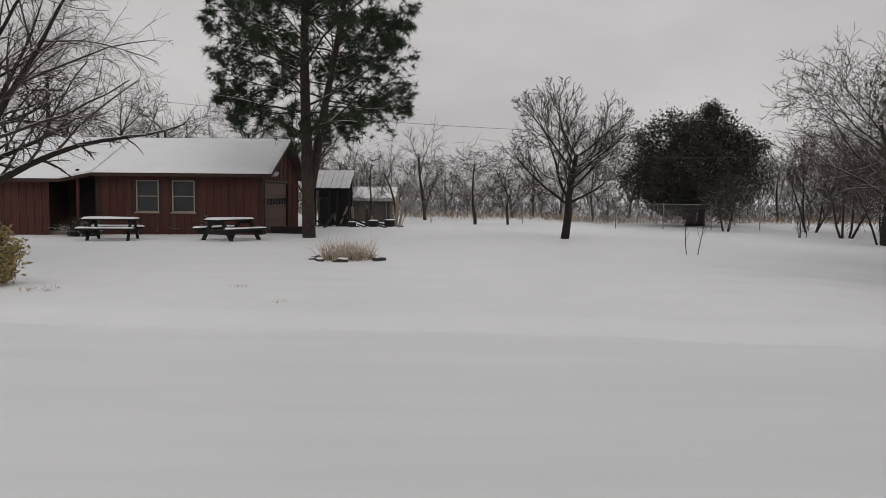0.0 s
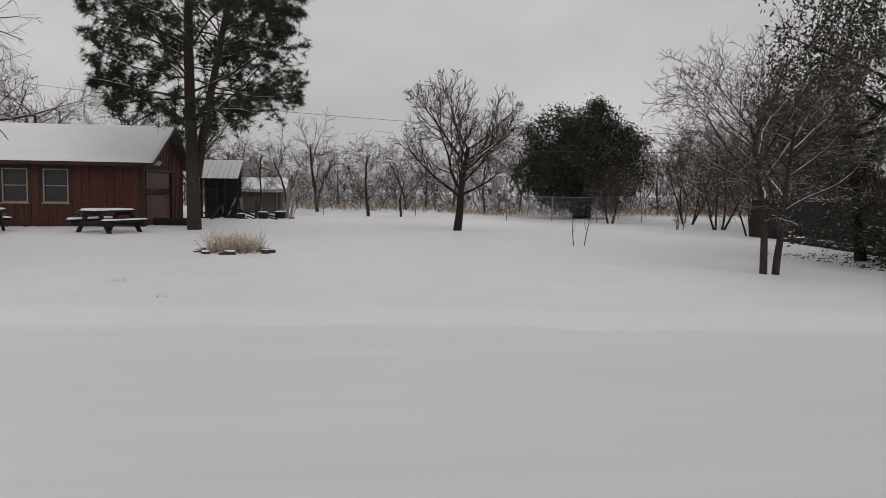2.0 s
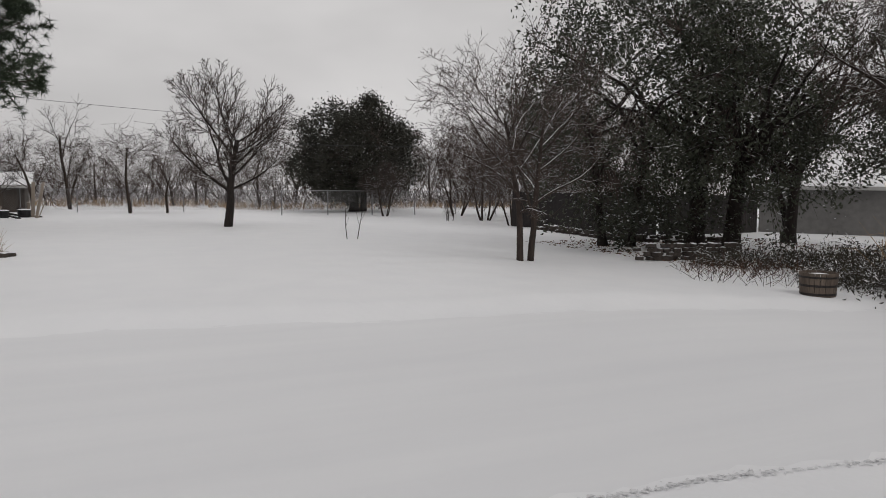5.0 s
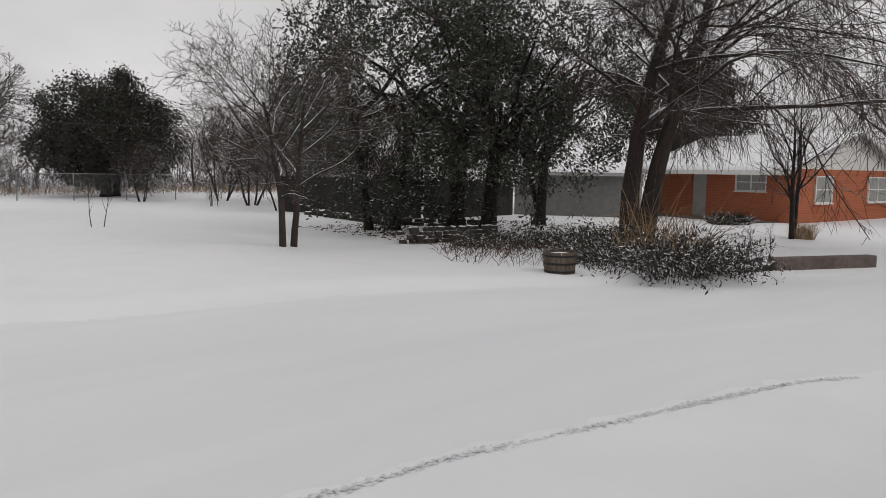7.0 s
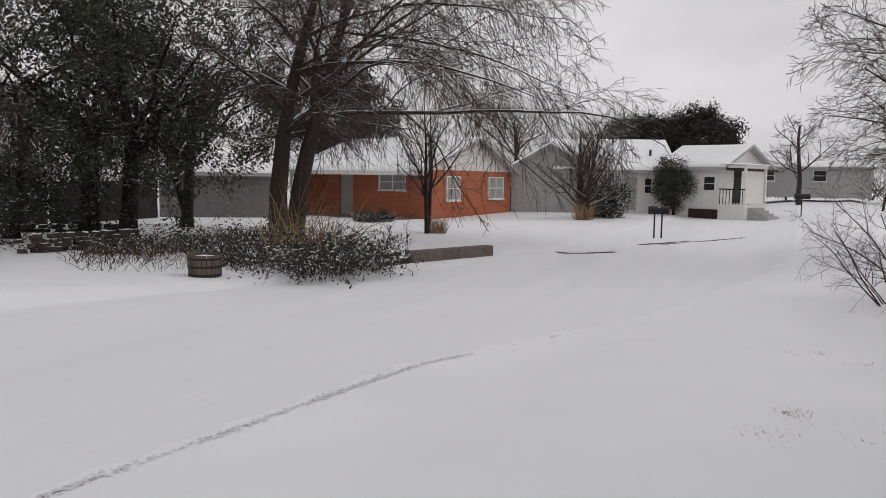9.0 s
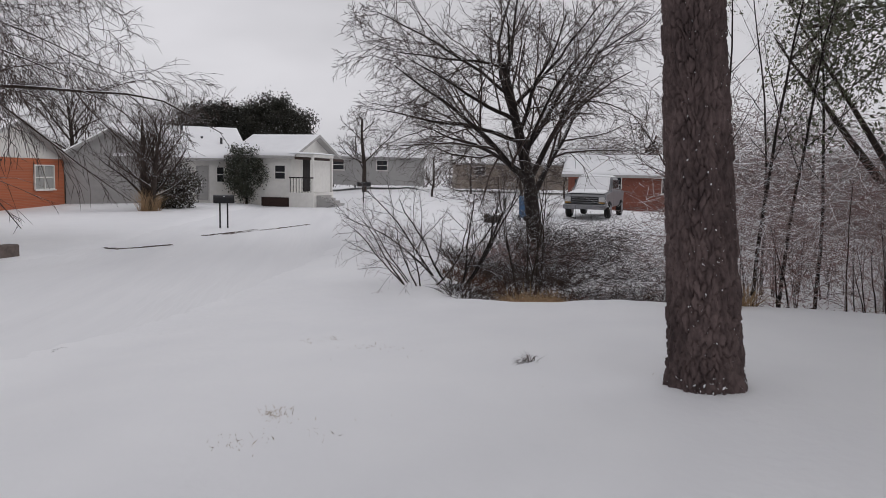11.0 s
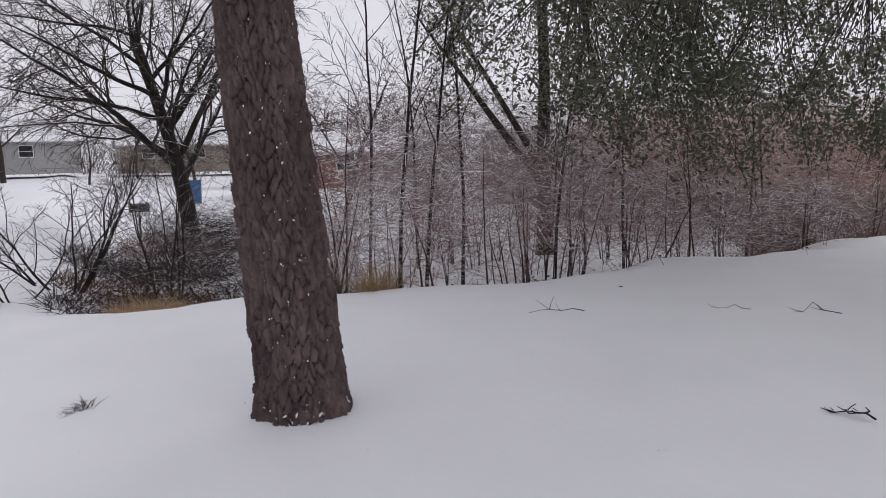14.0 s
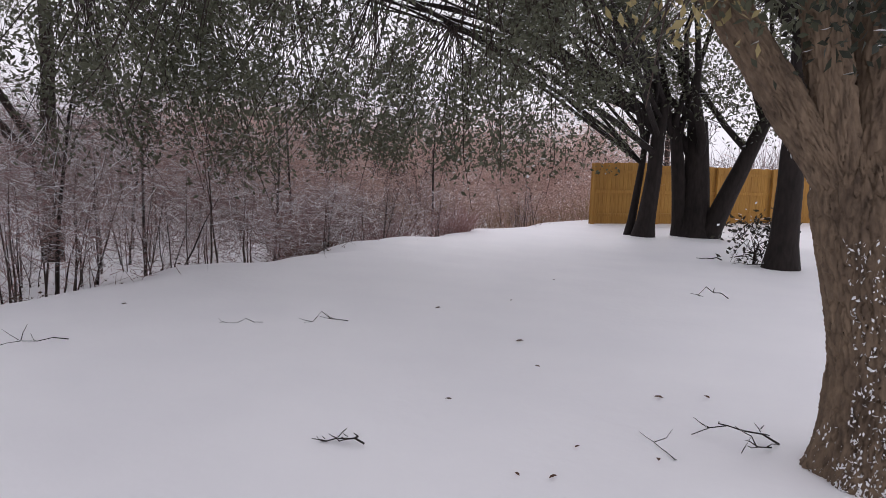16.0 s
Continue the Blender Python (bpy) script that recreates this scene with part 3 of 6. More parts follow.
    for name, quad in (("roof_east", ((xs0 + 0.9, -ov, eave(ov)), (xo, -ov, eave(ov)), (xo, dep / 2, RZ), (xs0 + 0.9, dep / 2, RZ))),
                       ("roof_west", ((-0.4, -1.05, eave(1.05)), (xs0, -1.05, eave(1.05)), (xs0 + 0.9, dep / 2, RZ), (-0.4, dep / 2, RZ))),
                       ("roof_back", ((xo, dep + ov, eave(ov)), (-0.4, dep + ov, eave(ov)), (-0.4, dep / 2, RZ), (xo, dep / 2, RZ)))):
        bm = bmesh.new()
        t = [bm.verts.new(q) for q in quad]
        lo = [bm.verts.new((q[0], q[1], q[2] - 0.13)) for q in quad]
        bm.faces.new(t)
        bm.faces.new(lo[::-1])
        for i in range(4):
            bm.faces.new((t[i], lo[i], lo[(i + 1) % 4], t[(i + 1) % 4]))
        bmesh.ops.recalc_face_normals(bm, faces=bm.faces)
        r = part(name, bm, "brown_trim", h)
        snow_slab("roof_snow", r, quad, 0.09, seed=len(name))
    # the slanting eave that joins the two
    bm = bmesh.new()
    q = ((xs0, -1.05, eave(1.05)), (xs0 + 0.9, -ov, eave(ov)), (xs0 + 0.9, dep / 2, RZ))
    t = [bm.verts.new((a, b, c - 0.002)) for a, b, c in q]
    lo = [bm.verts.new((a, b, c - 0.13)) for a, b, c in q]
    bm.faces.new(t)
    bm.faces.new(lo[::-1])
    for i in range(3):
        bm.faces.new((t[i], lo[i], lo[(i + 1) % 3], t[(i + 1) % 3]))
    part("eave_corner", bm, "brown_trim", h)
    bm = bmesh.new()
    t = [bm.verts.new((a, b, c + 0.08)) for a, b, c in q]
    lo = [bm.verts.new((a, b, c + 0.003)) for a, b, c in q]
    bm.faces.new(t)
    bm.faces.new(lo[::-1])
    for i in range(3):
        bm.faces.new((t[i], lo[i], lo[(i + 1) % 3], t[(i + 1) % 3]))
    bmesh.ops.recalc_face_normals(bm, faces=bm.faces)
    part("eave_snow", bm, "roof_snow", h)
    boxed("gutter", xs0 + 0.9, xo - 0.4, -ov - 0.09, -ov - 0.005, eave(ov) - 0.13, eave(ov) - 0.03, "brown_trim", h)
    # yard lamp under the gable, with snow on its hood
    lamp = boxed("gable_lamp", w + 0.02, w + 0.22, 1.5, 1.62, 2.32, 2.42, "white_metal", h, "white twin floodlight", 0.02)
    bm = bmesh.new()
    for yy in (1.42, 1.7):
        bmesh.ops.create_cone(bm, cap_ends=True, segments=12, radius1=0.09, radius2=0.05, depth=0.14, matrix=Matrix.Translation((w + 0.22, yy, 2.44)) @ Euler((0, 0.9, 0)).to_matrix().to_4x4())
    part("lamp_head", bm, "white_metal", h)
    boxed("vent_pipe", w - 8.0, w - 7.94, 2.3, 2.36, 3.3, 3.78, "brown_trim", h)


brown_house()


def simple_house(name, x, y, rz, w, dep, E, RZ, wall, label, z=0.0, ridge="x", openings=(), trim="white_paint", over=0.4, roof="grey_paint", gable=None, front=None, glass="dark_glass"):
    """A house whose front is on y = 0 of its own axes. openings: (x, z0, width, height, bars, upright)."""
    h = thing(name, x, y, z, rz, label, "house")
    front = over if front is None else front
    bm = bmesh.new()
    box(bm, 0, w, 0.12, dep, -0.6, E)
    part("wall", bm, wall, h)
    edges = sorted({0.0, w, *[o[0] for o in openings], *[o[0] + o[2] for o in openings]})
    bm = bmesh.new()
    for a, b in zip(edges, edges[1:]):
        o = next((o for o in openings if o[0] <= a + 1e-6 and b <= o[0] + o[2] + 1e-6), None)
        if o is None:
            box(bm, a, b, 0.0, 0.118, -0.6, E)
        else:
            box(bm, a, b, 0.0, 0.118, o[1] + o[3], E)
            if o[1] > 0.25:
                box(bm, a, b, 0.0, 0.118, -0.6, o[1])
    part("front_wall", bm, wall, h)
    for o in openings:
        if o[1] > 0.25:
            window_unit(h, o[0], o[1], o[2], o[3], 0.05, trim, o[4], upright=o[5], glass=glass)
        else:
            boxed("door", o[0] + 0.05, o[0] + o[2] - 0.05, 0.06, 0.1, o[1], o[1] + o[3] - 0.05, "grey_paint", h, bevel=0.01)
    if ridge == "x":
        slopes = [((-over, -front, E - 0.1), (w + over, -front, E - 0.1), (w + over, dep / 2, RZ), (-over, dep / 2, RZ)),
                  ((w + over, dep + over, E - 0.1), (-over, dep + over, E - 0.1), (-over, dep / 2, RZ), (w + over, dep / 2, RZ))]
        ends = [[(xx, 0, E), (xx, dep, E), (xx, dep / 2, RZ - 0.1)] for xx in (0.0, w - 0.15)]
        shift = (0.15, 0, 0)
    else:
        slopes = [((-over, -over, E - 0.1), (w / 2, -over, RZ), (w / 2, dep + over, RZ), (-over, dep + over, E - 0.1)),
                  ((w / 2, -over, RZ), (w + over, -over, E - 0.1), (w + over, dep + over, E - 0.1), (w / 2, dep + over, RZ))]
        ends = [[(0, yy, E), (w, yy, E), (w / 2, yy, RZ - 0.1)] for yy in (0.0, dep - 0.15)]
        shift = (0, 0.15, 0)
    for k, quad in enumerate(slopes):
        bm = bmesh.new()
        t = [bm.verts.new(q) for q in quad]
        lo = [bm.verts.new((q[0], q[1], q[2] - 0.16)) for q in quad]
        bm.faces.new(t)
        bm.faces.new(lo[::-1])
        for i in range(4):
            bm.faces.new((t[i], lo[i], lo[(i + 1) % 4], t[(i + 1) % 4]))
        bmesh.ops.recalc_face_normals(bm, faces=bm.faces)
        r = part("roof", bm, roof, h)
        snow_slab("roof_snow", r, quad, 0.1, seed=k + w)
    for e in ends:
        bm = bmesh.new()
        a = [bm.verts.new(q) for q in e]
        b = [bm.verts.new(tuple(q[i] + shift[i] for i in range(3))) for q in e]
        bm.faces.new(a)
        bm.faces.new(b[::-1])
        for i in range(3):
            bm.faces.new((a[i], b[i], b[(i + 1) % 3], a[(i + 1) % 3]))
        bmesh.ops.recalc_face_normals(bm, faces=bm.faces)
        part("gable", bm, gable or wall, h)
    return h

# ---- the orange brick house and its neighbours across the road ----
OR = math.degrees(math.atan2(-0.99, -0.11))
main_house = simple_house("brick_house", 35.18, 22.05, OR, 7.6, 9.8, 2.4, 4.2, "orange_brick", "orange brick ranch house with a shaded porch and snowy roof", -0.4, "x",
                          [(2.3, 0.05, 0.85, 2.1, 0, 0), (4.7, 1.35, 1.6, 0.85, 1, 1)], front=1.3, over=0.5, gable="white_paint", glass="curtain_glass")
boxed("fascia", -0.5, 8.1, -1.36, -1.306, 2.1, 2.3, "white_paint", main_house)
boxed("porch_post", 0.02, 0.12, -1.2, -1.1, -0.3, 2.28, "white_paint", main_house)
boxed("porch_slab", 0.0, 7.0, -1.2, -0.02, -0.5, 0.04, "concrete", main_house)
for y0, w, up in ((1.7, 1.5, 0), (6.6, 2.0, 1)):
    win = window_unit(main_house, 0, 0.85, w, 1.25, 0, "white_paint", 1, upright=up, glass="curtain_glass")
    win.location, win.rotation_euler = (7.648, y0, 0.85), (0, 0, radians(90))
for k in range(10):
    z = 2.42 + k * 0.17
    half = 4.9 * (1 - (z - 2.4) / 1.75) - 0.05
    if half > 0.15:
        boxed("gable_board", 7.604, 7.63, 4.9 - half, 4.9 + half, z, z + 0.155, "white_paint", main_house)
boxed("side_gate", 7.5, 7.56, 9.9, 11.4, -0.2, 1.6, "old_wood", main_house, "grey wooden side gate")
# wall colour holds the tree shade; the siding itself is paler
grey_annex = simple_house("grey_annex", 27.6, 24.9, -50, 5.4, 5.0, 1.95, 3.1, "shaded_siding", "low grey boarded annex, tree shade put into its wall colour, with snow on its roof", -0.15, "x", [])
WR = math.degrees(math.atan2(-0.944, 0.33))
# the white cottage's gable end as its own block, grey paint for its shade
simple_house("shaded_gable_end", 44.24, 13.4, WR, 4.5, 8.0, 2.75, 4.2, "grey_paint", "gable end of the white cottage, its shade put into grey paint, under a snowy roof", -0.45, "y", [])
white_house = simple_house("white_house", 45.3, 10.85, WR, 6.7, 7.5, 2.6, 4.5, "white_paint", "long white boarded cottage with a snow-covered roof", -0.25, "x",
                           [(3.95, 0.1, 0.75, 2.0, 0, 0), (5.1, 1.1, 0.5, 0.95, 1, 0), (6.0, 1.1, 0.5, 0.95, 1, 0)])
for k, (x, y, h) in enumerate(((4.6, 1.9, 0.3), (5.6, 1.2, 0.55), (3.6, 2.9, 0.5))):
    z = 2.5 + (y + 0.4) / 4.15 * 1.85
    boxed("vent_pipe", x, x + 0.12, y, y + 0.12, z, z + h, "dark_tin", white_house)
wporch = simple_house("white_cottage_wing", 46.5, 4.9, math.degrees(math.atan2(-0.92, -0.39)), 3.5, 6.0, 2.75, 4.0, "white_paint", "white cottage wing with a gable end, railed porch and steps", -0.2, "x",
                      [(2.45, 1.3, 0.75, 0.85, 1, 0)], over=0.45)
# no real door: a dark panel paints the shade inside the open doorway
boxed("porch_door", 3.502, 3.54, 1.6, 2.5, 0.62, 2.55, "dark_wood", wporch, "dark panel painting the shade inside an open doorway")
boxed("porch_deck", 3.5, 5.0, -0.2, 2.6, -0.4, 0.6, "white_paint", wporch)
for k in range(8):
    boxed("baluster", 3.55 + k * 0.18, 3.58 + k * 0.18, -0.18, -0.15, 0.6, 1.4, "dark_wood", wporch)
boxed("porch_rail", 3.5, 4.98, -0.2, -0.13, 1.4, 1.47, "dark_wood", wporch)
for k in range(4):
    boxed("step", 5.0 + k * 0.28, 5.0 + (k + 1) * 0.28, 0.2, 1.6, -0.4, 0.45 - k * 0.15, "grey_paint", wporch)
for yy in (-0.18, 2.4):
    boxed("porch_post", 4.86, 4.98, yy, yy + 0.12, 0.6, 2.6, "white_paint", wporch)
boxed("porch_beam", 3.5, 5.0, -0.2, 2.6, 2.6, 2.75, "white_paint", wporch)
snow_slab("porch_snow", wporch, ((3.52, -0.3, 2.78), (5.1, -0.3, 2.76), (5.1, 2.7, 2.76), (3.52, 2.7, 2.78)), 0.09, nx_=12, ny_=12)
boxed("dark_skirt", 1.7, 3.4, -0.06, -0.004, -0.4, 0.3, "brown_trim", wporch)
boxed("gable_trim", 3.97, 4.03, -0.45, 6.4, 2.45, 2.6, "brown_trim", wporch)
simple_house("far_house", 80.7, 1.0, -91, 11.0, 7.0, 2.4, 3.7, "grey_paint", "pale far house with a snowy roof behind bare trees", 0.9, "x",
             [(1.5, 0.9, 1.2, 1.1, 1, 0), (6.0, 0.9, 1.2, 1.1, 1, 0)])
simple_house("long_far_house", 84.0, -14.0, -95, 16.0, 7.0, 2.3, 3.4, "cream_trim", "long pale far house with a snowy roof", 0.6, "x", [(2, 0.9, 1.2, 1.0, 1, 0), (7, 0.9, 1.2, 1.0, 1, 0), (12, 0.9, 1.2, 1.0, 1, 0)])
simple_house("red_brick_house", 46.5, -15.0, -112, 9.0, 7.0, 2.0, 3.2, "red_brick_far", "red brick house seen through bare brush", -0.2, "x", [(2, 0.8, 1.2, 1.0, 1, 0), (5.5, 0.8, 1.2, 1.0, 1, 0)])
simple_house("grey_shed", 30.6, -21.2, -128, 7.0, 5.0, 2.9, 4.0, "grey_paint", "grey boarded shed behind the brush", -0.3, "x", [])

# ---- trees ----


def bare_tree(name, x, y, H, R, seed, label, spec, lean=(0, 0), bark="bark", twig="twig", trunks=1, split=1, sides=(10, 7, 4, 3, 3, 3), group="", splay=0.16, hero=True, env=None, fine=0.0018, turn=0.3):
    rng = np.random.default_rng(seed)
    ob = thing(name, x, y, gz(x, y) - 0.05, 0, label, "tree", group)
    out = [[] for _ in spec]
    for k in range(trunks):
        a = rng.uniform(0, 6.28) if trunks > 2 else math.pi * k + turn
        off = 0.0 if trunks == 1 else min(0.12 + 0.03 * trunks, 0.24)
        d = (lean[0] + math.cos(a) * splay * (trunks > 1), lean[1] + math.sin(a) * splay * (trunks > 1), 1)
        grow(rng, (math.cos(a) * off, math.sin(a) * off, 0), d, H, R, spec, out, env, fine)
    tree_parts(ob, out, bark, twig, sides, split, hero)
    return ob


TALL = [lv(1, 0, 1, 0, 0.04, 8, tip=0.15), lv(12, 38, 0.55, 0.3, 0.12, 6, 0.22, 0.55, fall=0.6), lv(8, 42, 0.45, 0.05, 0.13, 4, 0.2, 0.5), lv(6, 42, 0.45, 0.0, 0.15, 3, 0.15, 0.55), lv(3, 40, 0.5, 0.0, 0.15, 2, 0.1, 0.7)]
FAR = [lv(1, 0, 1, 0, 0.05, 6, tip=0.15), lv(11, 46, 0.55, 0.25, 0.12, 5, 0.15, 0.5), lv(8, 42, 0.5, 0.05, 0.14, 3, 0.2, 0.5), lv(6, 42, 0.55, 0.0, 0.15, 2, 0.15, 0.7)]

ROUND = [lv(1, 0, 1, 0, 0.05, 6, tip=0.5), lv(13, 50, 1, 0.2, 0.08, 8, 0.38, 0.5, tip=0.15), lv(10, 38, 0.52, 0.1, 0.11, 6, 0.2, 0.55), lv(8, 36, 0.5, 0.05, 0.13, 4, 0.15, 0.6), lv(5, 34, 0.5, 0.0, 0.15, 2, 0.1, 0.75)]
SPREAD = [lv(1, 0, 1, 0, 0.06, 8, tip=0.4), lv(10, 58, 1, 0.2, 0.1, 9, 0.35, 0.5, tip=0.15), lv(9, 42, 0.5, 0.0, 0.14, 6, 0.15, 0.55), lv(7, 42, 0.48, 0.0, 0.16, 4, 0.15, 0.6), lv(4, 40, 0.5, 0.0, 0.18, 2, 0.1, 0.75)]
WEEP = [lv(1, 0, 1, 0.0, 0.05, 10, tip=0.3), lv(13, 54, 1.0, -0.42, 0.08, 11, 0.38, 0.42, tip=0.14), lv(12, 44, 0.46, -0.35, 0.13, 6, 0.15, 0.5), lv(10, 42, 0.5, -0.55, 0.15, 4, 0.15, 0.55), lv(5, 36, 0.6, -0.5, 0.15, 2, 0.1, 0.7)]
ARCH = [lv(1, 0, 1, 0, 0.06, 8, tip=0.35), lv(15, 44, 1, -0.3, 0.08, 10, 0.28, 0.5, tip=0.14), lv(11, 42, 0.5, -0.15, 0.13, 6, 0.15, 0.52), lv(8, 42, 0.5, -0.25, 0.15, 4, 0.15, 0.58), lv(5, 38, 0.55, -0.2, 0.16, 2, 0.1, 0.7)]
CLUMP = [lv(1, 0, 1, 0, 0.07, 6, tip=0.4), lv(10, 52, 1, 0.2, 0.12, 5, 0.25, 0.5, tip=0.2), lv(8, 42, 0.5, 0.05, 0.15, 3, 0.15, 0.55), lv(6, 42, 0.5, 0.0, 0.16, 2, 0.1, 0.75)]

bare_tree("round_tree", 4.73, 28.0, 3.2, 0.16, 3, "bare round-crowned tree alone in the snowy field", ROUND, bark="bark_dark", env=((0, 0, 3.75), (2.65, 2.6, 2.3)), fine=0.0095)
bare_tree("twin_stem_tree", 9.4, 15.05, 3.3, 0.085, 8, "bare twin-stemmed tree with icy twigs on the lawn", SPREAD, trunks=2, lean=(0.02, -0.02), splay=0.1, env=((-0.2, 0.2, 3.2), (3.3, 3.0, 2.35)), fine=0.0055)
bare_tree("street_tree", 18.9, 12.2, 7.4, 0.29, 25, "huge bare tree with drooping snow-lined limbs before the brick house", WEEP, lean=(0.03, -0.03), trunks=2, splay=0.15, turn=-0.7, split=1, sides=(12, 7, 4, 3, 3), env=((2.6, -3.6, 5.6), (6.8, 7.6, 5.2)), fine=0.0085)
bare_tree("corner_tree", 24.7, 10.3, 4.4, 0.09, 5, "slim bare tree at the corner of the brick house", TALL, trunks=2, bark="bark_dark")
bare_tree("street_side_tree", 38.3, 7.7, 4.4, 0.16, 6, "bare several-stemmed crape myrtle", FAR, trunks=4)
bare_tree("ditch_tree", 22.4, -6.6, 5.6, 0.24, 31, "bare dark tree with snowy limbs standing in the brush", ARCH, bark="bark_dark", lean=(0, 0.1), sides=(12, 6, 4, 3, 3), env=((0, 0.9, 5.2), (4.6, 5.0, 4.3)), fine=0.0075)
bare_tree("far_bare_tree", 70.0, -3.4, 6.6, 0.22, 7, "bare far tree before a pale house", CLUMP, env=((0, 0, 4.4), (3.3, 3.3, 3.3)), fine=0.018)
bare_tree("house_back_tree", 54.0, 16.2, 6.0, 0.22, 72, "tall bare fine-twigged tree behind the brick house", ARCH[:4], env=((0, 0, 6.6), (4.4, 4.4, 5.0)), fine=0.013, hero=False)
bare_tree("house_back_tree", 53.0, 9.5, 4.4, 0.17, 73, "gnarled bare tree behind the white cottage", ARCH[:4], env=((0, 0, 5.2), (2.6, 2.6, 3.2)), fine=0.013, hero=False)
west = bare_tree("west_tree", -10.6, 16.6, 4.2, 0.26, 14, "bare tree whose boughs hang over the brown house", ARCH, lean=(0.1, 0.08), bark="bark_dark", sides=(12, 7, 4, 3, 3), env=((0.4, 0.4, 5.0), (4.4, 4.4, 2.9)), fine=0.0055)
for k, (x, y, H) in enumerate(((-14.5, 42, 8.5), (-17.5, 43, 8.5), (-11.0, 44, 8.5), (-20.5, 42, 9), (-8.0, 46, 7.5))):
    bare_tree("yard_tree", x, y, H * 0.6, 0.18, 40 + k, "bare tree behind the brown house", ARCH[:4], hero=False, bark="bark_dark", env=((0, 0, H * 0.62), (2.6, 2.6, H * 0.42)), fine=0.012, group="trees behind the brown house")
row = [bare_tree("row_tree", 2.2, 44.6, 3.6, 0.1, 60, "bare low tree along the wire fence", CLUMP, env=((0, 0, 3.3), (1.7, 1.7, 2.1)), fine=0.012, sides=(7, 4, 3, 3), hero=False, group="trees along the wire fence"),
       bare_tree("row_tree", 4.1, 44.4, 2.2, 0.08, 61, "bare low tree along the wire fence", CLUMP, env=((0.2, 0, 2.3), (2.0, 2.0, 1.7)), fine=0.012, sides=(7, 4, 3, 3), hero=False, group="trees along the wire fence"),
       bare_tree("row_tree", -0.9, 52.0, 4.8, 0.13, 62, "bare low tree along the wire fence", CLUMP, env=((0, 0, 4.2), (2.4, 2.4, 2.9)), fine=0.014, sides=(7, 4, 3, 3), hero=False, group="trees along the wire fence")]
rr = np.random.default_rng(77)
for k in range(30):
    x = -12 + 62 * (k + rr.uniform(0, 0.8)) / 30
    y = 57 + rr.uniform(0, 16) - 0.12 * x
    copy_thing(row[k % 3], pose(x, y, gz(x, y) - 0.1, 0, 0, rr.uniform(0, 360)) @ Matrix.Scale(rr.uniform(0.75, 1.2), 4))
brush = bare_tree("brush_tree", 19.8, 36.5, 3.8, 0.06, 63, "wide bare brushy tree with icy twigs by the plank fence", CLUMP, trunks=4, splay=0.35, sides=(7, 4, 3, 3), hero=False, env=((0, 0, 2.9), (3.2, 3.0, 2.9)), fine=0.011, group="brushy trees by the plank fence")
for x, y, s in ((22.4, 34.5, 1.2), (24.5, 38.5, 1.3), (16.6, 43.5, 0.62), (20.8, 42.0, 1.0), (27.5, 36.5, 1.3), (18.6, 31.5, 0.8), (30, 42, 1.3)):
    copy_thing(brush, pose(x, y, gz(x, y) - 0.1, 0, 0, x * 50) @ Matrix.Scale(s, 4))
for x, y, s in ((-6, 47, 1.0), (-3.4, 49, 1.1), (-3.9, 42.6, 0.75), (-2.4, 43.8, 0.7), (-5.2, 44.5, 0.85)):
    copy_thing(row[int(x * 7) % 3], pose(x, y, gz(x, y) - 0.1, 0, 0, x * 50) @ Matrix.Scale(s, 4))
for x, y, s in ((52, 24, 1.3), (44, 26, 1.4), (40, 22, 1.2), (60, 18, 1.4), (58, 10, 1.4), (36, 29, 1.3), (75, -14, 1.2), (70, -22, 1.3), (62, -16, 1.1), (56, -24, 1.2), (48, -30, 1.3), (88, -3, 1.3), (66, -9, 1.0), (40, -24, 1.1), (50, -20, 1.0), (90, 6, 1.2), (34, -34, 1.2), (28, -38, 1.2)):
    copy_thing(row[int(x * 7) % 3], pose(x, y, gz(x, y) - 0.1, 0, 0, x * 50) @ Matrix.Scale(s, 4))


for x, y, s in ((26, -12.5, 1.0), (28, -17.5, 1.1), (24, -22, 1.1), (21, -27, 1.1), (16, -29, 1.0), (13, -34, 1.1), (25, -30, 1.2), (29, -26, 1.2), (8, -38, 1.1)):
    copy_thing(row[int(x * 7) % 3], pose(x, y, gz(x, y) - 0.1, 0, 0, x * 70) @ Matrix.Scale(s, 4))


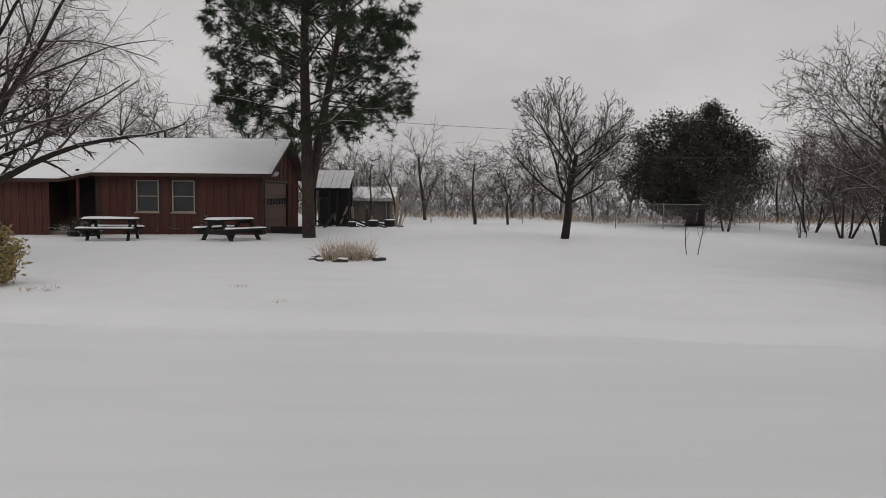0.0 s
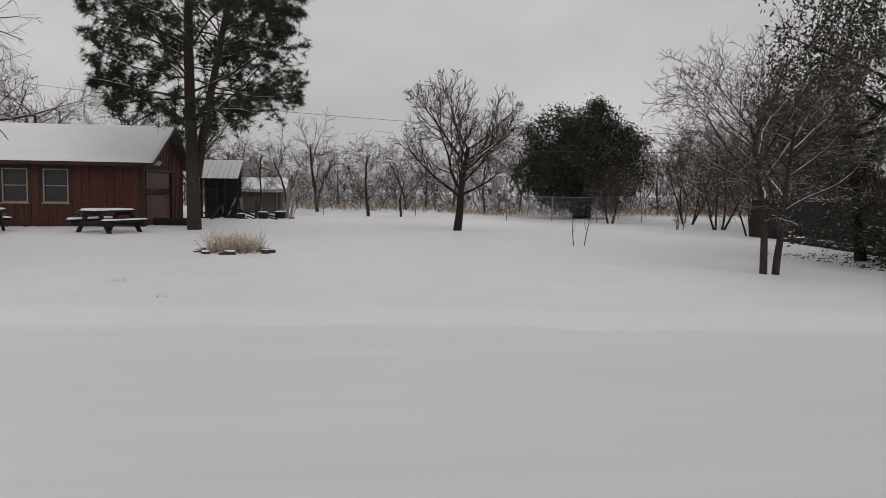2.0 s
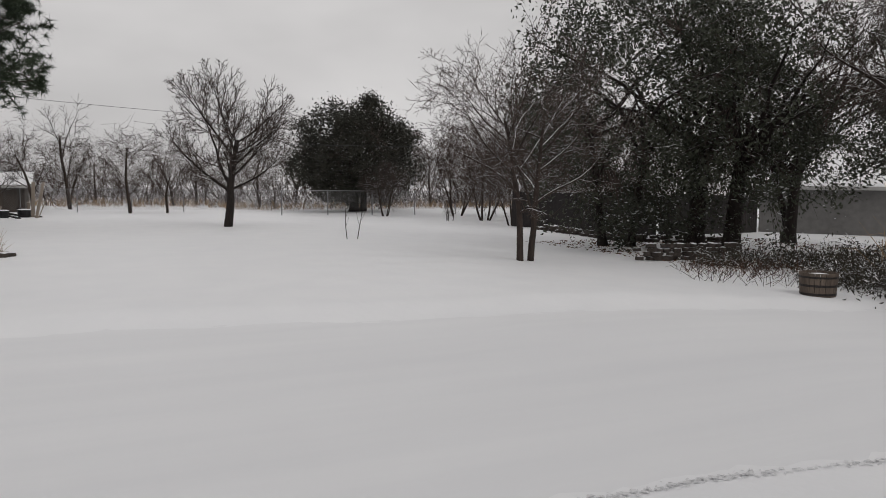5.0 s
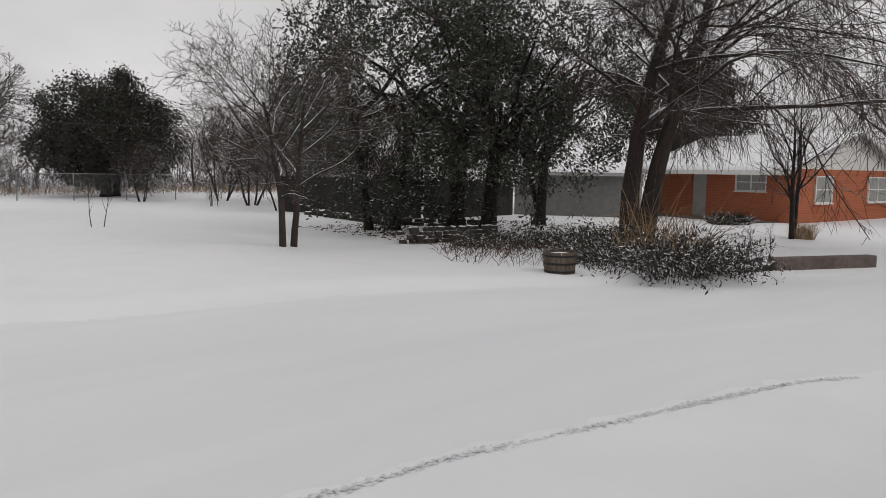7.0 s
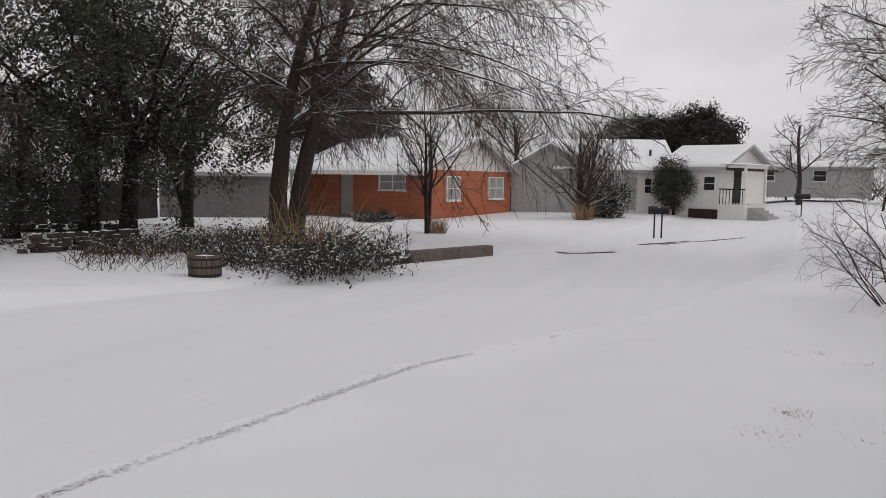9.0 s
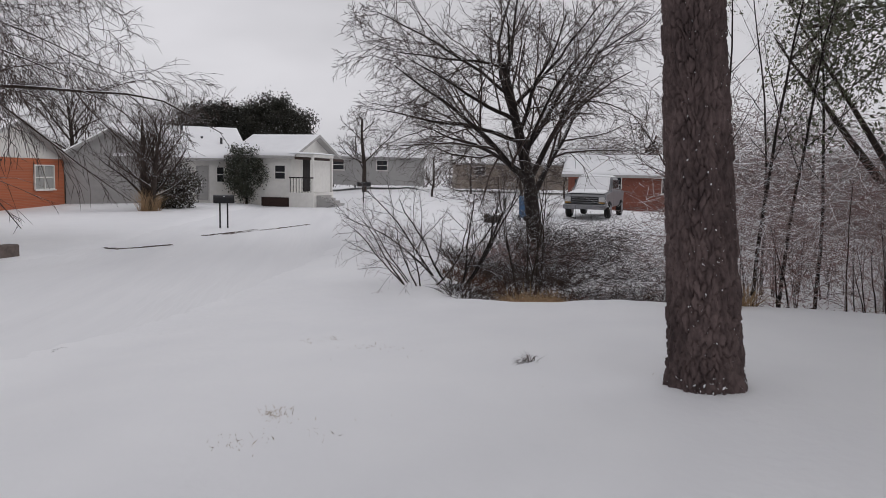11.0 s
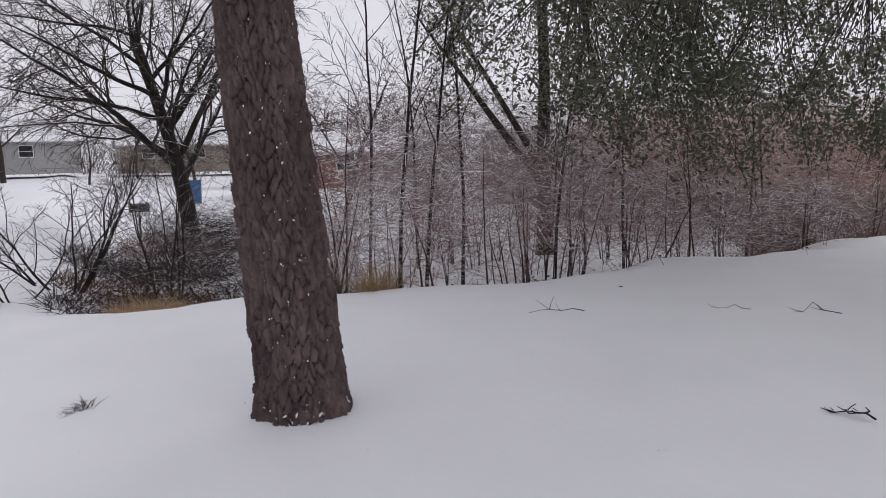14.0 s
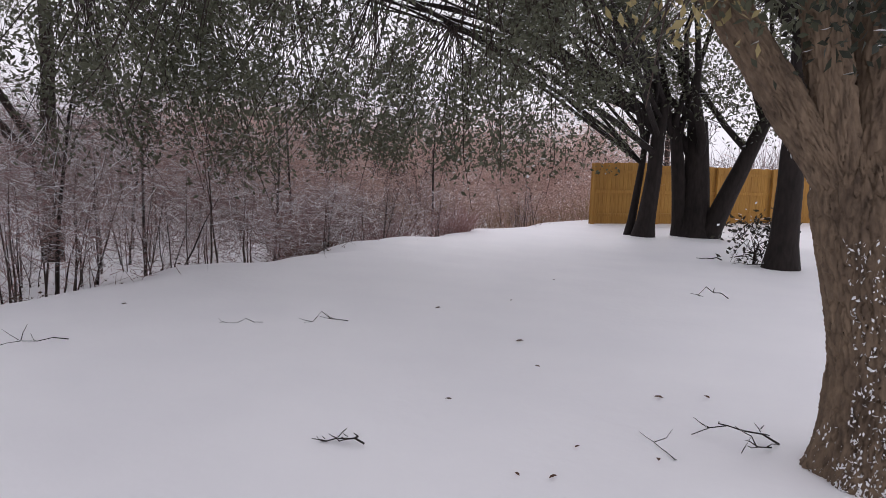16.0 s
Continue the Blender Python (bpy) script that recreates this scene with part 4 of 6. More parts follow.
def evergreen(name, x, y, label, trunks, centre, radii, clumps, per, spread, size, seed, leaf="oak_leaf", bark="bark_dark", limbs=9, holes=0.0, cut=-1.0, limb_r=0.09, droop=0.0):
    """A leafy tree: trunks [(dx, dy, lean x, lean y, radius, height)], limbs to points of an ellipsoid, twigs from the limbs to the clumps of leaves."""
    rng = np.random.default_rng(seed)
    z0 = gz(x, y)
    ob = thing(name, x, y, z0 - 0.05, 0, label, "tree")
    heads = []
    for dx, dy, lx, ly, r, hh, *up in trunks:
        n = 9
        f = np.linspace(0, 1, n)
        bend = rng.normal(0, 0.05, (n, 2)).cumsum(0) * hh * 0.12
        P = np.stack([dx + lx * hh * f + bend[:, 0] * f, dy + ly * hh * f + bend[:, 1] * f, hh * f + (up[0] if up else 0)], 1)
        Rr = r * (1 - (0.88 if up else 0.4) * f) * (1 + (0 if up else 0.35) * np.exp(-f * hh / 0.2))
        V, F = tubes([(P, Rr)], 12)
        np_mesh("trunk", V, F, bark, ob, smooth=True)
        heads.append((P, Rr))
    c, rad = np.array(centre, float), np.array(radii, float)
    lines, nodes = [], []
    for k in range(limbs):
        P0, R0 = heads[k % len(heads)]
        i = rng.integers(5, 9)
        d = rng.normal(0, 1, 3)
        d[2] = abs(d[2]) * 0.5
        end = c + unit(d) * rad * rng.uniform(0.6, 0.95)
        f = np.linspace(0, 1, 9)[:, None]
        mid = (P0[i] + end) / 2 + np.array([0, 0, 0.12 * np.linalg.norm(end - P0[i])]) + rng.normal(0, 0.25, 3)
        P = P0[i] * (1 - f) ** 2 + 2 * mid * f * (1 - f) + end * f**2 + np.concatenate([np.zeros((1, 3)), rng.normal(0, 0.06, (8, 3))])
        lines.append((P, max(R0[i] * 0.45, limb_r) * (1 - 0.8 * f[:, 0])))
        nodes.append(P[2:])
    for ln in lines:
        V, F = tubes([ln], 7)
        np_mesh("limb", V, F, bark, ob, smooth=True)
    nodes = np.concatenate(nodes)
    pts = []
    while len(pts) < clumps:
        d = rng.normal(0, 1, 3)
        d /= np.linalg.norm(d)
        p = d * rng.uniform(0.35, 1.0) ** 0.6
        bump_ = 1 + 0.28 * noise.noise(Vector(d * 2.3) + Vector((seed, 0, 0)))
        p = p * bump_
        if p[2] < cut or noise.noise(Vector(p * rad * 0.75) + Vector((seed * 3.1, 1, 2))) < holes - 0.25:
            continue
        q = c + p * rad
        q[2] -= droop * (p[0] ** 2 + p[1] ** 2)
        pts.append(q)
    pts = np.array(pts)
    tw = []
    for p in pts:
        j = np.argmin(((nodes - p) ** 2).sum(1))
        a = nodes[j]
        m = (a + p) / 2 + rng.normal(0, 0.12, 3)
        tw.append((np.array([a, m, p, p + (p - m) * 0.35 + rng.normal(0, 0.1, 3)]), np.array([0.012, 0.009, 0.006, 0.003])))
    V, F = tubes(tw, 3)
    np_mesh("twig_crown", V, F, "twig", ob)["kind"] = "stuff"
    V, F = leaves(rng, pts, per, spread, size)
    np_mesh("crown", V, F, leaf, ob, "dense small dark evergreen leaves")
    return ob


evergreen("live_oak", 17.3, 51.6, "dark evergreen tree beyond the wire fence", [(0, 0, 0.02, 0, 0.35, 3.2), (0.7, 0.2, 0.1, 0, 0.25, 3.0)], (0.1, 0, 3.9), (4.8, 4.6, 3.8), 900, 60, 0.28, 0.1, 5, leaf="far_leaf", holes=0.04, cut=-0.8)
evergreen("live_oak", 15.5, 19.4, "big dark live oak with ice on its leaves", [(-0.4, 0.3, -0.1, 0.05, 0.14, 3.5), (0.3, -0.2, 0.12, -0.05, 0.13, 3.4), (1.7, -1.5, 0.08, -0.02, 0.3, 3.6)], (0.2, -0.8, 4.4), (4.3, 4.0, 4.4), 760, 46, 0.19, 0.07, 6, holes=0.19, limbs=18)
evergreen("live_oak", 17.6, 16.8, "big dark live oak with ice on its leaves", [(0, 0, 0.05, -0.05, 0.27, 3.4)], (-0.2, -0.2, 4.5), (3.1, 3.1, 4.4), 330, 46, 0.18, 0.07, 7, leaf="oak_leaf", holes=0.3, limbs=14)
evergreen("live_oak", 22.6, 19.0, "big dark live oak with ice on its leaves", [(0, 0, 0.1, -0.03, 0.22, 3.8), (0.5, 0.3, -0.25, 0.1, 0.14, 3.0)], (0.9, -0.4, 4.9), (3.5, 3.4, 3.6), 230, 44, 0.19, 0.08, 8, holes=0.32, limbs=16)
evergreen("live_oak", 41.5, 24.6, "dark live oak behind the brick house", [(0, 0, 0, 0, 0.3, 4.5)], (0, 0, 6.0), (4.6, 4.6, 3.0), 420, 50, 0.28, 0.1, 9, leaf="far_leaf", holes=0.12)
evergreen("live_oak", 75.0, 10.0, "dark evergreen tree behind the white cottage", [(0, 0, 0, 0, 0.35, 4.0)], (0, 0, 5.4), (4.2, 4.0, 2.6), 420, 80, 0.36, 0.12, 10, leaf="far_leaf", holes=0.08)
evergreen("live_oak", 76.0, 5.2, "dark evergreen tree behind the white cottage", [(0, 0, 0, 0, 0.35, 4.0)], (0, 0, 5.6), (4.3, 4.0, 3.1), 480, 80, 0.36, 0.12, 11, leaf="far_leaf", holes=0.05)
evergreen("holly_shrub", 41.0, 7.2, "dark snowy evergreen shrub by the white cottage", [(0, 0, 0, 0, 0.08, 0.8)], (0, 0, 1.1), (1.5, 1.4, 1.2), 130, 50, 0.16, 0.07, 12, leaf="bush_leaf", holes=-0.2)
evergreen("cedar_sapling", 46.0, 4.2, "small frosted evergreen tree before the white cottage", [(0, 0, 0, 0, 0.07, 2.4)], (0, 0, 1.8), (1.2, 1.2, 1.5), 240, 45, 0.16, 0.06, 13, leaf="oak_leaf", holes=-0.2)
# the leafy trees south of the lawn
evergreen("live_oak", 6.08, -22.2, "dark-trunked live oak beside the cedar fence", [(0, 0, -0.1, 0.02, 0.24, 3.4), (0.42, -0.3, -0.12, 0.0, 0.11, 3.0)], (2.9, 9.2, 4.75), (4.9, 6.3, 3.2), 980, 90, 0.18, 0.042, 14, leaf="frost_leaf", limbs=26, holes=0.1, limb_r=0.05, droop=1.0)
evergreen("live_oak", 5.0, -23.4, "stout forked live oak beside the cedar fence", [(0, 0, 0.04, 0.0, 0.42, 3.0), (-0.3, 0, -0.4, 0.1, 0.28, 3.0), (0.3, 0.1, 0.1, 0.1, 0.22, 3.2)], (-0.5, 0.5, 5.6), (4.5, 4.5, 3.0), 380, 60, 0.24, 0.06, 15, leaf="frost_leaf", limbs=12, holes=0.05)
evergreen("leaning_oak", 15.4, -12.9, "leafy tree with thick leaning limbs in the brush", [(0.4, 0, 0.0, 0.0, 0.17, 6.5), (0.3, 0.2, 0.1, 0.85, 0.11, 3.6, 1.7), (0.3, 0.1, 0.15, 0.6, 0.09, 4.2, 1.9)], (0.3, 0.0, 6.2), (3.4, 3.6, 2.9), 240, 60, 0.2, 0.045, 16, leaf="frost_leaf", bark="bark", limbs=7, holes=0.15, limb_r=0.05)


def pine_tree(x, y, seed):
    """A tall long-needled pine with two stems."""
    rng = np.random.default_rng(seed)
    ob = thing("pine_tree", x, y, gz(x, y) - 0.05, 0, "tall dark long-needled pine with two stems beside the brown house", "tree")
    spec = [lv(1, 0, 1, 0, 0.015, 10, tip=0.3), lv(34, 72, 0.36, 0.1, 0.1, 6, 0.24, 0.3, fall=0.45), lv(9, 46, 0.4, -0.1, 0.12, 4, 0.3, 0.5), lv(4, 42, 0.5, 0.2, 0.1, 3, 0.3, 0.6)]
    out = [[] for _ in spec]
    crown = ((0.3, 0, 7.6), (4.0, 4.0, 5.6))
    grow(rng, (0, 0, 0), (-0.015, 0, 1), 12.5, 0.25, spec, out, crown)
    grow(rng, (0.08, 0.05, 1.9), (0.16, 0.05, 1), 10.0, 0.17, spec, out, crown)
    tree_parts(ob, out, "bark", "twig", (12, 6, 4, 3), 1)
    tips = []
    for P, R in out[2]:
        tips += [P[-1], P[-2], P[-3]]
    for P, R in out[3]:
        tips += [P[-1], P[1]]
    tips = np.array(tips)
    tips = tips[rng.uniform(0, 1, len(tips)) < 0.9]
    C = np.repeat(tips, 22, axis=0)
    N = len(C)
    d = rng.normal(0, 1, (N, 3))
    d[:, 2] = d[:, 2] * 0.8 + 0.1
    d /= np.linalg.norm(d, axis=1)[:, None]
    s = np.cross(d, rng.normal(0, 1, (N, 3)))
    s /= np.linalg.norm(s, axis=1)[:, None]
    L = rng.uniform(0.18, 0.34, (N, 1))
    V = np.stack([C - s * 0.013, C + s * 0.013, C + d * L + [0, 0, -0.03]], 1).reshape(-1, 3)
    np_mesh("needle_crown", V, np.arange(N * 3).reshape(-1, 3), "needle", ob, "dark green needle tufts")


pine_tree(-4.7, 27.7, 4)

# ---- big barked trunks beside the camera's way ----


def bark_column(axis, radius, z0, z1, cw, ch, depth, seed, nu=150, step=0.014):
    """A trunk with real bark plates: axis(z) gives the centre, radius(z, angle) the wood; plates of about cw x ch."""
    rng = np.random.default_rng(seed)
    nv = int((z1 - z0) / step)
    u = np.arange(nu) / nu
    v = np.linspace(z0, z1, nv)
    U, Vv = np.meshgrid(u, v)
    mean_r = float(np.mean(radius(np.array([z0, z1]), np.array([0.0, 0.0]))))
    cu = max(6, int(round(2 * math.pi * mean_r / cw)))
    cv = int((z1 - z0) / ch) + 3
    jit = rng.uniform(0.0, 1.0, (cv, cu, 2))
    lift = rng.uniform(0, 1, (cv, cu))
    warp = 0.3 * np.sin(Vv * 17) * np.sin(U * 19 + 1) + 0.25 * np.sin(Vv * 47 + 2) * np.sin(U * 44)
    a, b = U * cu + warp * 0.5, (Vv - z0) / ch + 1 + 0.3 * np.sin(U * 50)
    ia, ib = np.floor(a).astype(int), np.floor(b).astype(int)
    best = np.full(a.shape, 9.0)
    second = np.full(a.shape, 9.0)
    who = np.zeros(a.shape)
    for da in (-1, 0, 1):
        for db in (-1, 0, 1):
            ca, cb = (ia + da), np.clip(ib + db, 0, cv - 1)
            j = jit[cb, ca % cu]
            d = np.hypot(a - (ca + j[..., 0]), (b - (ib + db + j[..., 1])) * 0.62)
            closer = d < best
            second = np.where(closer, best, np.minimum(second, d))
            who = np.where(closer, lift[cb, ca % cu], who)
            best = np.where(closer, d, best)
    gap = np.clip((second - best - 0.015) / 0.1, 0, 1)
    gap = 1 - (1 - gap) * np.clip(0.75 + 0.5 * np.sin(Vv * 13 + 7 * who) * np.sin(U * 29), 0.25, 1)
    f1 = rng.uniform(0, 6.28, 6)
    fine = sum(np.sin(U * 2 * np.pi * k1 + Vv * k2 + p) for k1, k2, p in zip((23, 31, 47, 17, 61, 37), (40, -33, 71, 95, -120, 150), f1)) / 6
    flake = np.round((fine + who * 2) * 3) / 3
    r = radius(Vv, U * 2 * np.pi) + depth * (gap * (0.55 + 0.35 * who) + 0.16 * flake * gap - 1) + rng.normal(0, depth * 0.06, U.shape)
    cx, cy = axis(Vv)
    P = np.stack([cx + r * np.cos(U * 2 * np.pi), cy + r * np.sin(U * 2 * np.pi), Vv], -1).reshape(-1, 3)
    i = (np.arange(nv - 1)[:, None] * nu + np.arange(nu)[None]).ravel()
    j = (np.arange(nv - 1)[:, None] * nu + (np.arange(nu)[None] + 1) % nu).ravel()
    return P, np.stack([i, j, j + nu, i + nu], 1)


def snow_flecks(rng, axis, radius, n, z0, z1, angles, size, parent, power=1.0, sink=(0.002, 0.024)):
    z = z0 + (z1 - z0) * rng.uniform(0, 1, n) ** power
    th = rng.uniform(angles[0], angles[1], n)
    r = radius(z, th) - rng.uniform(sink[0], sink[1], n)
    cx, cy = axis(z)
    C = np.stack([cx + r * np.cos(th), cy + r * np.sin(th), z], 1)
    V, F = leaves(rng, C, 1, 0.0, size, flat=-1.2, aspect=0.5)
    ob = np_mesh("snow_fleck", V, F, "roof_snow", parent, "snow blown into the bark")
    ob["kind"] = "stuff"


def near_pine():
    x, y = 6.40, -3.52
    ob = thing("lawn_pine", x, y, gz(x, y), 0, "thick leaning pine trunk with plated red-brown bark", "tree")
    axis = lambda z: (0.035 * z, 0.072 * z)  # noqa: E731
    radius = lambda z, a: 0.264 - 0.02 * z + 0.028 * np.exp(-np.maximum(z, 0) / 0.12) * (1 + 0.35 * np.sin(a * 5 + 1) + 0.2 * np.sin(a * 9))  # noqa: E731
    V, F = bark_column(axis, radius, -0.25, 4.6, 0.046, 0.085, 0.042, 5, 230, 0.012)
    np_mesh("trunk", V, F, "pine_bark", ob)
    rng = np.random.default_rng(9)
    snow_flecks(rng, axis, radius, 300, 0.0, 2.9, (2.2, 4.4), 0.009, ob, 1.6)
    snow_flecks(rng, axis, radius, 60, 0.0, 0.08, (0, 6.28), 0.016, ob, 1.0)
    # unseen upper trunk and crown, added to finish the pine and shade the snow
    spec = [lv(1, 0, 1, 0, 0.01, 8, tip=0.3), lv(18, 66, 0.34, 0.2, 0.1, 6, 0.35, 0.34, fall=0.35), lv(6, 44, 0.36, 0.15, 0.12, 4, 0.3, 0.5)]
    out = [[] for _ in spec]
    grow(rng, (0.16, 0.33, 4.55), (0.035, 0.072, 1), 8.5, 0.178, spec, out)
    V, F = tubes(out[0], 14)
    np_mesh("upper_trunk", V, F, "pine_bark", ob, smooth=True)
    for q, nm in ((1, "limb_whorl"), (2, "twig_spray")):
        V, F = tubes(out[q], 5 if q == 1 else 3)
        np_mesh(nm, V, F, "bark_dark", ob)
    tips = np.concatenate([P[-3:] for P, R in out[2]])
    V, F = blades(rng, np.repeat(tips, 26, axis=0), 0.36, 0.014, 1.2, 0.1, 0.4)
    np_mesh("needle_crown", V, F, "needle", ob)


near_pine()


def near_oak():
    x, y = 2.04, -7.36
    z0 = gz(x, y)
    ob = thing("lawn_oak", x, y, z0, 0, "stout oak trunk with furrowed brown bark forking low", "tree")
    rng = np.random.default_rng(19)
    # the lower trunk and the three stems: left, middle and right as one walks up
    lx, ly = 0.895, 0.4265
    base_axis = lambda z: (0.2 * np.maximum(z - 0.6, 0) * lx, 0.2 * np.maximum(z - 0.6, 0) * ly)  # noqa: E731
    base_r = lambda z, a: 0.272 + 0.05 * np.clip(z - 1.0, 0, 0.5) - 0.22 * ss((z - 1.45) / 0.45) + 0.075 * np.exp(-np.maximum(z, 0) / 0.18) * (1 + 0.3 * np.sin(a * 4 + 2) + 0.2 * np.sin(a * 7))  # noqa: E731
    V, F = bark_column(base_axis, base_r, -0.25, 1.9, 0.03, 0.12, 0.032, 3, 240, 0.012)
    np_mesh("trunk", V, F, "oak_bark", ob)
    for name, sx, r0, r1, top, side, back, seed in (("left_stem", 0.05, 0.14, 0.10, 4.0, 0.75, 0.0, 4), ("middle_stem", 0.25, 0.12, 0.09, 4.6, 0.16, 0.12, 5), ("right_stem", 0.15, 0.2, 0.15, 5.4, 0.0, 0.0, 6)):
        ax = lambda z, sx=sx, side=side, back=back: (lx * (sx + side * np.maximum(z - 1.15, -0.4)) + ly * back * np.maximum(z - 1.2, 0), ly * (sx + side * np.maximum(z - 1.15, -0.4)) - lx * back * np.maximum(z - 1.2, 0) * -1)  # noqa: E731
        rr_ = lambda z, a, r0=r0, r1=r1, top=top: r0 + (r1 - r0) * np.clip((z - 1) / (top - 1), 0, 1) + 0.02 * np.exp(-np.maximum(z - 1.3, 0) / 0.4)  # noqa: E731
        V, F = bark_column(ax, rr_, 1.32, top, 0.03, 0.11, 0.026, seed, 130, 0.015)
        np_mesh(name, V, F, "oak_bark", ob)
        if name == "left_stem":
            snow_flecks(rng, ax, rr_, 260, 1.5, 3.2, (-2.6, 0.2), 0.016, ob)
    snow_flecks(rng, base_axis, base_r, 1500, 0.0, 1.3, (1.0, 3.4), 0.014, ob, 1.6, (-0.003, 0.012))
    snow_flecks(rng, base_axis, base_r, 160, 0.0, 0.3, (0.2, 1.6), 0.015, ob, 1.5)
    # leafy crown overhead, with extra boughs, mostly out of view, added to shade the snow
    out = [[], [], []]
    spec = [lv(1, 0, 1, 0.0, 0.08, 6, tip=0.3), lv(9, 45, 0.4, 0.0, 0.12, 5, 0.2, 0.5), lv(7, 45, 0.4, -0.1, 0.14, 4, 0.2, 0.5)]
    for d, L, p in (((0.75, 0.5, 0.62), 5.0, (1.6, 0.76, 3.5)), ((0.3, -0.6, 0.7), 4.6, (0.5, -0.1, 4.4)), ((-0.5, 0.2, 0.8), 4.5, (0.13, 0.06, 5.2)), ((0.95, -0.35, 0.28), 4.6, (1.75, 0.83, 3.7)), ((0.75, -0.7, 0.2), 5.2, (0.5, -0.1, 4.4)), ((0.9, 0.25, 0.45), 5.5, (0.3, 0.0, 5.0)), ((0.85, -0.15, 0.5), 5.0, (0.3, 0.0, 4.8))):
        grow(rng, p, d, L, 0.085, spec, out)
    for q, nm in ((0, "bough"), (1, "branch_spray"), (2, "twig_spray")):
        V, F = tubes(out[q], (8, 4, 3)[q])
        np_mesh(nm, V, F, "bark_dark", ob, smooth=True)
    tips = np.concatenate([P[1:] for P, R in out[2]])
    V, F = leaves(rng, tips, 26, 0.15, 0.055)
    np_mesh("crown", V, F, "frost_leaf", ob, "small frosted evergreen leaves")
    # a low spray of dry tan leaves and one of green
    for nm, c, n, mat, sp, size in (("dry_leaf", (3.2, -6.33, 2.36), 110, "tan_leaf", 0.13, 0.034), ("dry_leaf", (3.05, -6.55, 2.44), 80, "tan_leaf", 0.12, 0.034), ("low_leaf", (2.75, -6.75, 2.5), 340, "frost_leaf", 0.16, 0.034), ("low_leaf", (2.35, -6.9, 2.45), 340, "oak_leaf", 0.15, 0.034)):
        cc = np.array(c) - [x, y, z0]
        V, F = leaves(rng, cc[None] + rng.normal(0, 0.09, (6, 3)), n // 6, sp, size, flat=-0.5, aspect=0.5)
        if mat == "tan_leaf":
            for q in range(len(V) // 4):
                np_mesh(nm, V[q * 4:q * 4 + 4], np.array([(0, 1, 2), (0, 2, 3)]), mat, ob)
        else:
            np_mesh(nm, V, F, mat, ob, "green leaves")["kind"] = "stuff"
    tw = []
    for k in range(12):
        a = np.array([0.9, 0.5, 2.9]) + rng.normal(0, 0.15, 3)
        e = np.array([1.1, 0.85, 2.3]) + rng.normal(0, 0.2, 3)
        tw.append((np.array([a, (a + e) / 2 + rng.normal(0, 0.08, 3), e]), np.array([0.009, 0.006, 0.003])))
    V, F = tubes(tw, 4)
    np_mesh("hanging_twig", V, F, "twig", ob)


near_oak()
evergreen("live_oak", 2.75, -17.1, "dark thick-trunked live oak with low leafy shoots", [(0, 0, -0.03, 0.0, 0.25, 4.0)], (-0.8, -0.5, 6.0), (3.4, 3.6, 2.6), 260, 70, 0.3, 0.06, 18, leaf="frost_leaf", limbs=9, holes=0.05)
evergreen("low_shoots", 3.2, -17.5, "low leafy shoots at a trunk's foot", [(0, 0, 0, 0, 0.03, 0.3)], (0, 0, 0.5), (0.5, 0.4, 0.45), 26, 16, 0.14, 0.05, 19, leaf="bush_leaf", limbs=4, holes=-0.3, limb_r=0.012)

# ---- the brush in the ditch ----
SAP = [lv(1, 0, 1, 0.05, 0.05, 7, tip=0.25), lv(12, 50, 0.3, 0.1, 0.14, 4, 0.2, 0.5, fall=0.5), lv(6, 45, 0.45, 0.0, 0.16, 3, 0.15, 0.55)]
SAPF = [lv(1, 0, 1, 0.05, 0.06, 7, tip=0.25), lv(14, 62, 0.3, -0.05, 0.16, 3, 0.08, 0.5, fall=0.4), lv(6, 48, 0.5, -0.05, 0.18, 3, 0.1, 0.55)]
saps = []
for k, (spec, twig, H) in enumerate(((SAP, "twig_ice", 2.6), (SAPF, "twig_red", 1.7), (SAP, "twig", 3.2), (SAPF, "twig_ice", 1.5), (SAP, "twig_red", 2.1), (SAPF, "twig_ice", 2.3))):
    rng = np.random.default_rng(200 + k)
    ob = thing("sapling", 11.0 + k * 0.7, -8.0 - k * 1.1, gz(11.0 + k * 0.7, -8.0 - k * 1.1) - 0.05, 0, "thin bare icy sapling in the snowy ditch", "sapling", "saplings in the ditch")
    out = [[], [], []]
    for q in range(1 + (k % 3)):
        grow(rng, rng.normal(0, 0.06, 3) * [1, 1, 0], (rng.normal(0, 0.1), rng.normal(0, 0.1), 1), H * rng.uniform(0.7, 1), 0.017, spec, out)
    V, F = tubes(out[0], 5)
    np_mesh("stem", V, F, "bark_dark" if k % 2 else "twig", ob, smooth=True)
    VV, FF, base = [], [], 0
    for q in (1, 2):
        V, F = tubes(out[q], 3)
        VV.append(V)
        FF.append(F + base)
        base += len(V)
    np_mesh("twig_spray", np.concatenate(VV), np.concatenate(FF), twig, ob)
    saps.append(ob)
rb = np.random.default_rng(500)


def thicket_room(x, y):
    """Whether a place lies inside the thicket, south of the clearing by the mailbox."""
    return y + 1.3 < -0.46 * (x - 1.8)



def ditch_edge(y):
    return 9.7 + 0.42 * max(y + 6.4, 0) - 0.12 * max(-y - 16, 0)


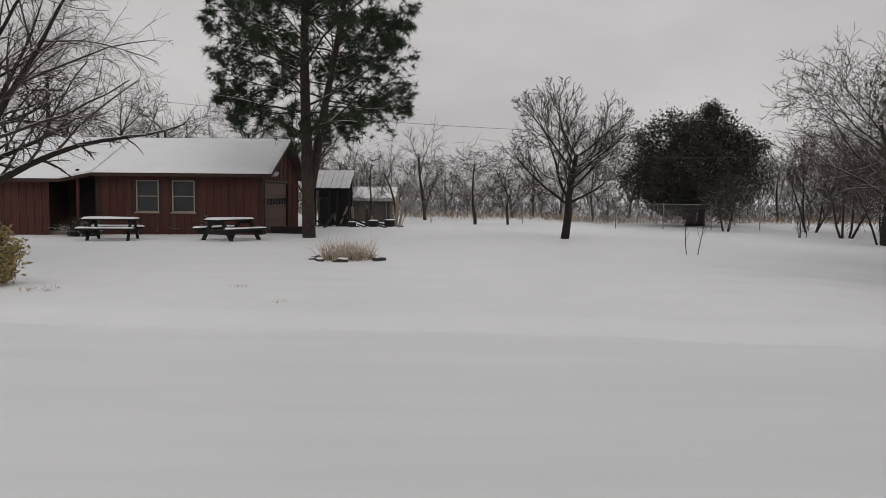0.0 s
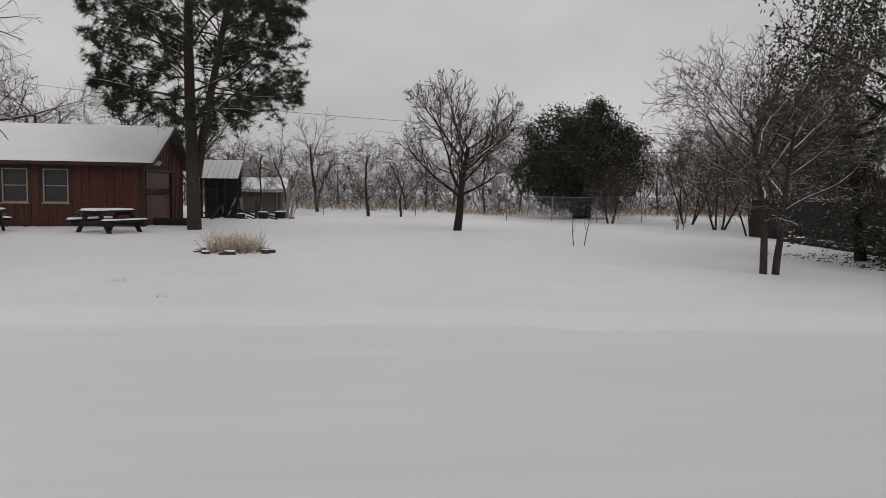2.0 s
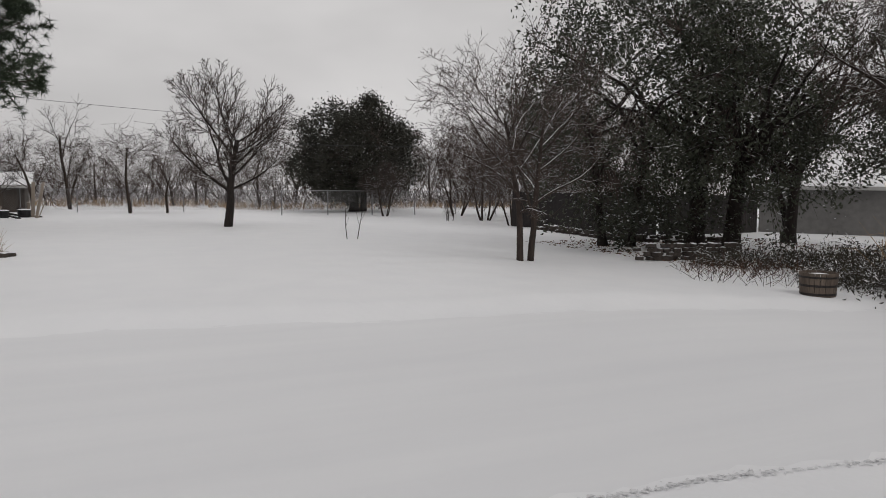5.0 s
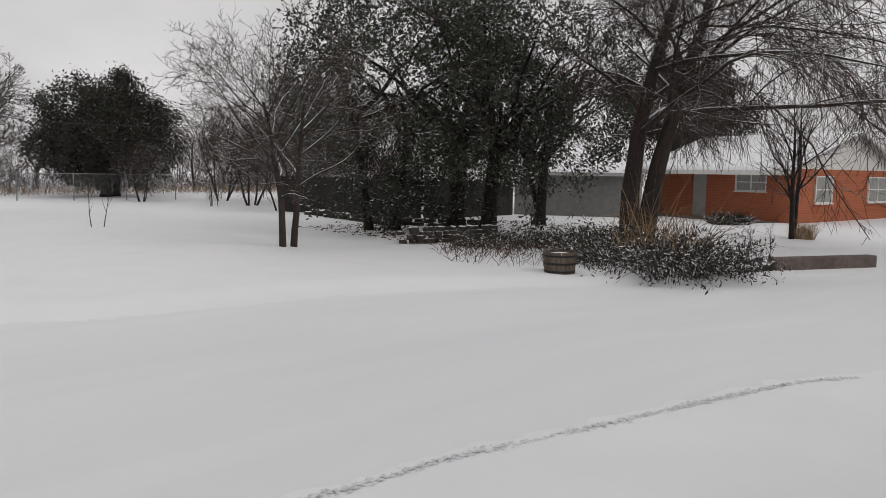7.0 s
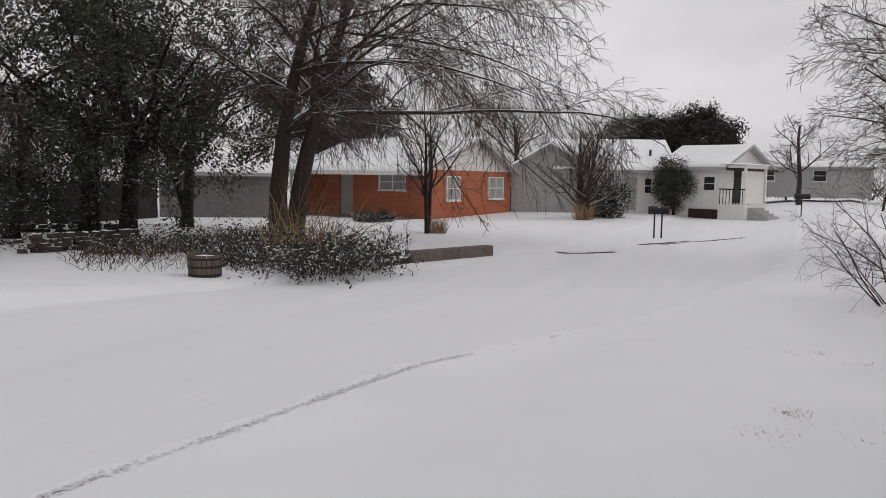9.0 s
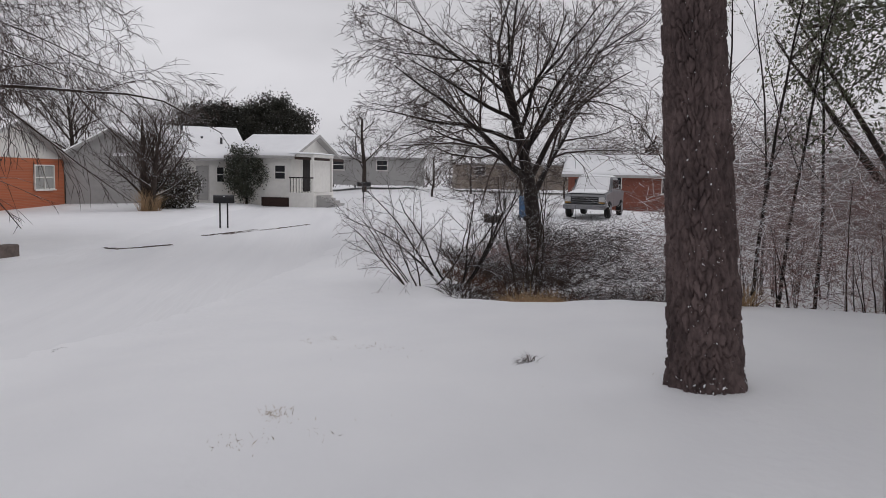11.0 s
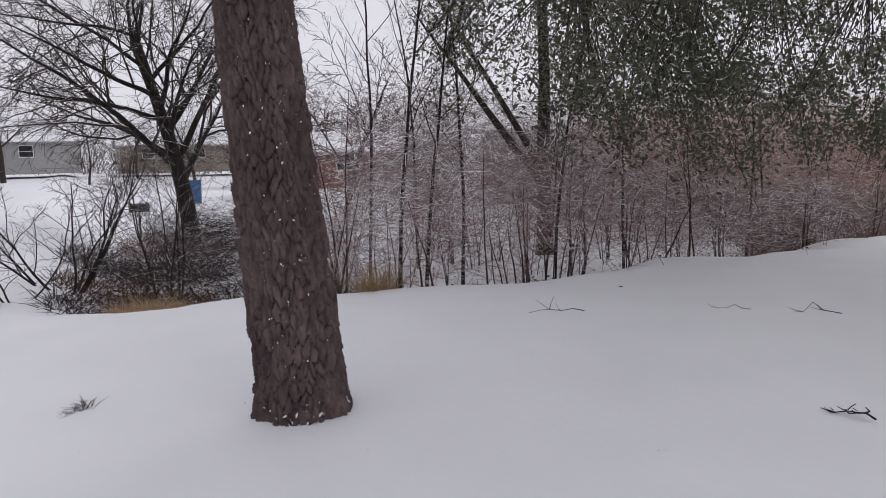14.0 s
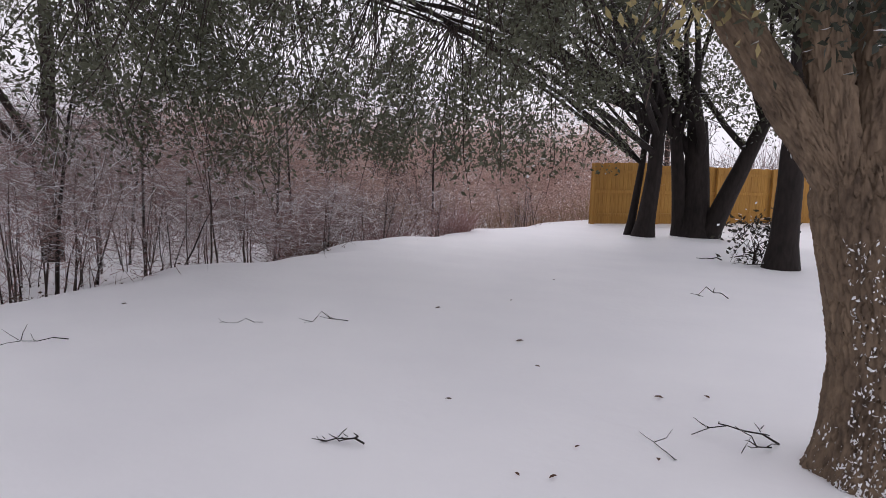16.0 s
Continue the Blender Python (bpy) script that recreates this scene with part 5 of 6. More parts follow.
for k in range(170):
    y = rb.uniform(-25, -4.2)
    f = rb.uniform(0, 1) ** 1.3
    x = ditch_edge(y) + 0.45 + f * 9
    s = rb.uniform(0.55, 1.15) * (1 - 0.35 * (y < -15))
    if not thicket_room(x, y):
        continue
    copy_thing(saps[rb.integers(0, 6)], pose(x, y, gz(x, y) - 0.05, rb.normal(0, 5), rb.normal(0, 5), rb.uniform(0, 360)) @ Matrix.Scale(s, 4))
tall_spec = [lv(1, 0, 1, 0.0, 0.035, 9, tip=0.3), lv(9, 40, 0.28, 0.25, 0.1, 5, 0.4, 0.5), lv(7, 42, 0.4, 0.1, 0.14, 4, 0.2, 0.5), lv(4, 40, 0.5, 0.0, 0.15, 3, 0.1, 0.6)]
for k, (x, y, H) in enumerate(((11.6, -6.9, 5.5), (11.9, -7.5, 5.0), (12.6, -8.6, 5.8), (12.2, -10.2, 5.0), (14.0, -7.6, 6.0), (13.2, -12.8, 4.6), (12.4, -15.5, 4.4), (15.5, -9.4, 6.0), (13.8, -18.0, 4.5), (16.5, -15.5, 6), (11.2, -20.5, 3.6))):
    bare_tree("pole_tree", x, y, H, 0.034, 300 + k, "slender bare dark tree in the thicket", tall_spec, bark="bark_dark", twig="twig_ice", group="slender trees in the thicket", sides=(7, 4, 3, 3))
# tangle of low twigs, and leaf litter, that nobody could count
roots = []
for k in range(800):
    y = rb.uniform(-25, -3.4)
    x = ditch_edge(y) + 0.3 + rb.uniform(0, 1) ** 1.4 * 12
    roots.append((x, y, gz(x, y) - 0.03))
V, F = blades(rb, np.array(roots), 0.7, 0.004, 0.9, 0.5)
tagged(np_mesh("thicket_twigs", V, F, "twig_ice"), "tangle of icy bare twigs in the ditch", "brush", kind="stuff")
roots = np.array(roots)
sel = roots[rb.integers(0, len(roots), 900)]
V, F = leaves(rb, sel + [0, 0, 0.03], 3, 0.12, 0.03, flat=0.6)
tagged(np_mesh("leaf_litter", V, F, "brown_leaf"), "brown leaves and stalks lying on the snow", "litter", kind="stuff")


# brown leaf shapes added to darken the snow for shadow and dirt under the oaks
lt = np.stack([rb.uniform(13.5, 23, 2600), rb.uniform(12.5, 22, 2600)], 1)
lt = np.c_[lt, [gz(a_, b_) + 0.012 for a_, b_ in lt]]
V, F = leaves(rb, lt, 1, 0.01, 0.05, flat=0.75)
tagged(np_mesh("oak_litter", V, F, "brown_leaf"), "scattered brown leaves standing for shadow and dirt under the live oaks", "litter", kind="stuff")


def tangle(name, centres, per, spread, length, width, mat, label):
    """Fine bent twigs running every way round the centres."""
    Cn = np.repeat(np.asarray(centres, float), per, axis=0)
    N = len(Cn)
    Cn = Cn + rb.normal(0, 1, (N, 3)) * spread
    d = rb.normal(0, 1, (N, 3)) * [1, 1, 0.55]
    d /= np.linalg.norm(d, axis=1)[:, None]
    L = length * rb.uniform(0.4, 1.3, (N, 1))
    s = np.cross(d, rb.normal(0, 1, (N, 3)))
    s /= np.linalg.norm(s, axis=1)[:, None]
    w = s * width
    mid = Cn + d * L * 0.5 + rb.normal(0, 0.06, (N, 3)) * L
    tip = Cn + d * L + [0, 0, 0.08] * L
    V = np.stack([Cn - w, Cn + w, mid + w * 0.8, mid - w * 0.8, tip], 1).reshape(-1, 3)
    i = np.arange(N)[:, None] * 5
    tagged(np_mesh(name, V, np.concatenate([i + [0, 1, 2], i + [0, 2, 3], i + [3, 2, 4]]), mat), label, "brush", kind="stuff")


cc = []
while len(cc) < 300:
    y = rb.uniform(-20, -4.0)
    x = ditch_edge(y) + 0.8 + rb.uniform(0, 1) ** 1.2 * 7
    if thicket_room(x, y):
        cc.append((x, y, gz(x, y) + rb.uniform(0.55, 2.2) * (1 - 0.4 * (y < -14))))
cc = np.array(cc)
tangle("icy_tangle", cc[:180], 100, (0.45, 0.45, 0.28), 0.6, 0.0035, "twig_ice", "mat of fine icy twigs among the saplings")
tangle("red_tangle", cc[180:], 100, (0.4, 0.4, 0.28), 0.55, 0.0035, "twig_red", "mat of fine reddish twigs among the saplings")
dk = []
for k in range(90):
    x = rb.uniform(14.0, 25.0)
    y = -3.4 - 0.3 * (x - 14) - rb.uniform(0, 3.6)
    dk.append((x, y, gz(x, y) + rb.uniform(0.1, 0.75)))
tangle("street_brush", np.array(dk), 80, (0.45, 0.45, 0.2), 0.6, 0.0045, "twig", "dark low brush round the mailbox and the bare tree")
pk = np.stack([rb.uniform(-1.35, -0.72, 620), rb.uniform(26, 40, 620)], 1)
pk = np.stack([2.5 + pk[:, 1] * np.cos(pk[:, 0]), -2.7 + pk[:, 1] * np.sin(pk[:, 0])], 1)
pk = np.c_[pk, height(pk[:, 0], pk[:, 1]) + rb.uniform(0.1, 3.6, 620)]
tangle("field_weeds", pk, 70, (1.1, 1.1, 0.5), 1.2, 0.009, "twig_pink", "tall pinkish dry weeds filling the field beyond the ditch")
ff = np.stack([rb.uniform(18, 36, 260), rb.uniform(-34, -8, 260)], 1)
ff = ff[thicket_room(ff[:, 0], ff[:, 1])]
ff = np.c_[ff, height(ff[:, 0], ff[:, 1]) + rb.uniform(0.3, 4.2, len(ff))]
tangle("back_tangle", ff, 85, (1.0, 1.0, 0.6), 1.3, 0.008, "twig_ice", "pale bare brush behind the ditch")


def twig_bush(name, x, y, r, h, n, mat, label, width=0.006, lean=0.6, droop=0.3, cat="bush"):
    rng = np.random.default_rng(int(abs(x * 31 + y * 17)) + n)
    a, q = rng.uniform(0, 6.28, n), np.sqrt(rng.uniform(0, 1, n)) * r
    px, py = x + q * np.cos(a), y + q * np.sin(a)
    ob = thing(name, x, y, gz(x, y), 0, label, cat)
    V, F = blades(rng, np.stack([px - x, py - y, np.array([gz(a_, b_) for a_, b_ in zip(px, py)]) - gz(x, y) - 0.03], 1), h, width, lean, droop)
    np_mesh("stalk_mass", V, F, mat, ob)["kind"] = "stuff"
    return ob


twig_bush("brown_bush", 11.0, -17.6, 0.5, 1.3, 1000, "twig_red", "dense brown leafless bush in the ditch", 0.004, 0.7, 0.1)
twig_bush("brown_bush", 10.2, -19.6, 0.45, 1.05, 800, "twig_red", "dense brown leafless bush in the ditch", 0.004, 0.7, 0.1)
twig_bush("brown_bush", 12.6, -16.9, 0.6, 1.5, 900, "brown_leaf", "dense brown leafless bush in the ditch", 0.004, 0.7, 0.1)
twig_bush("tan_grass_clump", 11.1, -3.5, 0.38, 0.35, 900, "dry_grass", "low clump of dry tan grass at the ditch", 0.004, 1.3, 0.7, "grass")
twig_bush("tan_grass_clump", 10.3, -5.9, 0.22, 0.5, 260, "dry_grass", "low clump of dry tan grass at the ditch", 0.004, 0.6, 0.6, "grass")
twig_bush("bank_brush", 12.9, -3.3, 0.8, 0.45, 1000, "twig", "dark fallen brush at the road's edge", 0.006, 1.4, 0.6)
twig_bush("bank_brush", 14.6, -3.9, 1.2, 0.55, 1200, "brown_leaf", "dark fallen brush at the road's edge", 0.006, 1.2, 0.6)
twig_bush("bank_brush", 17.5, -4.6, 1.5, 0.8, 1300, "twig", "dark fallen brush at the road's edge", 0.007, 1.0, 0.5)
twig_bush("bank_brush", 21.5, -6.2, 1.4, 0.9, 1300, "twig_red", "dark fallen brush at the road's edge", 0.008, 1.0, 0.5)
twig_bush("bank_brush", 14.5, -6.2, 1.3, 0.6, 900, "twig", "dark fallen brush in the ditch", 0.006, 1.2, 0.5)
twig_bush("field_grass", 11.5, -29.0, 3.2, 1.5, 1100, "dry_grass", "tall dry pinkish grass beyond the ditch", 0.007, 0.35, 0.4, "grass")
twig_bush("field_grass", 17.0, -27.0, 3.5, 1.5, 1100, "dry_grass", "tall dry pinkish grass beyond the ditch", 0.007, 0.35, 0.4, "grass")
SHRUB = [lv(1, 0, 1, 0.1, 0.07, 6, tip=0.3), lv(11, 42, 0.42, 0.0, 0.12, 5, 0.2, 0.55), lv(7, 42, 0.42, -0.05, 0.15, 3, 0.15, 0.55)]
ROADSIDE = [lv(1, 0, 1, 0.15, 0.11, 8, tip=0.3), lv(8, 46, 0.42, 0.05, 0.14, 5, 0.2, 0.55), lv(6, 44, 0.45, -0.05, 0.17, 3, 0.15, 0.6), lv(3, 40, 0.5, -0.05, 0.18, 2, 0.1, 0.7)]
bare_tree("bare_shrub", 14.2, -2.9, 2.1, 0.02, 401, "bare spreading shrub with dark arching stems at the road's edge", ROADSIDE, trunks=9, splay=0.8, lean=(-0.25, 0.3), bark="bark_dark", sides=(6, 4, 3, 3), fine=0.003)
bare_tree("bare_shrub", 13.2, -2.2, 1.5, 0.014, 402, "bare spreading shrub with icy twigs at the road's edge", ROADSIDE[:3], trunks=7, splay=0.9, twig="twig_ice", sides=(5, 4, 3), lean=(-0.2, 0.2), fine=0.003)
bare_tree("bare_shrub", 15.6, -4.6, 2.4, 0.02, 403, "bare spreading shrub with icy twigs at the road's edge", SHRUB, trunks=6, sides=(5, 4, 3))

# ---- cedar fence ----
fence = thing("cedar_fence", 8.2, -25.0, -0.35, math.degrees(math.atan2(-4.6, -4.05)), "golden-brown cedar board fence behind the oaks", "fence")
for k in range(66):
    boxed("picket", k * 0.145, k * 0.145 + 0.138, 0.0, 0.02, 0.0, 1.87 + 0.012 * math.sin(k * 2.3) + 0.006 * k * (k < 14), "cedar", fence)
for z in (0.3, 1.0, 1.6):
    boxed("rail", 0, 9.6, -0.045, -0.002, z, z + 0.09, "cedar", fence)
for k in range(5):
    boxed("post", k * 2.35, k * 2.35 + 0.09, -0.14, -0.048, 0, 1.85, "cedar", fence)

# ---- fallen twigs, leaves and tufts on the lawn ----


def fallen_twig(x, y, rz, L, seed, label, arms=5, r=0.006, lift=0.03):
    rng = np.random.default_rng(seed)
    ob = thing("fallen_twig", x, y, gz(x, y), rz, label, "twig")
    lines = []
    P = np.stack([np.linspace(-L / 2, L / 2, 6), rng.normal(0, L * 0.03, 6), 0.012 + np.abs(rng.normal(0, lift, 6)) * [0, 1, 1, 1, 1, 0.3]], 1)
    lines.append((P, np.linspace(r, r * 0.4, 6)))
    for k in range(arms):
        i = rng.integers(1, 5)
        d = np.array([rng.uniform(-0.3, 0.6), rng.choice([-1, 1]) * rng.uniform(0.2, 0.7), rng.uniform(0, 0.35)])
        e = P[i] + unit(d) * L * rng.uniform(0.15, 0.35)
        lines.append((np.array([P[i], (P[i] + e) / 2 + rng.normal(0, 0.01, 3), e]), np.array([r * 0.7, r * 0.5, r * 0.3])))
    V, F = tubes(lines, 5)
    np_mesh("stick", V, F, "bark_dark", ob)


fallen_twig(4.67, -6.15, 20, 0.26, 1, "dark broken twig cluster lying on snow", 9, 0.009, 0.05)
fallen_twig(7.82, -6.6, 65, 0.55, 2, "dark curved fallen twig lying on snow", 3)
fallen_twig(6.5, -8.7, 50, 0.42, 3, "dark forked fallen twig lying on snow", 4)
fallen_twig(7.1, -8.2, 48, 0.4, 4, "thin fallen twig lying on snow", 1, 0.004)
fallen_twig(3.45, -12.6, 10, 0.45, 5, "dark forked fallen twig lying on snow", 6, 0.008, 0.08)
fallen_twig(4.0, -17.7, 10, 0.45, 6, "short fallen stick lying on snow", 0, 0.016)
fallen_twig(3.15, -7.12, -50, 0.42, 7, "thin fallen twig half sunk in snow", 1, 0.005, 0.006)
fallen_twig(2.75, -7.5, 10, 0.5, 8, "dark fallen branch against the oak's foot", 6, 0.009, 0.06)
fallen_twig(2.62, -7.35, 60, 0.3, 9, "dark fallen branch against the oak's foot", 4, 0.007, 0.06)
fallen_twig(3.2, -16.9, 10, 0.7, 10, "fallen leafy branch below a trunk", 8, 0.01, 0.08)
rl = np.random.default_rng(31)
spots = [(3.7, -6.29), (3.53, -6.35), (3.54, -6.84), (4.5, -7.18), (4.28, -8.36), (4.68, -9.05), (5.41, -10.81), (5.49, -12.7), (3.1, -6.9), (3.3, -8.1), (3.0, -8.3), (8.6, -8.2), (5.9, -9.9)]
for k, (x, y) in enumerate(spots):
    ob = thing("fallen_leaf", x, y, gz(x, y) + 0.012, rl.uniform(0, 360), "curled brown oak leaf on the snow", "leaf", "leaves on the snow")
    V = np.array([(-0.035, 0, 0), (-0.01, 0.016, 0.008), (0.02, 0.013, 0.012), (0.04, 0, 0.004), (0.02, -0.013, 0.01), (-0.01, -0.016, 0.012), (0, 0, 0)])
    F = np.array([(6, 0, 1), (6, 1, 2), (6, 2, 3), (6, 3, 4), (6, 4, 5), (6, 5, 0)])
    np_mesh("blade", V * rl.uniform(0.55, 1.0), F, "brown_leaf", ob)
for x, y, r, n, h in ((5.7, -0.24, 0.13, 90, 0.06), (6.13, -0.51, 0.1, 90, 0.08), (5.66, -0.76, 0.14, 60, 0.06), (8.18, -1.12, 0.12, 60, 0.06), (8.76, -0.72, 0.2, 70, 0.06), (8.11, -1.16, 0.2, 80, 0.05), (7.85, -1.46, 0.16, 70, 0.05), (6.3, -2.2, 0.2, 50, 0.04), (5.2, -5.0, 0.15, 50, 0.04), (6.75, -3.75, 0.16, 90, 0.07), (7.24, -2.41, 0.06, 60, 0.14), (5.64, -0.41, 0.16, 60, 0.07), (5.95, -0.55, 0.12, 40, 0.06), (8.85, -0.85, 0.12, 40, 0.08), (6.2, -0.5, 0.12, 40, 0.07), (5.56, -3.46, 0.1, 26, 0.05), (6.9, -3.2, 0.2, 40, 0.05), (-6.45, 12.24, 0.35, 70, 0.14), (-3.37, 12.96, 0.15, 26, 0.16), (-2.27, 11.15, 0.12, 14, 0.14), (4.88, -4.74, 0.08, 26, 0.05), (6.0, -1.0, 0.3, 40, 0.05), (7.9, -1.2, 0.5, 50, 0.06), (6.6, -3.9, 0.14, 30, 0.05)):
    twig_bush("grass_tuft", x, y, r, h, n, "dry_grass" if y > 5 else "pale_grass" if r > 0.07 else "twig", "grass blades poking through the snow", 0.003, 0.8, 0.5, "grass")

# ---- things along the road's north side ----


def half_barrel(x, y):
    ob = thing("half_barrel", x, y, gz(x, y) - 0.03, 12, "weathered half whiskey-barrel planter with iron hoops, in snow", "planter")
    R = lambda z: 0.29 + 0.035 * (z / 0.44)  # noqa: E731
    n = 22
    for k in range(n):
        a0, a1 = 2 * math.pi * k / n + 0.012, 2 * math.pi * (k + 1) / n - 0.012
        bm = bmesh.new()
        q = [bm.verts.new(((R(z) + o) * math.cos(a), (R(z) + o) * math.sin(a), z)) for z in (0.0, 0.44) for o in (0, -0.03) for a in (a0, a1)]
        for f in ((0, 1, 5, 4), (3, 2, 6, 7), (0, 4, 6, 2), (1, 3, 7, 5), (4, 5, 7, 6), (0, 2, 3, 1)):
            bm.faces.new([q[i] for i in f])
        part("stave", bm, "barrel_wood", ob)
    for z, hh in ((0.05, 0.04), (0.2, 0.04), (0.35, 0.035)):
        bm = bmesh.new()
        rings = []
        for zz, o in ((z, 0.001), (z, 0.007), (z + hh, 0.007), (z + hh, 0.001)):
            rings.append([bm.verts.new(((R(zz) + o) * math.cos(a), (R(zz) + o) * math.sin(a), zz)) for a in np.linspace(0, 2 * math.pi, 33)[:-1]])
        for r0, r1 in zip(rings, rings[1:]):
            for i in range(32):
                bm.faces.new((r0[i], r0[(i + 1) % 32], r1[(i + 1) % 32], r1[i]))
        part("hoop", bm, "hoop_iron", ob)
    bm = bmesh.new()
    bmesh.ops.create_uvsphere(bm, u_segments=20, v_segments=8, radius=0.29, matrix=Matrix.Translation((0, 0, 0.36)) @ Matrix.Diagonal((1, 1, 0.22, 1)))
    part("snow_fill", bm, "roof_snow", ob, smooth=True)


half_barrel(11.9, 9.2)
bl = math.degrees(math.atan2(5.9 - 6.98, 18.54 - 16.04))
beam = boxed("road_beam", 0, 2.72, -0.14, 0.14, -0.04, 0.25, "concrete", bevel=0.025)
beam.matrix_world = pose(16.04, 6.98, gz(17, 6.5), 0, 0, bl)
tagged(beam, "weathered brown concrete beam lying at the road's edge", "beam")
lg = thing("edging_log", 14.6, 7.4, gz(15, 7.3), math.degrees(math.atan2(-0.42, 1.4)), "dark rotting log with snow on it", "log")
V, F = tubes([(np.stack([np.linspace(0, 1.4, 9), 0.04 * np.sin(np.linspace(0, 5, 9)), 0.05 + 0.02 * np.sin(np.linspace(0, 9, 9))], 1), np.linspace(0.05, 0.11, 9))], 10)
np_mesh("log", V, F, "bark", lg, smooth=True)
lg2 = thing("edging_log", 15.2, 8.3, gz(15.6, 8), -18, "dark rotting log with snow on it", "log")
V, F = tubes([(np.stack([np.linspace(0, 1.9, 9), 0.05 * np.sin(np.linspace(0, 5, 9)), 0.06 + 0.02 * np.sin(np.linspace(0, 7, 9))], 1), np.linspace(0.05, 0.09, 9))], 10)
np_mesh("log", V, F, "bark", lg2, smooth=True)
bare_tree("weed_stalk", 16.9, 7.6, 0.85, 0.012, 411, "bare brown weed stalk by the beam", SHRUB, trunks=3, sides=(5, 4, 3))


def hedge(x, y, rx, ry, h, seed):
    """A tangle of arching stalks with drooping frosted leaves."""
    rng = np.random.default_rng(seed)
    ob = thing("roadside_shrub", x, y, gz(x, y), 0, "dark arching shrub with snow on its drooping leaves", "shrub", "shrubs by the barrel")
    lines, tips = [], []
    for k in range(150):
        a, q = rng.uniform(0, 6.28), math.sqrt(rng.uniform(0, 1))
        p = np.array([q * rx * math.cos(a), q * ry * math.sin(a), -0.05])
        d = np.array([math.cos(a) * 0.6 + rng.normal(0, 0.3), math.sin(a) * 0.6 + rng.normal(0, 0.3), 1.0])
        L = h * rng.uniform(0.6, 1.2)
        P = [p]
        for s in range(5):
            d = unit(d + np.array([math.cos(a) * 0.1, math.sin(a) * 0.1, -0.25]) + rng.normal(0, 0.1, 3))
            P.append(P[-1] + d * L / 5)
        lines.append((np.array(P), np.linspace(0.008, 0.003, 6)))
        tips += P[2:]
    V, F = tubes(lines, 4)
    np_mesh("stalk_mass", V, F, "twig", ob)["kind"] = "stuff"
    V, F = leaves(rng, np.array(tips), 5, 0.07, 0.05, flat=-0.6, aspect=0.3)
    np_mesh("leaf_mass", V, F, "bush_leaf", ob, "narrow dark leaves edged with snow")


hedge(13.75, 7.95, 0.75, 0.6, 1.2, 1)
hedge(14.6, 7.9, 0.75, 0.6, 1.15, 2)
hedge(14.2, 10.0, 0.6, 0.5, 0.8, 3)
hedge(15.3, 9.6, 1.2, 0.9, 1.2, 4)
hedge(15.2, 13.6, 1.4, 0.8, 0.7, 5)
hedge(17.4, 12.9, 1.4, 0.8, 0.8, 6)
twig_bush("reed_clump", 14.9, 9.2, 0.8, 2.2, 110, "dry_grass", "tall dry tan reeds with feathery tops", 0.008, 0.4, 0.5, "reeds")
twig_bush("reed_clump", 15.9, 8.9, 0.5, 2.0, 70, "dry_grass", "tall dry tan reeds leaning over", 0.008, 0.75, 0.5, "reeds")
twig_bush("bank_weeds", 12.6, 11.4, 1.4, 0.5, 150, "twig", "dark low weeds poking out of snow", 0.006, 0.9, 0.4)
twig_bush("bank_weeds", 13.8, 12.6, 1.6, 0.5, 300, "brown_leaf", "dark low weeds poking out of snow", 0.007, 0.9, 0.4)
twig_bush("corner_grass", 25.0, 10.1, 0.35, 0.75, 260, "dry_grass", "dry tan grass round the slim tree", 0.007, 0.3, 0.3, "grass")
twig_bush("porch_shrub", 30.8, 15.6, 0.8, 0.75, 900, "bush_leaf", "low dark shrub before the brick porch", 0.014, 0.8, 0.3, "shrub")
twig_bush("myrtle_weeds", 38.1, 7.7, 0.5, 1.2, 300, "dry_grass", "dry brown weeds round the crape myrtle", 0.008, 0.35, 0.2)


def stone_row(name, x0, y0, x1, y1, rows, n, size, label, seed):
    """A dry-laid row of flat stones, each a piece of its own."""
    rng = np.random.default_rng(seed)
    ob = thing(name, x0, y0, 0, 0, label, "wall")
    meshes = []
    for k in range(5):
        bm = bmesh.new()
        bmesh.ops.create_icosphere(bm, subdivisions=2, radius=0.5)
        for v in bm.verts:
            v.co = Vector((max(-0.36, min(0.36, v.co.x)), max(-0.34, min(0.34, v.co.y)), max(-0.27, min(0.27, v.co.z)))) * (1 + 0.12 * noise.noise(v.co * 4 + Vector((k * 3, 0, 0))))
        me = bpy.data.meshes.new("stone")
        bm.to_mesh(me)
        bm.free()
        me.materials.append(M["stone"])
        meshes.append(me)
    for r in range(rows):
        for k in range(n):
            f = (k + 0.5 * (r % 2) + rng.uniform(-0.15, 0.15)) / n
            x, y = x0 + (x1 - x0) * f, y0 + (y1 - y0) * f
            st = new("stone", meshes[rng.integers(0, 5)])
            st.parent = ob
            s = size * rng.uniform(0.8, 1.3)
            st.matrix_basis = pose(x - x0 + rng.normal(0, 0.04), y - y0 + rng.normal(0, 0.05), gz(x, y) + 0.06 + r * size * 0.42, rng.normal(0, 5), rng.normal(0, 5), rng.uniform(0, 360)) @ Matrix.Diagonal((s * 1.3, s, s * 0.8, 1))


stone_row("stone_planter", 13.2, 15.5, 15.9, 14.8, 4, 12, 0.26, "low dry-laid dark stone planter with snow on top", 1)
stone_row("stone_edging", 17.9, 27.6, 17.0, 21.4, 2, 22, 0.3, "loose stone edging with snow caps under the oaks", 2)
stone_row("stone_edging", 17.0, 21.4, 19.5, 18.6, 2, 14, 0.3, "loose stone edging with snow caps under the oaks", 3)


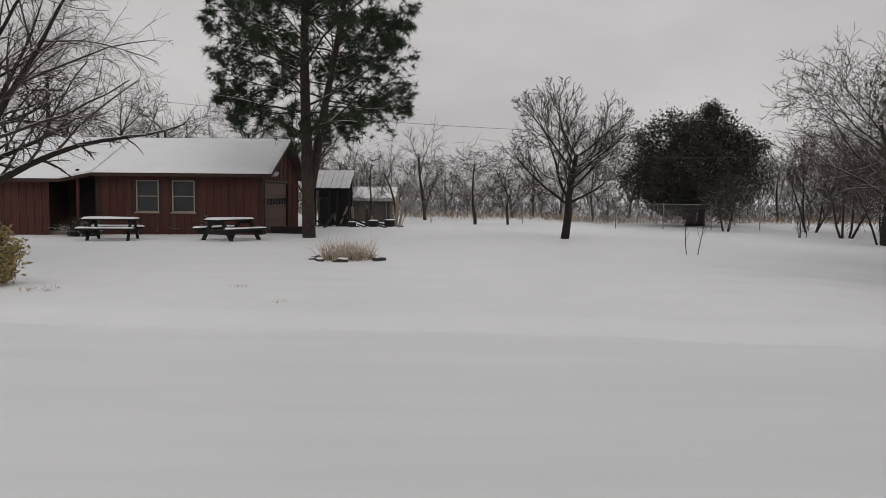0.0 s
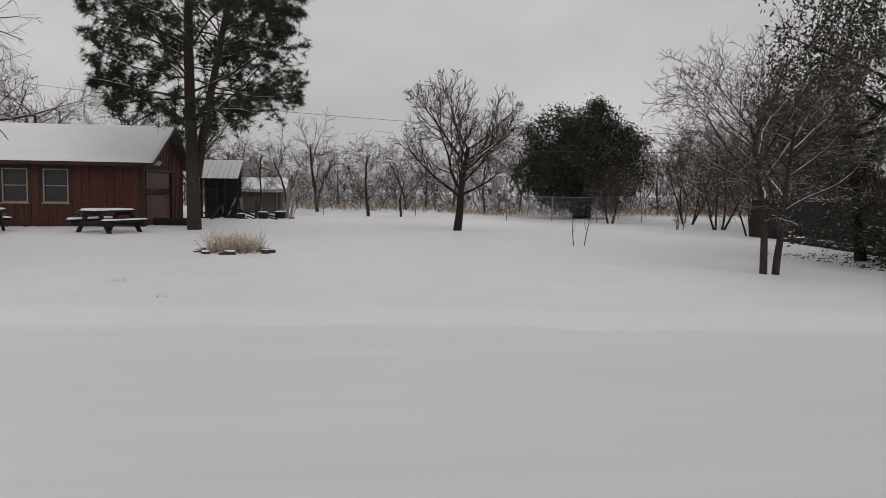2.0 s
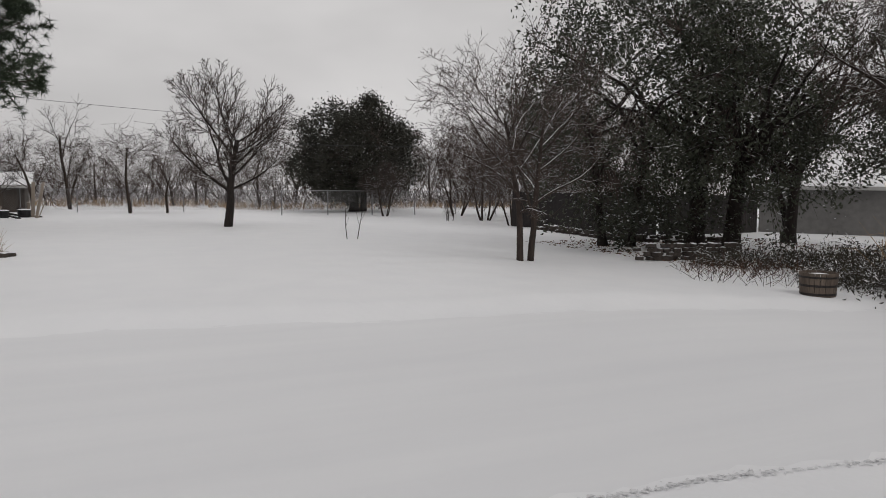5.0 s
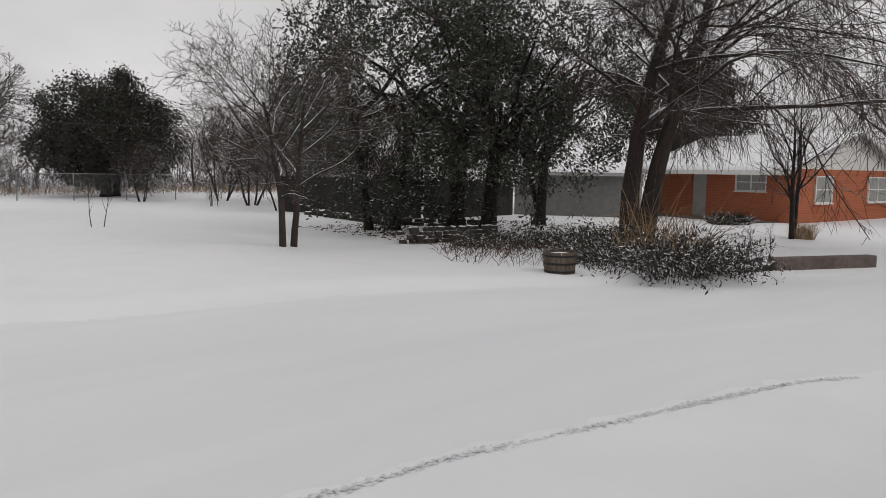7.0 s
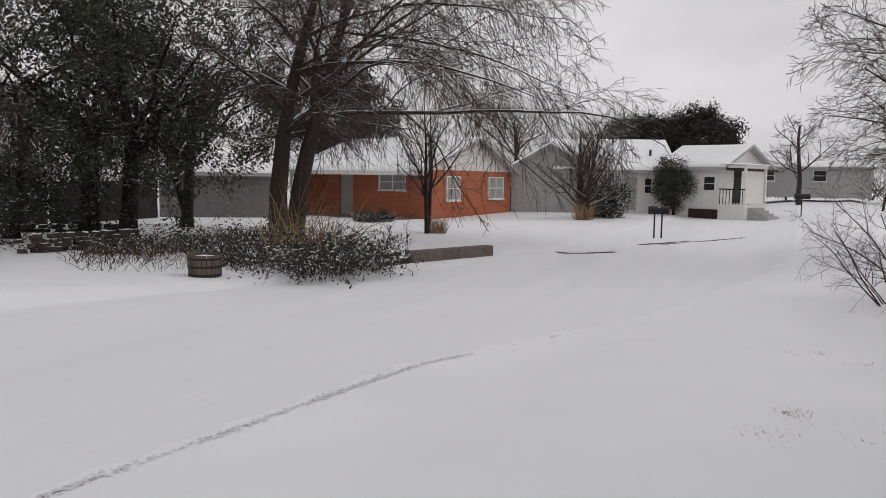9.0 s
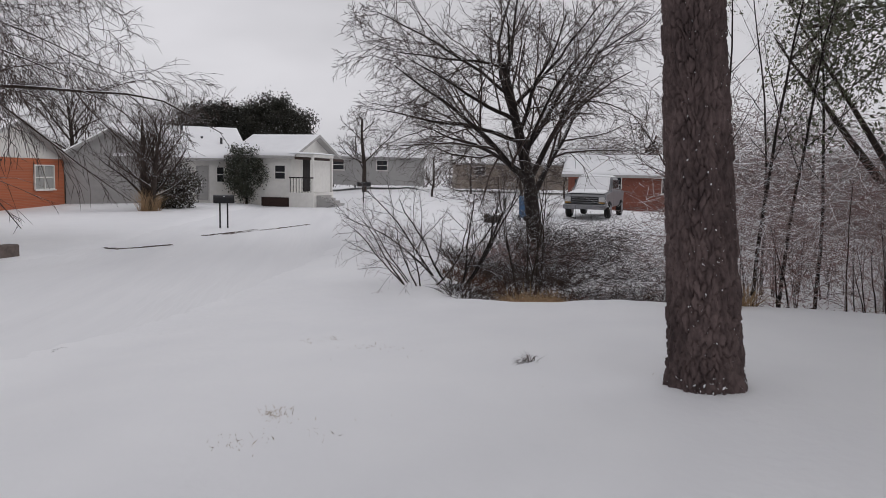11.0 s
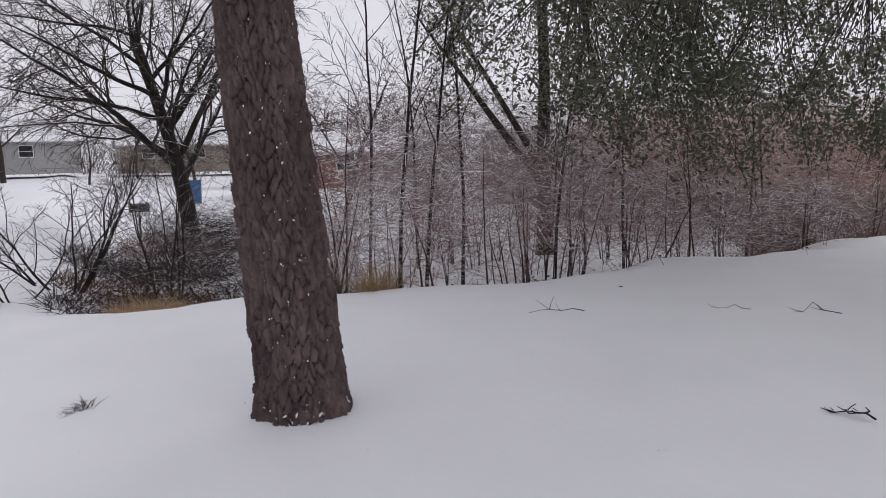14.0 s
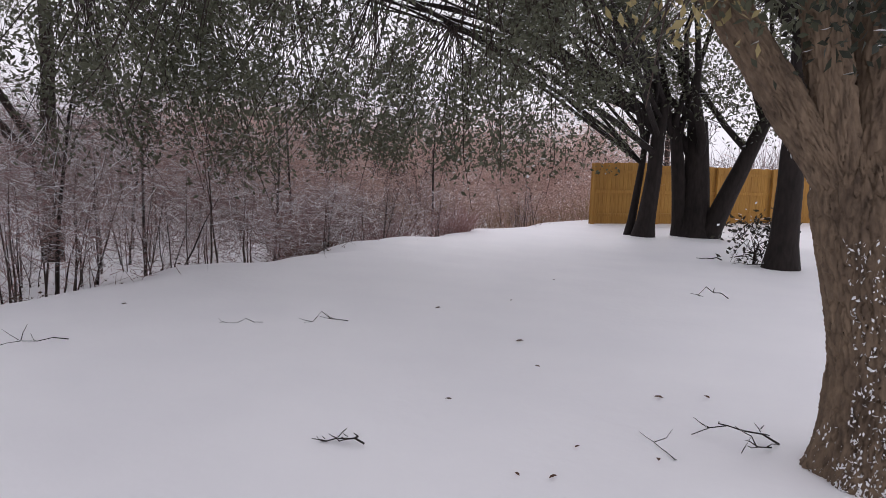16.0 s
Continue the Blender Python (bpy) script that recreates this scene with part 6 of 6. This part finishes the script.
def plank_fence(x0, y0, x1, y1, h, mat, label, bw=0.15):
    L = math.hypot(x1 - x0, y1 - y0)
    ob = thing("plank_fence", x0, y0, gz((x0 + x1) / 2, (y0 + y1) / 2) - 0.15, math.degrees(math.atan2(y1 - y0, x1 - x0)), label, "fence")
    rng = np.random.default_rng(int(L * 100))
    for k in range(int(L / bw)):
        boxed("plank", k * bw, k * bw + bw - 0.01, 0, 0.02, 0, h + rng.uniform(-0.02, 0.02), mat, ob)
    for z in (0.35, h - 0.35):
        boxed("rail", 0, L, 0.022, 0.07, z, z + 0.09, mat, ob)


plank_fence(18.3, 31.0, 20.4, 23.2, 1.75, "dark_wood", "dark weathered plank fence behind the oaks")
plank_fence(20.4, 23.2, 27.2, 24.6, 1.75, "dark_wood", "dark weathered plank fence behind the oaks")

# ---- mailboxes, posts, bin, truck ----


def mailbox(x, y, rz, legs, h, mat, label, w=0.2, L=0.52):
    ob = thing("mailbox", x, y, gz(x, y) - 0.03, rz, label, "mailbox", "mailboxes on the street")
    for k in range(legs):
        xx = 0 if legs == 1 else -0.13 + 0.26 * k
        boxed("post", xx - 0.025, xx + 0.025, -0.025, 0.025, 0, h, mat, ob)
    out = [(-w / 2, 0), (w / 2, 0)] + [(w / 2 * math.cos(a), 0.13 + w / 2 * math.sin(a)) for a in np.linspace(0, math.pi, 9)]
    b = prism("box", out, -L / 2, L / 2, mat, ob)
    b.location, b.rotation_euler = (0, 0, h), (0, 0, radians(90))
    boxed("box_flag", 0.1, 0.14, w / 2 + 0.002, w / 2 + 0.012, h + 0.08, h + 0.2, "cream_trim", ob)
    bm = bmesh.new()
    bmesh.ops.create_uvsphere(bm, u_segments=12, v_segments=6, radius=0.5, matrix=Matrix.Translation((0, 0, h + 0.22)) @ Matrix.Diagonal((L * 0.9, w * 0.8, 0.08, 1)))
    part("snow_cap", bm, "roof_snow", ob, smooth=True)


mailbox(28.9, 3.05, -75, 2, 0.92, "black_metal", "black mailbox on two thin posts in the snow", 0.3, 0.7)
mailbox(46.8, -2.5, -80, 1, 1.0, "black_metal", "dark mailbox on one post by the far drive", 0.3, 0.8)
mailbox(23.3, -5.45, -100, 1, 0.95, "old_wood", "grey wooden mailbox on a thick wooden post", 0.22, 0.5)
pst = boxed("street_post", -0.03, 0.03, -0.03, 0.03, 0, 1.0, "old_wood")
pst.matrix_world = pose(46.0, 3.0, gz(46, 3) - 0.05)
tagged(pst, "thin wooden post in the snow", "post")
bin_ = thing("blue_bin", 32.9, -9.0, gz(32.9, -9.0), 20, "blue plastic wheeled bin in the snow", "bin")
prism("body", [(-0.24, 0.08), (0.24, 0.08), (0.29, 0.95), (-0.29, 0.95)], -0.28, 0.28, "blue_plastic", bin_)
boxed("lid", -0.31, 0.31, -0.32, 0.32, 0.955, 1.01, "blue_plastic", bin_, bevel=0.02)
for s in (-0.26, 0.2):
    boxed("wheel", s, s + 0.06, 0.2, 0.38, 0.0, 0.18, "rubber", bin_, bevel=0.04)


def pickup(x, y, rz):
    t = thing("pickup_truck", x, y, gz(x, y) - 0.02, rz, "silver pickup truck with snow on bonnet and windscreen", "vehicle")
    body = [(-2.5, 0.5), (2.35, 0.45), (2.55, 0.62), (2.55, 0.95), (2.35, 1.08), (1.1, 1.2), (0.35, 1.82), (-1.0, 1.84), (-1.25, 1.25), (-2.55, 1.2)]
    bm = bmesh.new()
    a = [bm.verts.new((px, -0.9 + (0.1 if pz > 1.3 else 0), pz)) for px, pz in body]
    b = [bm.verts.new((px, 0.9 - (0.1 if pz > 1.3 else 0), pz)) for px, pz in body]
    bm.faces.new(a)
    bm.faces.new(b[::-1])
    for i in range(len(a)):
        bm.faces.new((a[i], b[i], b[(i + 1) % len(a)], a[(i + 1) % len(a)]))
    bmesh.ops.recalc_face_normals(bm, faces=bm.faces)
    bmesh.ops.bevel(bm, geom=bm.edges[:], offset=0.05, segments=2, affect="EDGES")
    part("body", bm, "truck_paint", t, smooth=False)
    snow_slab("bonnet_snow", t, ((1.15, -0.8, 1.22), (2.35, -0.8, 1.11), (2.35, 0.8, 1.11), (1.15, 0.8, 1.22)), 0.07, nx_=10, ny_=10)
    snow_slab("windscreen_snow", t, ((0.4, -0.72, 1.82), (1.08, -0.78, 1.24), (1.08, 0.78, 1.24), (0.4, 0.72, 1.82)), 0.05, nx_=10, ny_=10)
    snow_slab("cab_snow", t, ((-1.0, -0.75, 1.86), (0.33, -0.75, 1.84), (0.33, 0.75, 1.84), (-1.0, 0.75, 1.86)), 0.08, nx_=10, ny_=10)
    for s in (-0.9, 0.845):
        boxed("side_window", -0.9, 0.6, s + 0.02, s + 0.04, 1.28, 1.7, "dark_glass", t)
    g = boxed("grille", 2.56, 2.6, -0.6, 0.6, 0.68, 0.95, "black_metal", t, bevel=0.01)
    for k in range(3):
        boxed("grille_bar", 2.602, 2.62, -0.58, 0.58, 0.71 + k * 0.09, 0.735 + k * 0.09, "steel", g)
    boxed("bumper", 2.56, 2.72, -0.92, 0.92, 0.42, 0.62, "steel", t, bevel=0.03)
    for s in (-0.86, 0.62):
        hl = boxed("headlight", 2.5, 2.6, s, s + 0.24, 0.74, 0.95, "white_metal", t, "clear headlight", 0.02)
        boxed("turn_light", 2.5, 2.59, s, s + 0.24, 0.68, 0.735, "amber", t, "amber turn light")
    for wx in (-1.6, 1.6):
        for wy in (-0.86, 0.86):
            bm = bmesh.new()
            bmesh.ops.create_cone(bm, cap_ends=True, segments=24, radius1=0.38, radius2=0.38, depth=0.24, matrix=Matrix.Translation((wx, wy, 0.38)) @ Matrix.Rotation(math.pi / 2, 4, "X"))
            bmesh.ops.bevel(bm, geom=[e for e in bm.edges if len(e.link_faces) == 2 and any(len(f.verts) > 4 for f in e.link_faces)], offset=0.04, segments=2, affect="EDGES")
            wh = part("wheel", bm, "rubber", t)
            bm = bmesh.new()
            bmesh.ops.create_cone(bm, cap_ends=True, segments=20, radius1=0.22, radius2=0.2, depth=0.26, matrix=Matrix.Translation((wx, wy, 0.38)) @ Matrix.Rotation(math.pi / 2, 4, "X"))
            part("rim", bm, "steel", wh)


pickup(35.5, -12.9, 150)

# ---- the field and yard to the north ----


def picnic_table(x, y, rz, label):
    ob = thing("picnic_table", x, y, gz(x, y) - 0.02, rz, label, "table", "picnic tables in the yard")
    for k in range(5):
        boxed("table_board", -0.9, 0.9, -0.37 + k * 0.15, -0.37 + k * 0.15 + 0.14, 0.69, 0.74, "black_wood", ob, bevel=0.006)
    snow_slab("table_snow", ob, ((-0.88, -0.36, 0.742), (0.88, -0.36, 0.742), (0.88, 0.36, 0.742), (-0.88, 0.36, 0.742)), 0.075, nx_=20, ny_=10)
    for s in (-1, 1):
        for k in range(2):
            boxed("bench_board", -0.95, 0.95, s * 0.74 - 0.15 + k * 0.15, s * 0.74 - 0.15 + k * 0.15 + 0.14, 0.38, 0.44, "black_wood", ob, bevel=0.006)
        snow_slab("bench_snow", ob, ((-0.93, s * 0.74 - 0.14, 0.442), (0.93, s * 0.74 - 0.14, 0.442), (0.93, s * 0.74 + 0.13, 0.442), (-0.93, s * 0.74 + 0.13, 0.442)), 0.06, nx_=20, ny_=6)
    for xx in (-0.65, 0.65):
        boxed("bench_arm", xx - 0.02, xx + 0.02, -0.88, 0.88, 0.24, 0.378, "black_wood", ob)
        boxed("table_brace", xx - 0.021, xx + 0.021, -0.34, 0.34, 0.58, 0.688, "black_wood", ob)
        for s in (-1, 1):
            bm = bmesh.new()
            q = [bm.verts.new((xx + o, yy, zz)) for o in (0.022, 0.085) for yy, zz in ((s * 0.76, 0.0), (s * 0.6, 0.0), (s * 0.16, 0.68), (s * 0.32, 0.68))]
            for f in ((0, 1, 2, 3), (7, 6, 5, 4), (0, 4, 5, 1), (1, 5, 6, 2), (2, 6, 7, 3), (3, 7, 4, 0)):
                bm.faces.new([q[i] for i in f])
            bmesh.ops.recalc_face_normals(bm, faces=bm.faces)
            part("leg", bm, "black_wood", ob)


picnic_table(-11.2, 26.0, 8, "black wooden picnic table with thick snow on top")
picnic_table(-7.15, 26.1, 60, "black wooden picnic table turned aslant, with snow on top")


def flower_ring(x, y, r):
    ob = thing("flower_bed", x, y, gz(x, y), 0, "round bed of dry pale stalks edged with stones", "flower bed")
    rng = np.random.default_rng(88)
    for k in range(10):
        a = 2 * math.pi * k / 10 + rng.normal(0, 0.2)
        bm = bmesh.new()
        bmesh.ops.create_icosphere(bm, subdivisions=2, radius=0.5)
        for v in bm.verts:
            v.co = Vector((max(-0.38, min(0.38, v.co.x)), max(-0.33, min(0.33, v.co.y)), max(-0.25, min(0.25, v.co.z)))) * (1 + 0.2 * noise.noise(v.co * 3 + Vector((k, 0, 0))))
        s = part("stone", bm, "stone", ob)
        s.matrix_basis = pose(r * math.cos(a) * rng.uniform(0.9, 1.1), r * 0.85 * math.sin(a), rng.uniform(-0.03, 0.05), rng.normal(0, 6), rng.normal(0, 6), math.degrees(a) + 90 + rng.normal(0, 12)) @ Matrix.Diagonal((rng.uniform(0.3, 0.6), 0.24, rng.uniform(0.18, 0.3), 1))
    n = 420
    q, a = np.sqrt(rng.uniform(0, 1, n)) * r * 0.8, rng.uniform(0, 6.28, n)
    V, F = blades(rng, np.stack([q * np.cos(a), q * np.sin(a), np.zeros(n)], 1), 0.62, 0.006, 0.45, 0.3)
    np_mesh("stalk_mass", V, F, "pale_grass", ob)["kind"] = "stuff"
    V, F = blades(rng, np.stack([q * np.cos(a), q * np.sin(a), np.zeros(n)], 1)[:200], 0.25, 0.008, 1.0, 0.3)
    np_mesh("dead_leaf_mass", V, F, "brown_leaf", ob)["kind"] = "stuff"


flower_ring(-2.2, 18.6, 0.85)
bare_tree("lawn_sapling", 7.2, 21.2, 1.25, 0.014, 421, "thin young bare sapling in the snow", [lv(1, 0, 1, 0, 0.03, 6), lv(4, 35, 0.4, 0.3, 0.08, 4, 0.2, 0.6)], trunks=2, sides=(6, 4))
bare_tree("lawn_sapling", 17.5, 36.3, 1.1, 0.02, 422, "small bushy bare sapling in the snow", SHRUB, trunks=4, sides=(5, 4, 3))
evergreen("west_shrub", -7.75, 12.9, "tan and green shrub at the road's edge", [(0, 0, 0, 0, 0.03, 0.3)], (0, 0, 0.5), (0.55, 0.5, 0.55), 120, 40, 0.1, 0.05, 30, leaf="tan_leaf", limbs=5, holes=-0.4, limb_r=0.012)
for k, (x, y) in enumerate(((-11.6, 28.9), (-10.5, 28.9), (-8.6, 28.8))):
    bare_tree("wall_shrub", x, y, 0.75, 0.012, 430 + k, "bare small shrub against the house wall", SHRUB, trunks=5, sides=(5, 4, 3), group="shrubs at the house wall")
twig_bush("wall_shrub", -13.2, 28.2, 0.5, 0.9, 500, "bush_leaf", "snowy leafy shrub by the porch", 0.012, 0.6, 0.3, "shrub")
post_light = boxed("porch_box", -0.12, 0.12, -0.06, 0.06, 0, 0.5, "cream_trim", bevel=0.01)
post_light.matrix_world = pose(-13.55, 29.1, gz(-13.5, 29.1) + 0.0)
tagged(post_light, "small tan box by the porch", "box")
tr = thing("garage_trough", -5.9, 31.0, gz(-5.9, 31), 0, "low dark wooden trough by the garage", "trough")
boxed("body", -0.9, 0.5, -0.25, 0.25, 0, 0.28, "dark_wood", tr, bevel=0.02)

# chain-link fence across the field
wf = thing("wire_fence", -6.0, 47.2, 0.0, math.degrees(math.atan2(-3.6, 36)), "grey chain-link wire fence across the field", "fence")
for k in range(15):
    V, F = tubes([(np.array([(k * 2.8, 0, -0.3), (k * 2.8, 0, 0.6), (k * 2.8, 0, 1.25)]), np.array([0.03, 0.03, 0.03]))], 6)
    np_mesh("post", V, F, "steel", wf)
V, F = tubes([(np.array([(0, 0, 1.2), (20, 0, 1.2), (39.2, 0, 1.2)]), np.full(3, 0.02))], 6)
np_mesh("rail", V, F, "steel", wf)
lines = []
for k in range(0, 330):
    x = k * 0.12
    for s in (-1, 1):
        if 0 <= x + s * 1.1 <= 39.2:
            lines.append((np.array([(x, 0, 0.05), (x + s * 1.1, 0, 1.19)]), np.full(2, 0.0035)))
V, F = tubes(lines, 3)
np_mesh("netting", V, F, "steel", wf)["kind"] = "stuff"

# far brush and tall grass that close the field, and woods all round
rg = np.random.default_rng(901)


def far_band(name, pts, h, width, mat, label, lean=0.25):
    P = np.asarray(pts)
    P = np.c_[P, height(P[:, 0], P[:, 1]) - 0.05]
    V, F = blades(rg, P, h, width, lean, 0.1)
    tagged(np_mesh(name, V, F, mat), label, "brush", kind="stuff")


n = 7000
xs = rg.uniform(-25, 62, n)
far_band("field_brush", np.stack([xs, 58 + rg.uniform(0, 26, n) - 0.1 * xs], 1), 1.9, 0.014, "twig", "grey bare brush beyond the field", 0.9)
n = 2600
xs = rg.uniform(-20, 40, n)
far_band("field_grass_band", np.stack([xs, 56 + rg.uniform(0, 10, n) - 0.1 * xs], 1), 0.75, 0.02, "dry_grass", "tan dry grass beyond the field", 0.4)
n = 9000
an, di = rg.uniform(-2.3, 2.5, n), rg.uniform(95, 150, n)
far_band("far_woods", np.stack([di * np.cos(an), di * np.sin(an)], 1), 6.5, 0.04, "twig", "grey bare woods in the distance", 0.55)
n = 2600
an, di = rg.uniform(-2.2, -0.75, n), rg.uniform(32, 70, n)
far_band("south_woods", np.stack([di * np.cos(an), di * np.sin(an)], 1), 4.5, 0.018, "twig_ice", "pale bare woods south of the lawn", 0.6)

tc_ = np.stack([rg.uniform(-24, 60, 320), rg.uniform(56, 74, 320)], 1)
tc_ = np.c_[tc_, rg.uniform(0.4, 4.6, 320)]
tc_[:, 1] -= 0.1 * tc_[:, 0]
tangle("field_tangle", tc_, 60, (1.2, 1.2, 0.7), 1.5, 0.011, "twig", "grey bare brush beyond the field")
tc_ = np.stack([rg.uniform(46, 80, 140), rg.uniform(-36, -8, 140), rg.uniform(0.4, 4.6, 140)], 1)
tangle("east_tangle", tc_, 50, (1.3, 1.3, 0.8), 1.5, 0.012, "twig", "grey bare brush beyond the ditch")

# utility pole and wires
pole = thing("utility_pole", -27.3, 53.5, 0, 0, "dark wooden utility pole behind the house", "pole")
V, F = tubes([(np.array([(0, 0, 0), (0, 0, 5), (0, 0, 9.6)]), np.array([0.16, 0.15, 0.12]))], 10)
np_mesh("pole", V, F, "black_wood", pole)
boxed("cross_arm", -1.0, 1.0, -0.06, 0.06, 8.6, 8.75, "black_wood", pole)
bm = bmesh.new()
bmesh.ops.create_cone(bm, cap_ends=True, segments=12, radius1=0.2, radius2=0.2, depth=0.7, matrix=Matrix.Translation((-0.35, 0, 7.7)))
part("transformer", bm, "dark_tin", pole)
for a, b, sag, r in (((-27, 53.5, 8.8), (60, 52, 7.4), 2.2, 0.012), ((9.5, 39, 3.62), (31, 34, 3.8), 0.05, 0.014)):
    f = np.linspace(0, 1, 40)[:, None]
    P = np.array(a) * (1 - f) + np.array(b) * f - np.array([0, 0, 4 * sag]) * f * (1 - f)
    V, F = tubes([(P, np.full(40, r))], 5)
    tagged(np_mesh("overhead_wire", V, F, "wire"), "thin dark overhead wire across the field", "wire")

# yard clutter and shed behind the pine
shed = thing("yard_shed", -6.35, 38.6, 0.0, 0, "open yard shed on dark posts with a ribbed tin roof", "shed")
for x in (0.05, 0.75, 1.15, 1.75):
    boxed("post", x, x + 0.1, 0, 0.1, -0.2, 2.0, "black_wood", shed)
for k in range(8):
    bm = bmesh.new()
    vs = box(bm, k * 0.25 - 0.1, k * 0.25 + 0.13, 0, 2.3, 0, 0.03)
    bmesh.ops.rotate(bm, verts=vs, cent=(0, 0, 0), matrix=Matrix.Rotation(radians(24), 3, "X"))
    bmesh.ops.translate(bm, verts=vs, vec=(0, -0.25, 1.92 + 0.012 * (k % 2)))
    part("roof_sheet", bm, "white_metal", shed)
boxed("back_wall", 0, 1.8, 1.7, 1.8, -0.2, 2.6, "black_wood", shed)
tank = boxed("stored_tank", 0.15, 0.75, 0.5, 1.1, -0.1, 1.45, "black_metal", shed, bevel=0.1)
simple_house("back_shed", -5.6, 47.0, 0, 2.6, 3.0, 1.6, 2.2, "old_wood", "weathered brown shed with a snowy roof behind the yard", -0.1, "x", [])
rc = np.random.default_rng(55)
for k in range(26):
    x, y = rc.uniform(-6.2, -1.6), rc.uniform(37.2, 40.5)
    L = rc.uniform(0.5, 1.8)
    ob = boxed("scrap_plank", -L / 2, L / 2, -0.07, 0.07, -0.02, 0.02, "black_wood" if k % 3 else "cream_trim", bevel=0.005)
    tilt = rc.uniform(-35, 5) if k % 3 else -rc.uniform(50, 85)
    ob.matrix_world = pose(x, y, gz(x, y) + abs(math.sin(radians(tilt))) * L / 2 + 0.01, rc.normal(0, 10), tilt, rc.uniform(0, 360))
    tagged(ob, "snow-dusted scrap plank in the yard clutter", "plank", "scrap in the yard")
for k, (x, y, s) in enumerate(((-3.3, 38.6, 0.28), (-4.3, 38.0, 0.22), (-2.5, 39.2, 0.3))):
    tb = thing("yard_tub", x, y, gz(x, y) - 0.02, k * 40, "dark tub heaped with snow in the yard", "tub", "tubs in the yard")
    bm = bmesh.new()
    bmesh.ops.create_cone(bm, cap_ends=True, segments=18, radius1=s * 0.8, radius2=s, depth=s * 1.2, matrix=Matrix.Translation((0, 0, s * 0.6)))
    part("body", bm, "black_metal", tb)
    bm = bmesh.new()
    bmesh.ops.create_uvsphere(bm, u_segments=16, v_segments=8, radius=s * 0.96, matrix=Matrix.Translation((0, 0, s * 1.19)) @ Matrix.Diagonal((1, 1, 0.2, 1)))
    part("snow_heap", bm, "roof_snow", tb, smooth=True)

# ---- scuffed streaks in the drives across the road ----
for x0, y0, x1, y1 in ((20.9, 4.7, 22.3, 3.5), (25.8, 2.6, 30.8, 0.15), (25.2, 3.1, 28.0, 1.9)):
    rs = np.random.default_rng(int(x0 * 10))
    f = rs.uniform(0, 1, 420)
    px_, py_ = x0 + (x1 - x0) * f + rs.normal(0, 0.06, 420), y0 + (y1 - y0) * f + rs.normal(0, 0.05, 420)
    cs = np.stack([px_, py_, gz_grid(px_, py_) + 0.012], 1)
    V, F = leaves(rs, cs, 1, 0.002, 0.06, flat=0.8, aspect=0.6)
    V[:, 2] = np.repeat(cs[:, 2], 4) + (V[:, 2] - np.repeat(cs[:, 2], 4)) * 0.25
    tagged(np_mesh("drive_streak", V, F, "concrete"), "bare scraped streak of drive showing through snow", "track", kind="stuff")

# ---- wheel track in the road's snow ----
rt = np.random.default_rng(64)
C = []
for x in np.arange(0.6, 12.5, 0.01):
    dense = noise.noise(Vector((x * 1.3, 3, 0))) * 1.2 + 0.85 - 1.3 * max(0.0, x - 6.5) / 3.5
    y = 3.52 - 0.06 * x - 0.011 * x * x + 0.03 * math.sin(x * 2.1)
    for k in range(2):
        if rt.uniform() < dense:
            xx, yy = x + rt.normal(0, 0.012), y + rt.normal(0, 0.024)
            C.append((xx, yy, gz(xx, yy) + 0.009))
C = np.array(C)
V, F = leaves(rt, C, 1, 0.002, 0.019, flat=0.6, aspect=0.8)
V[:, 2] = np.repeat(C[:, 2], 4) + (V[:, 2] - np.repeat(C[:, 2], 4)) * 0.3
tagged(np_mesh("wheel_track", V, F, "slush"), "thin crumbled wheel track in the snow", "track", kind="stuff")
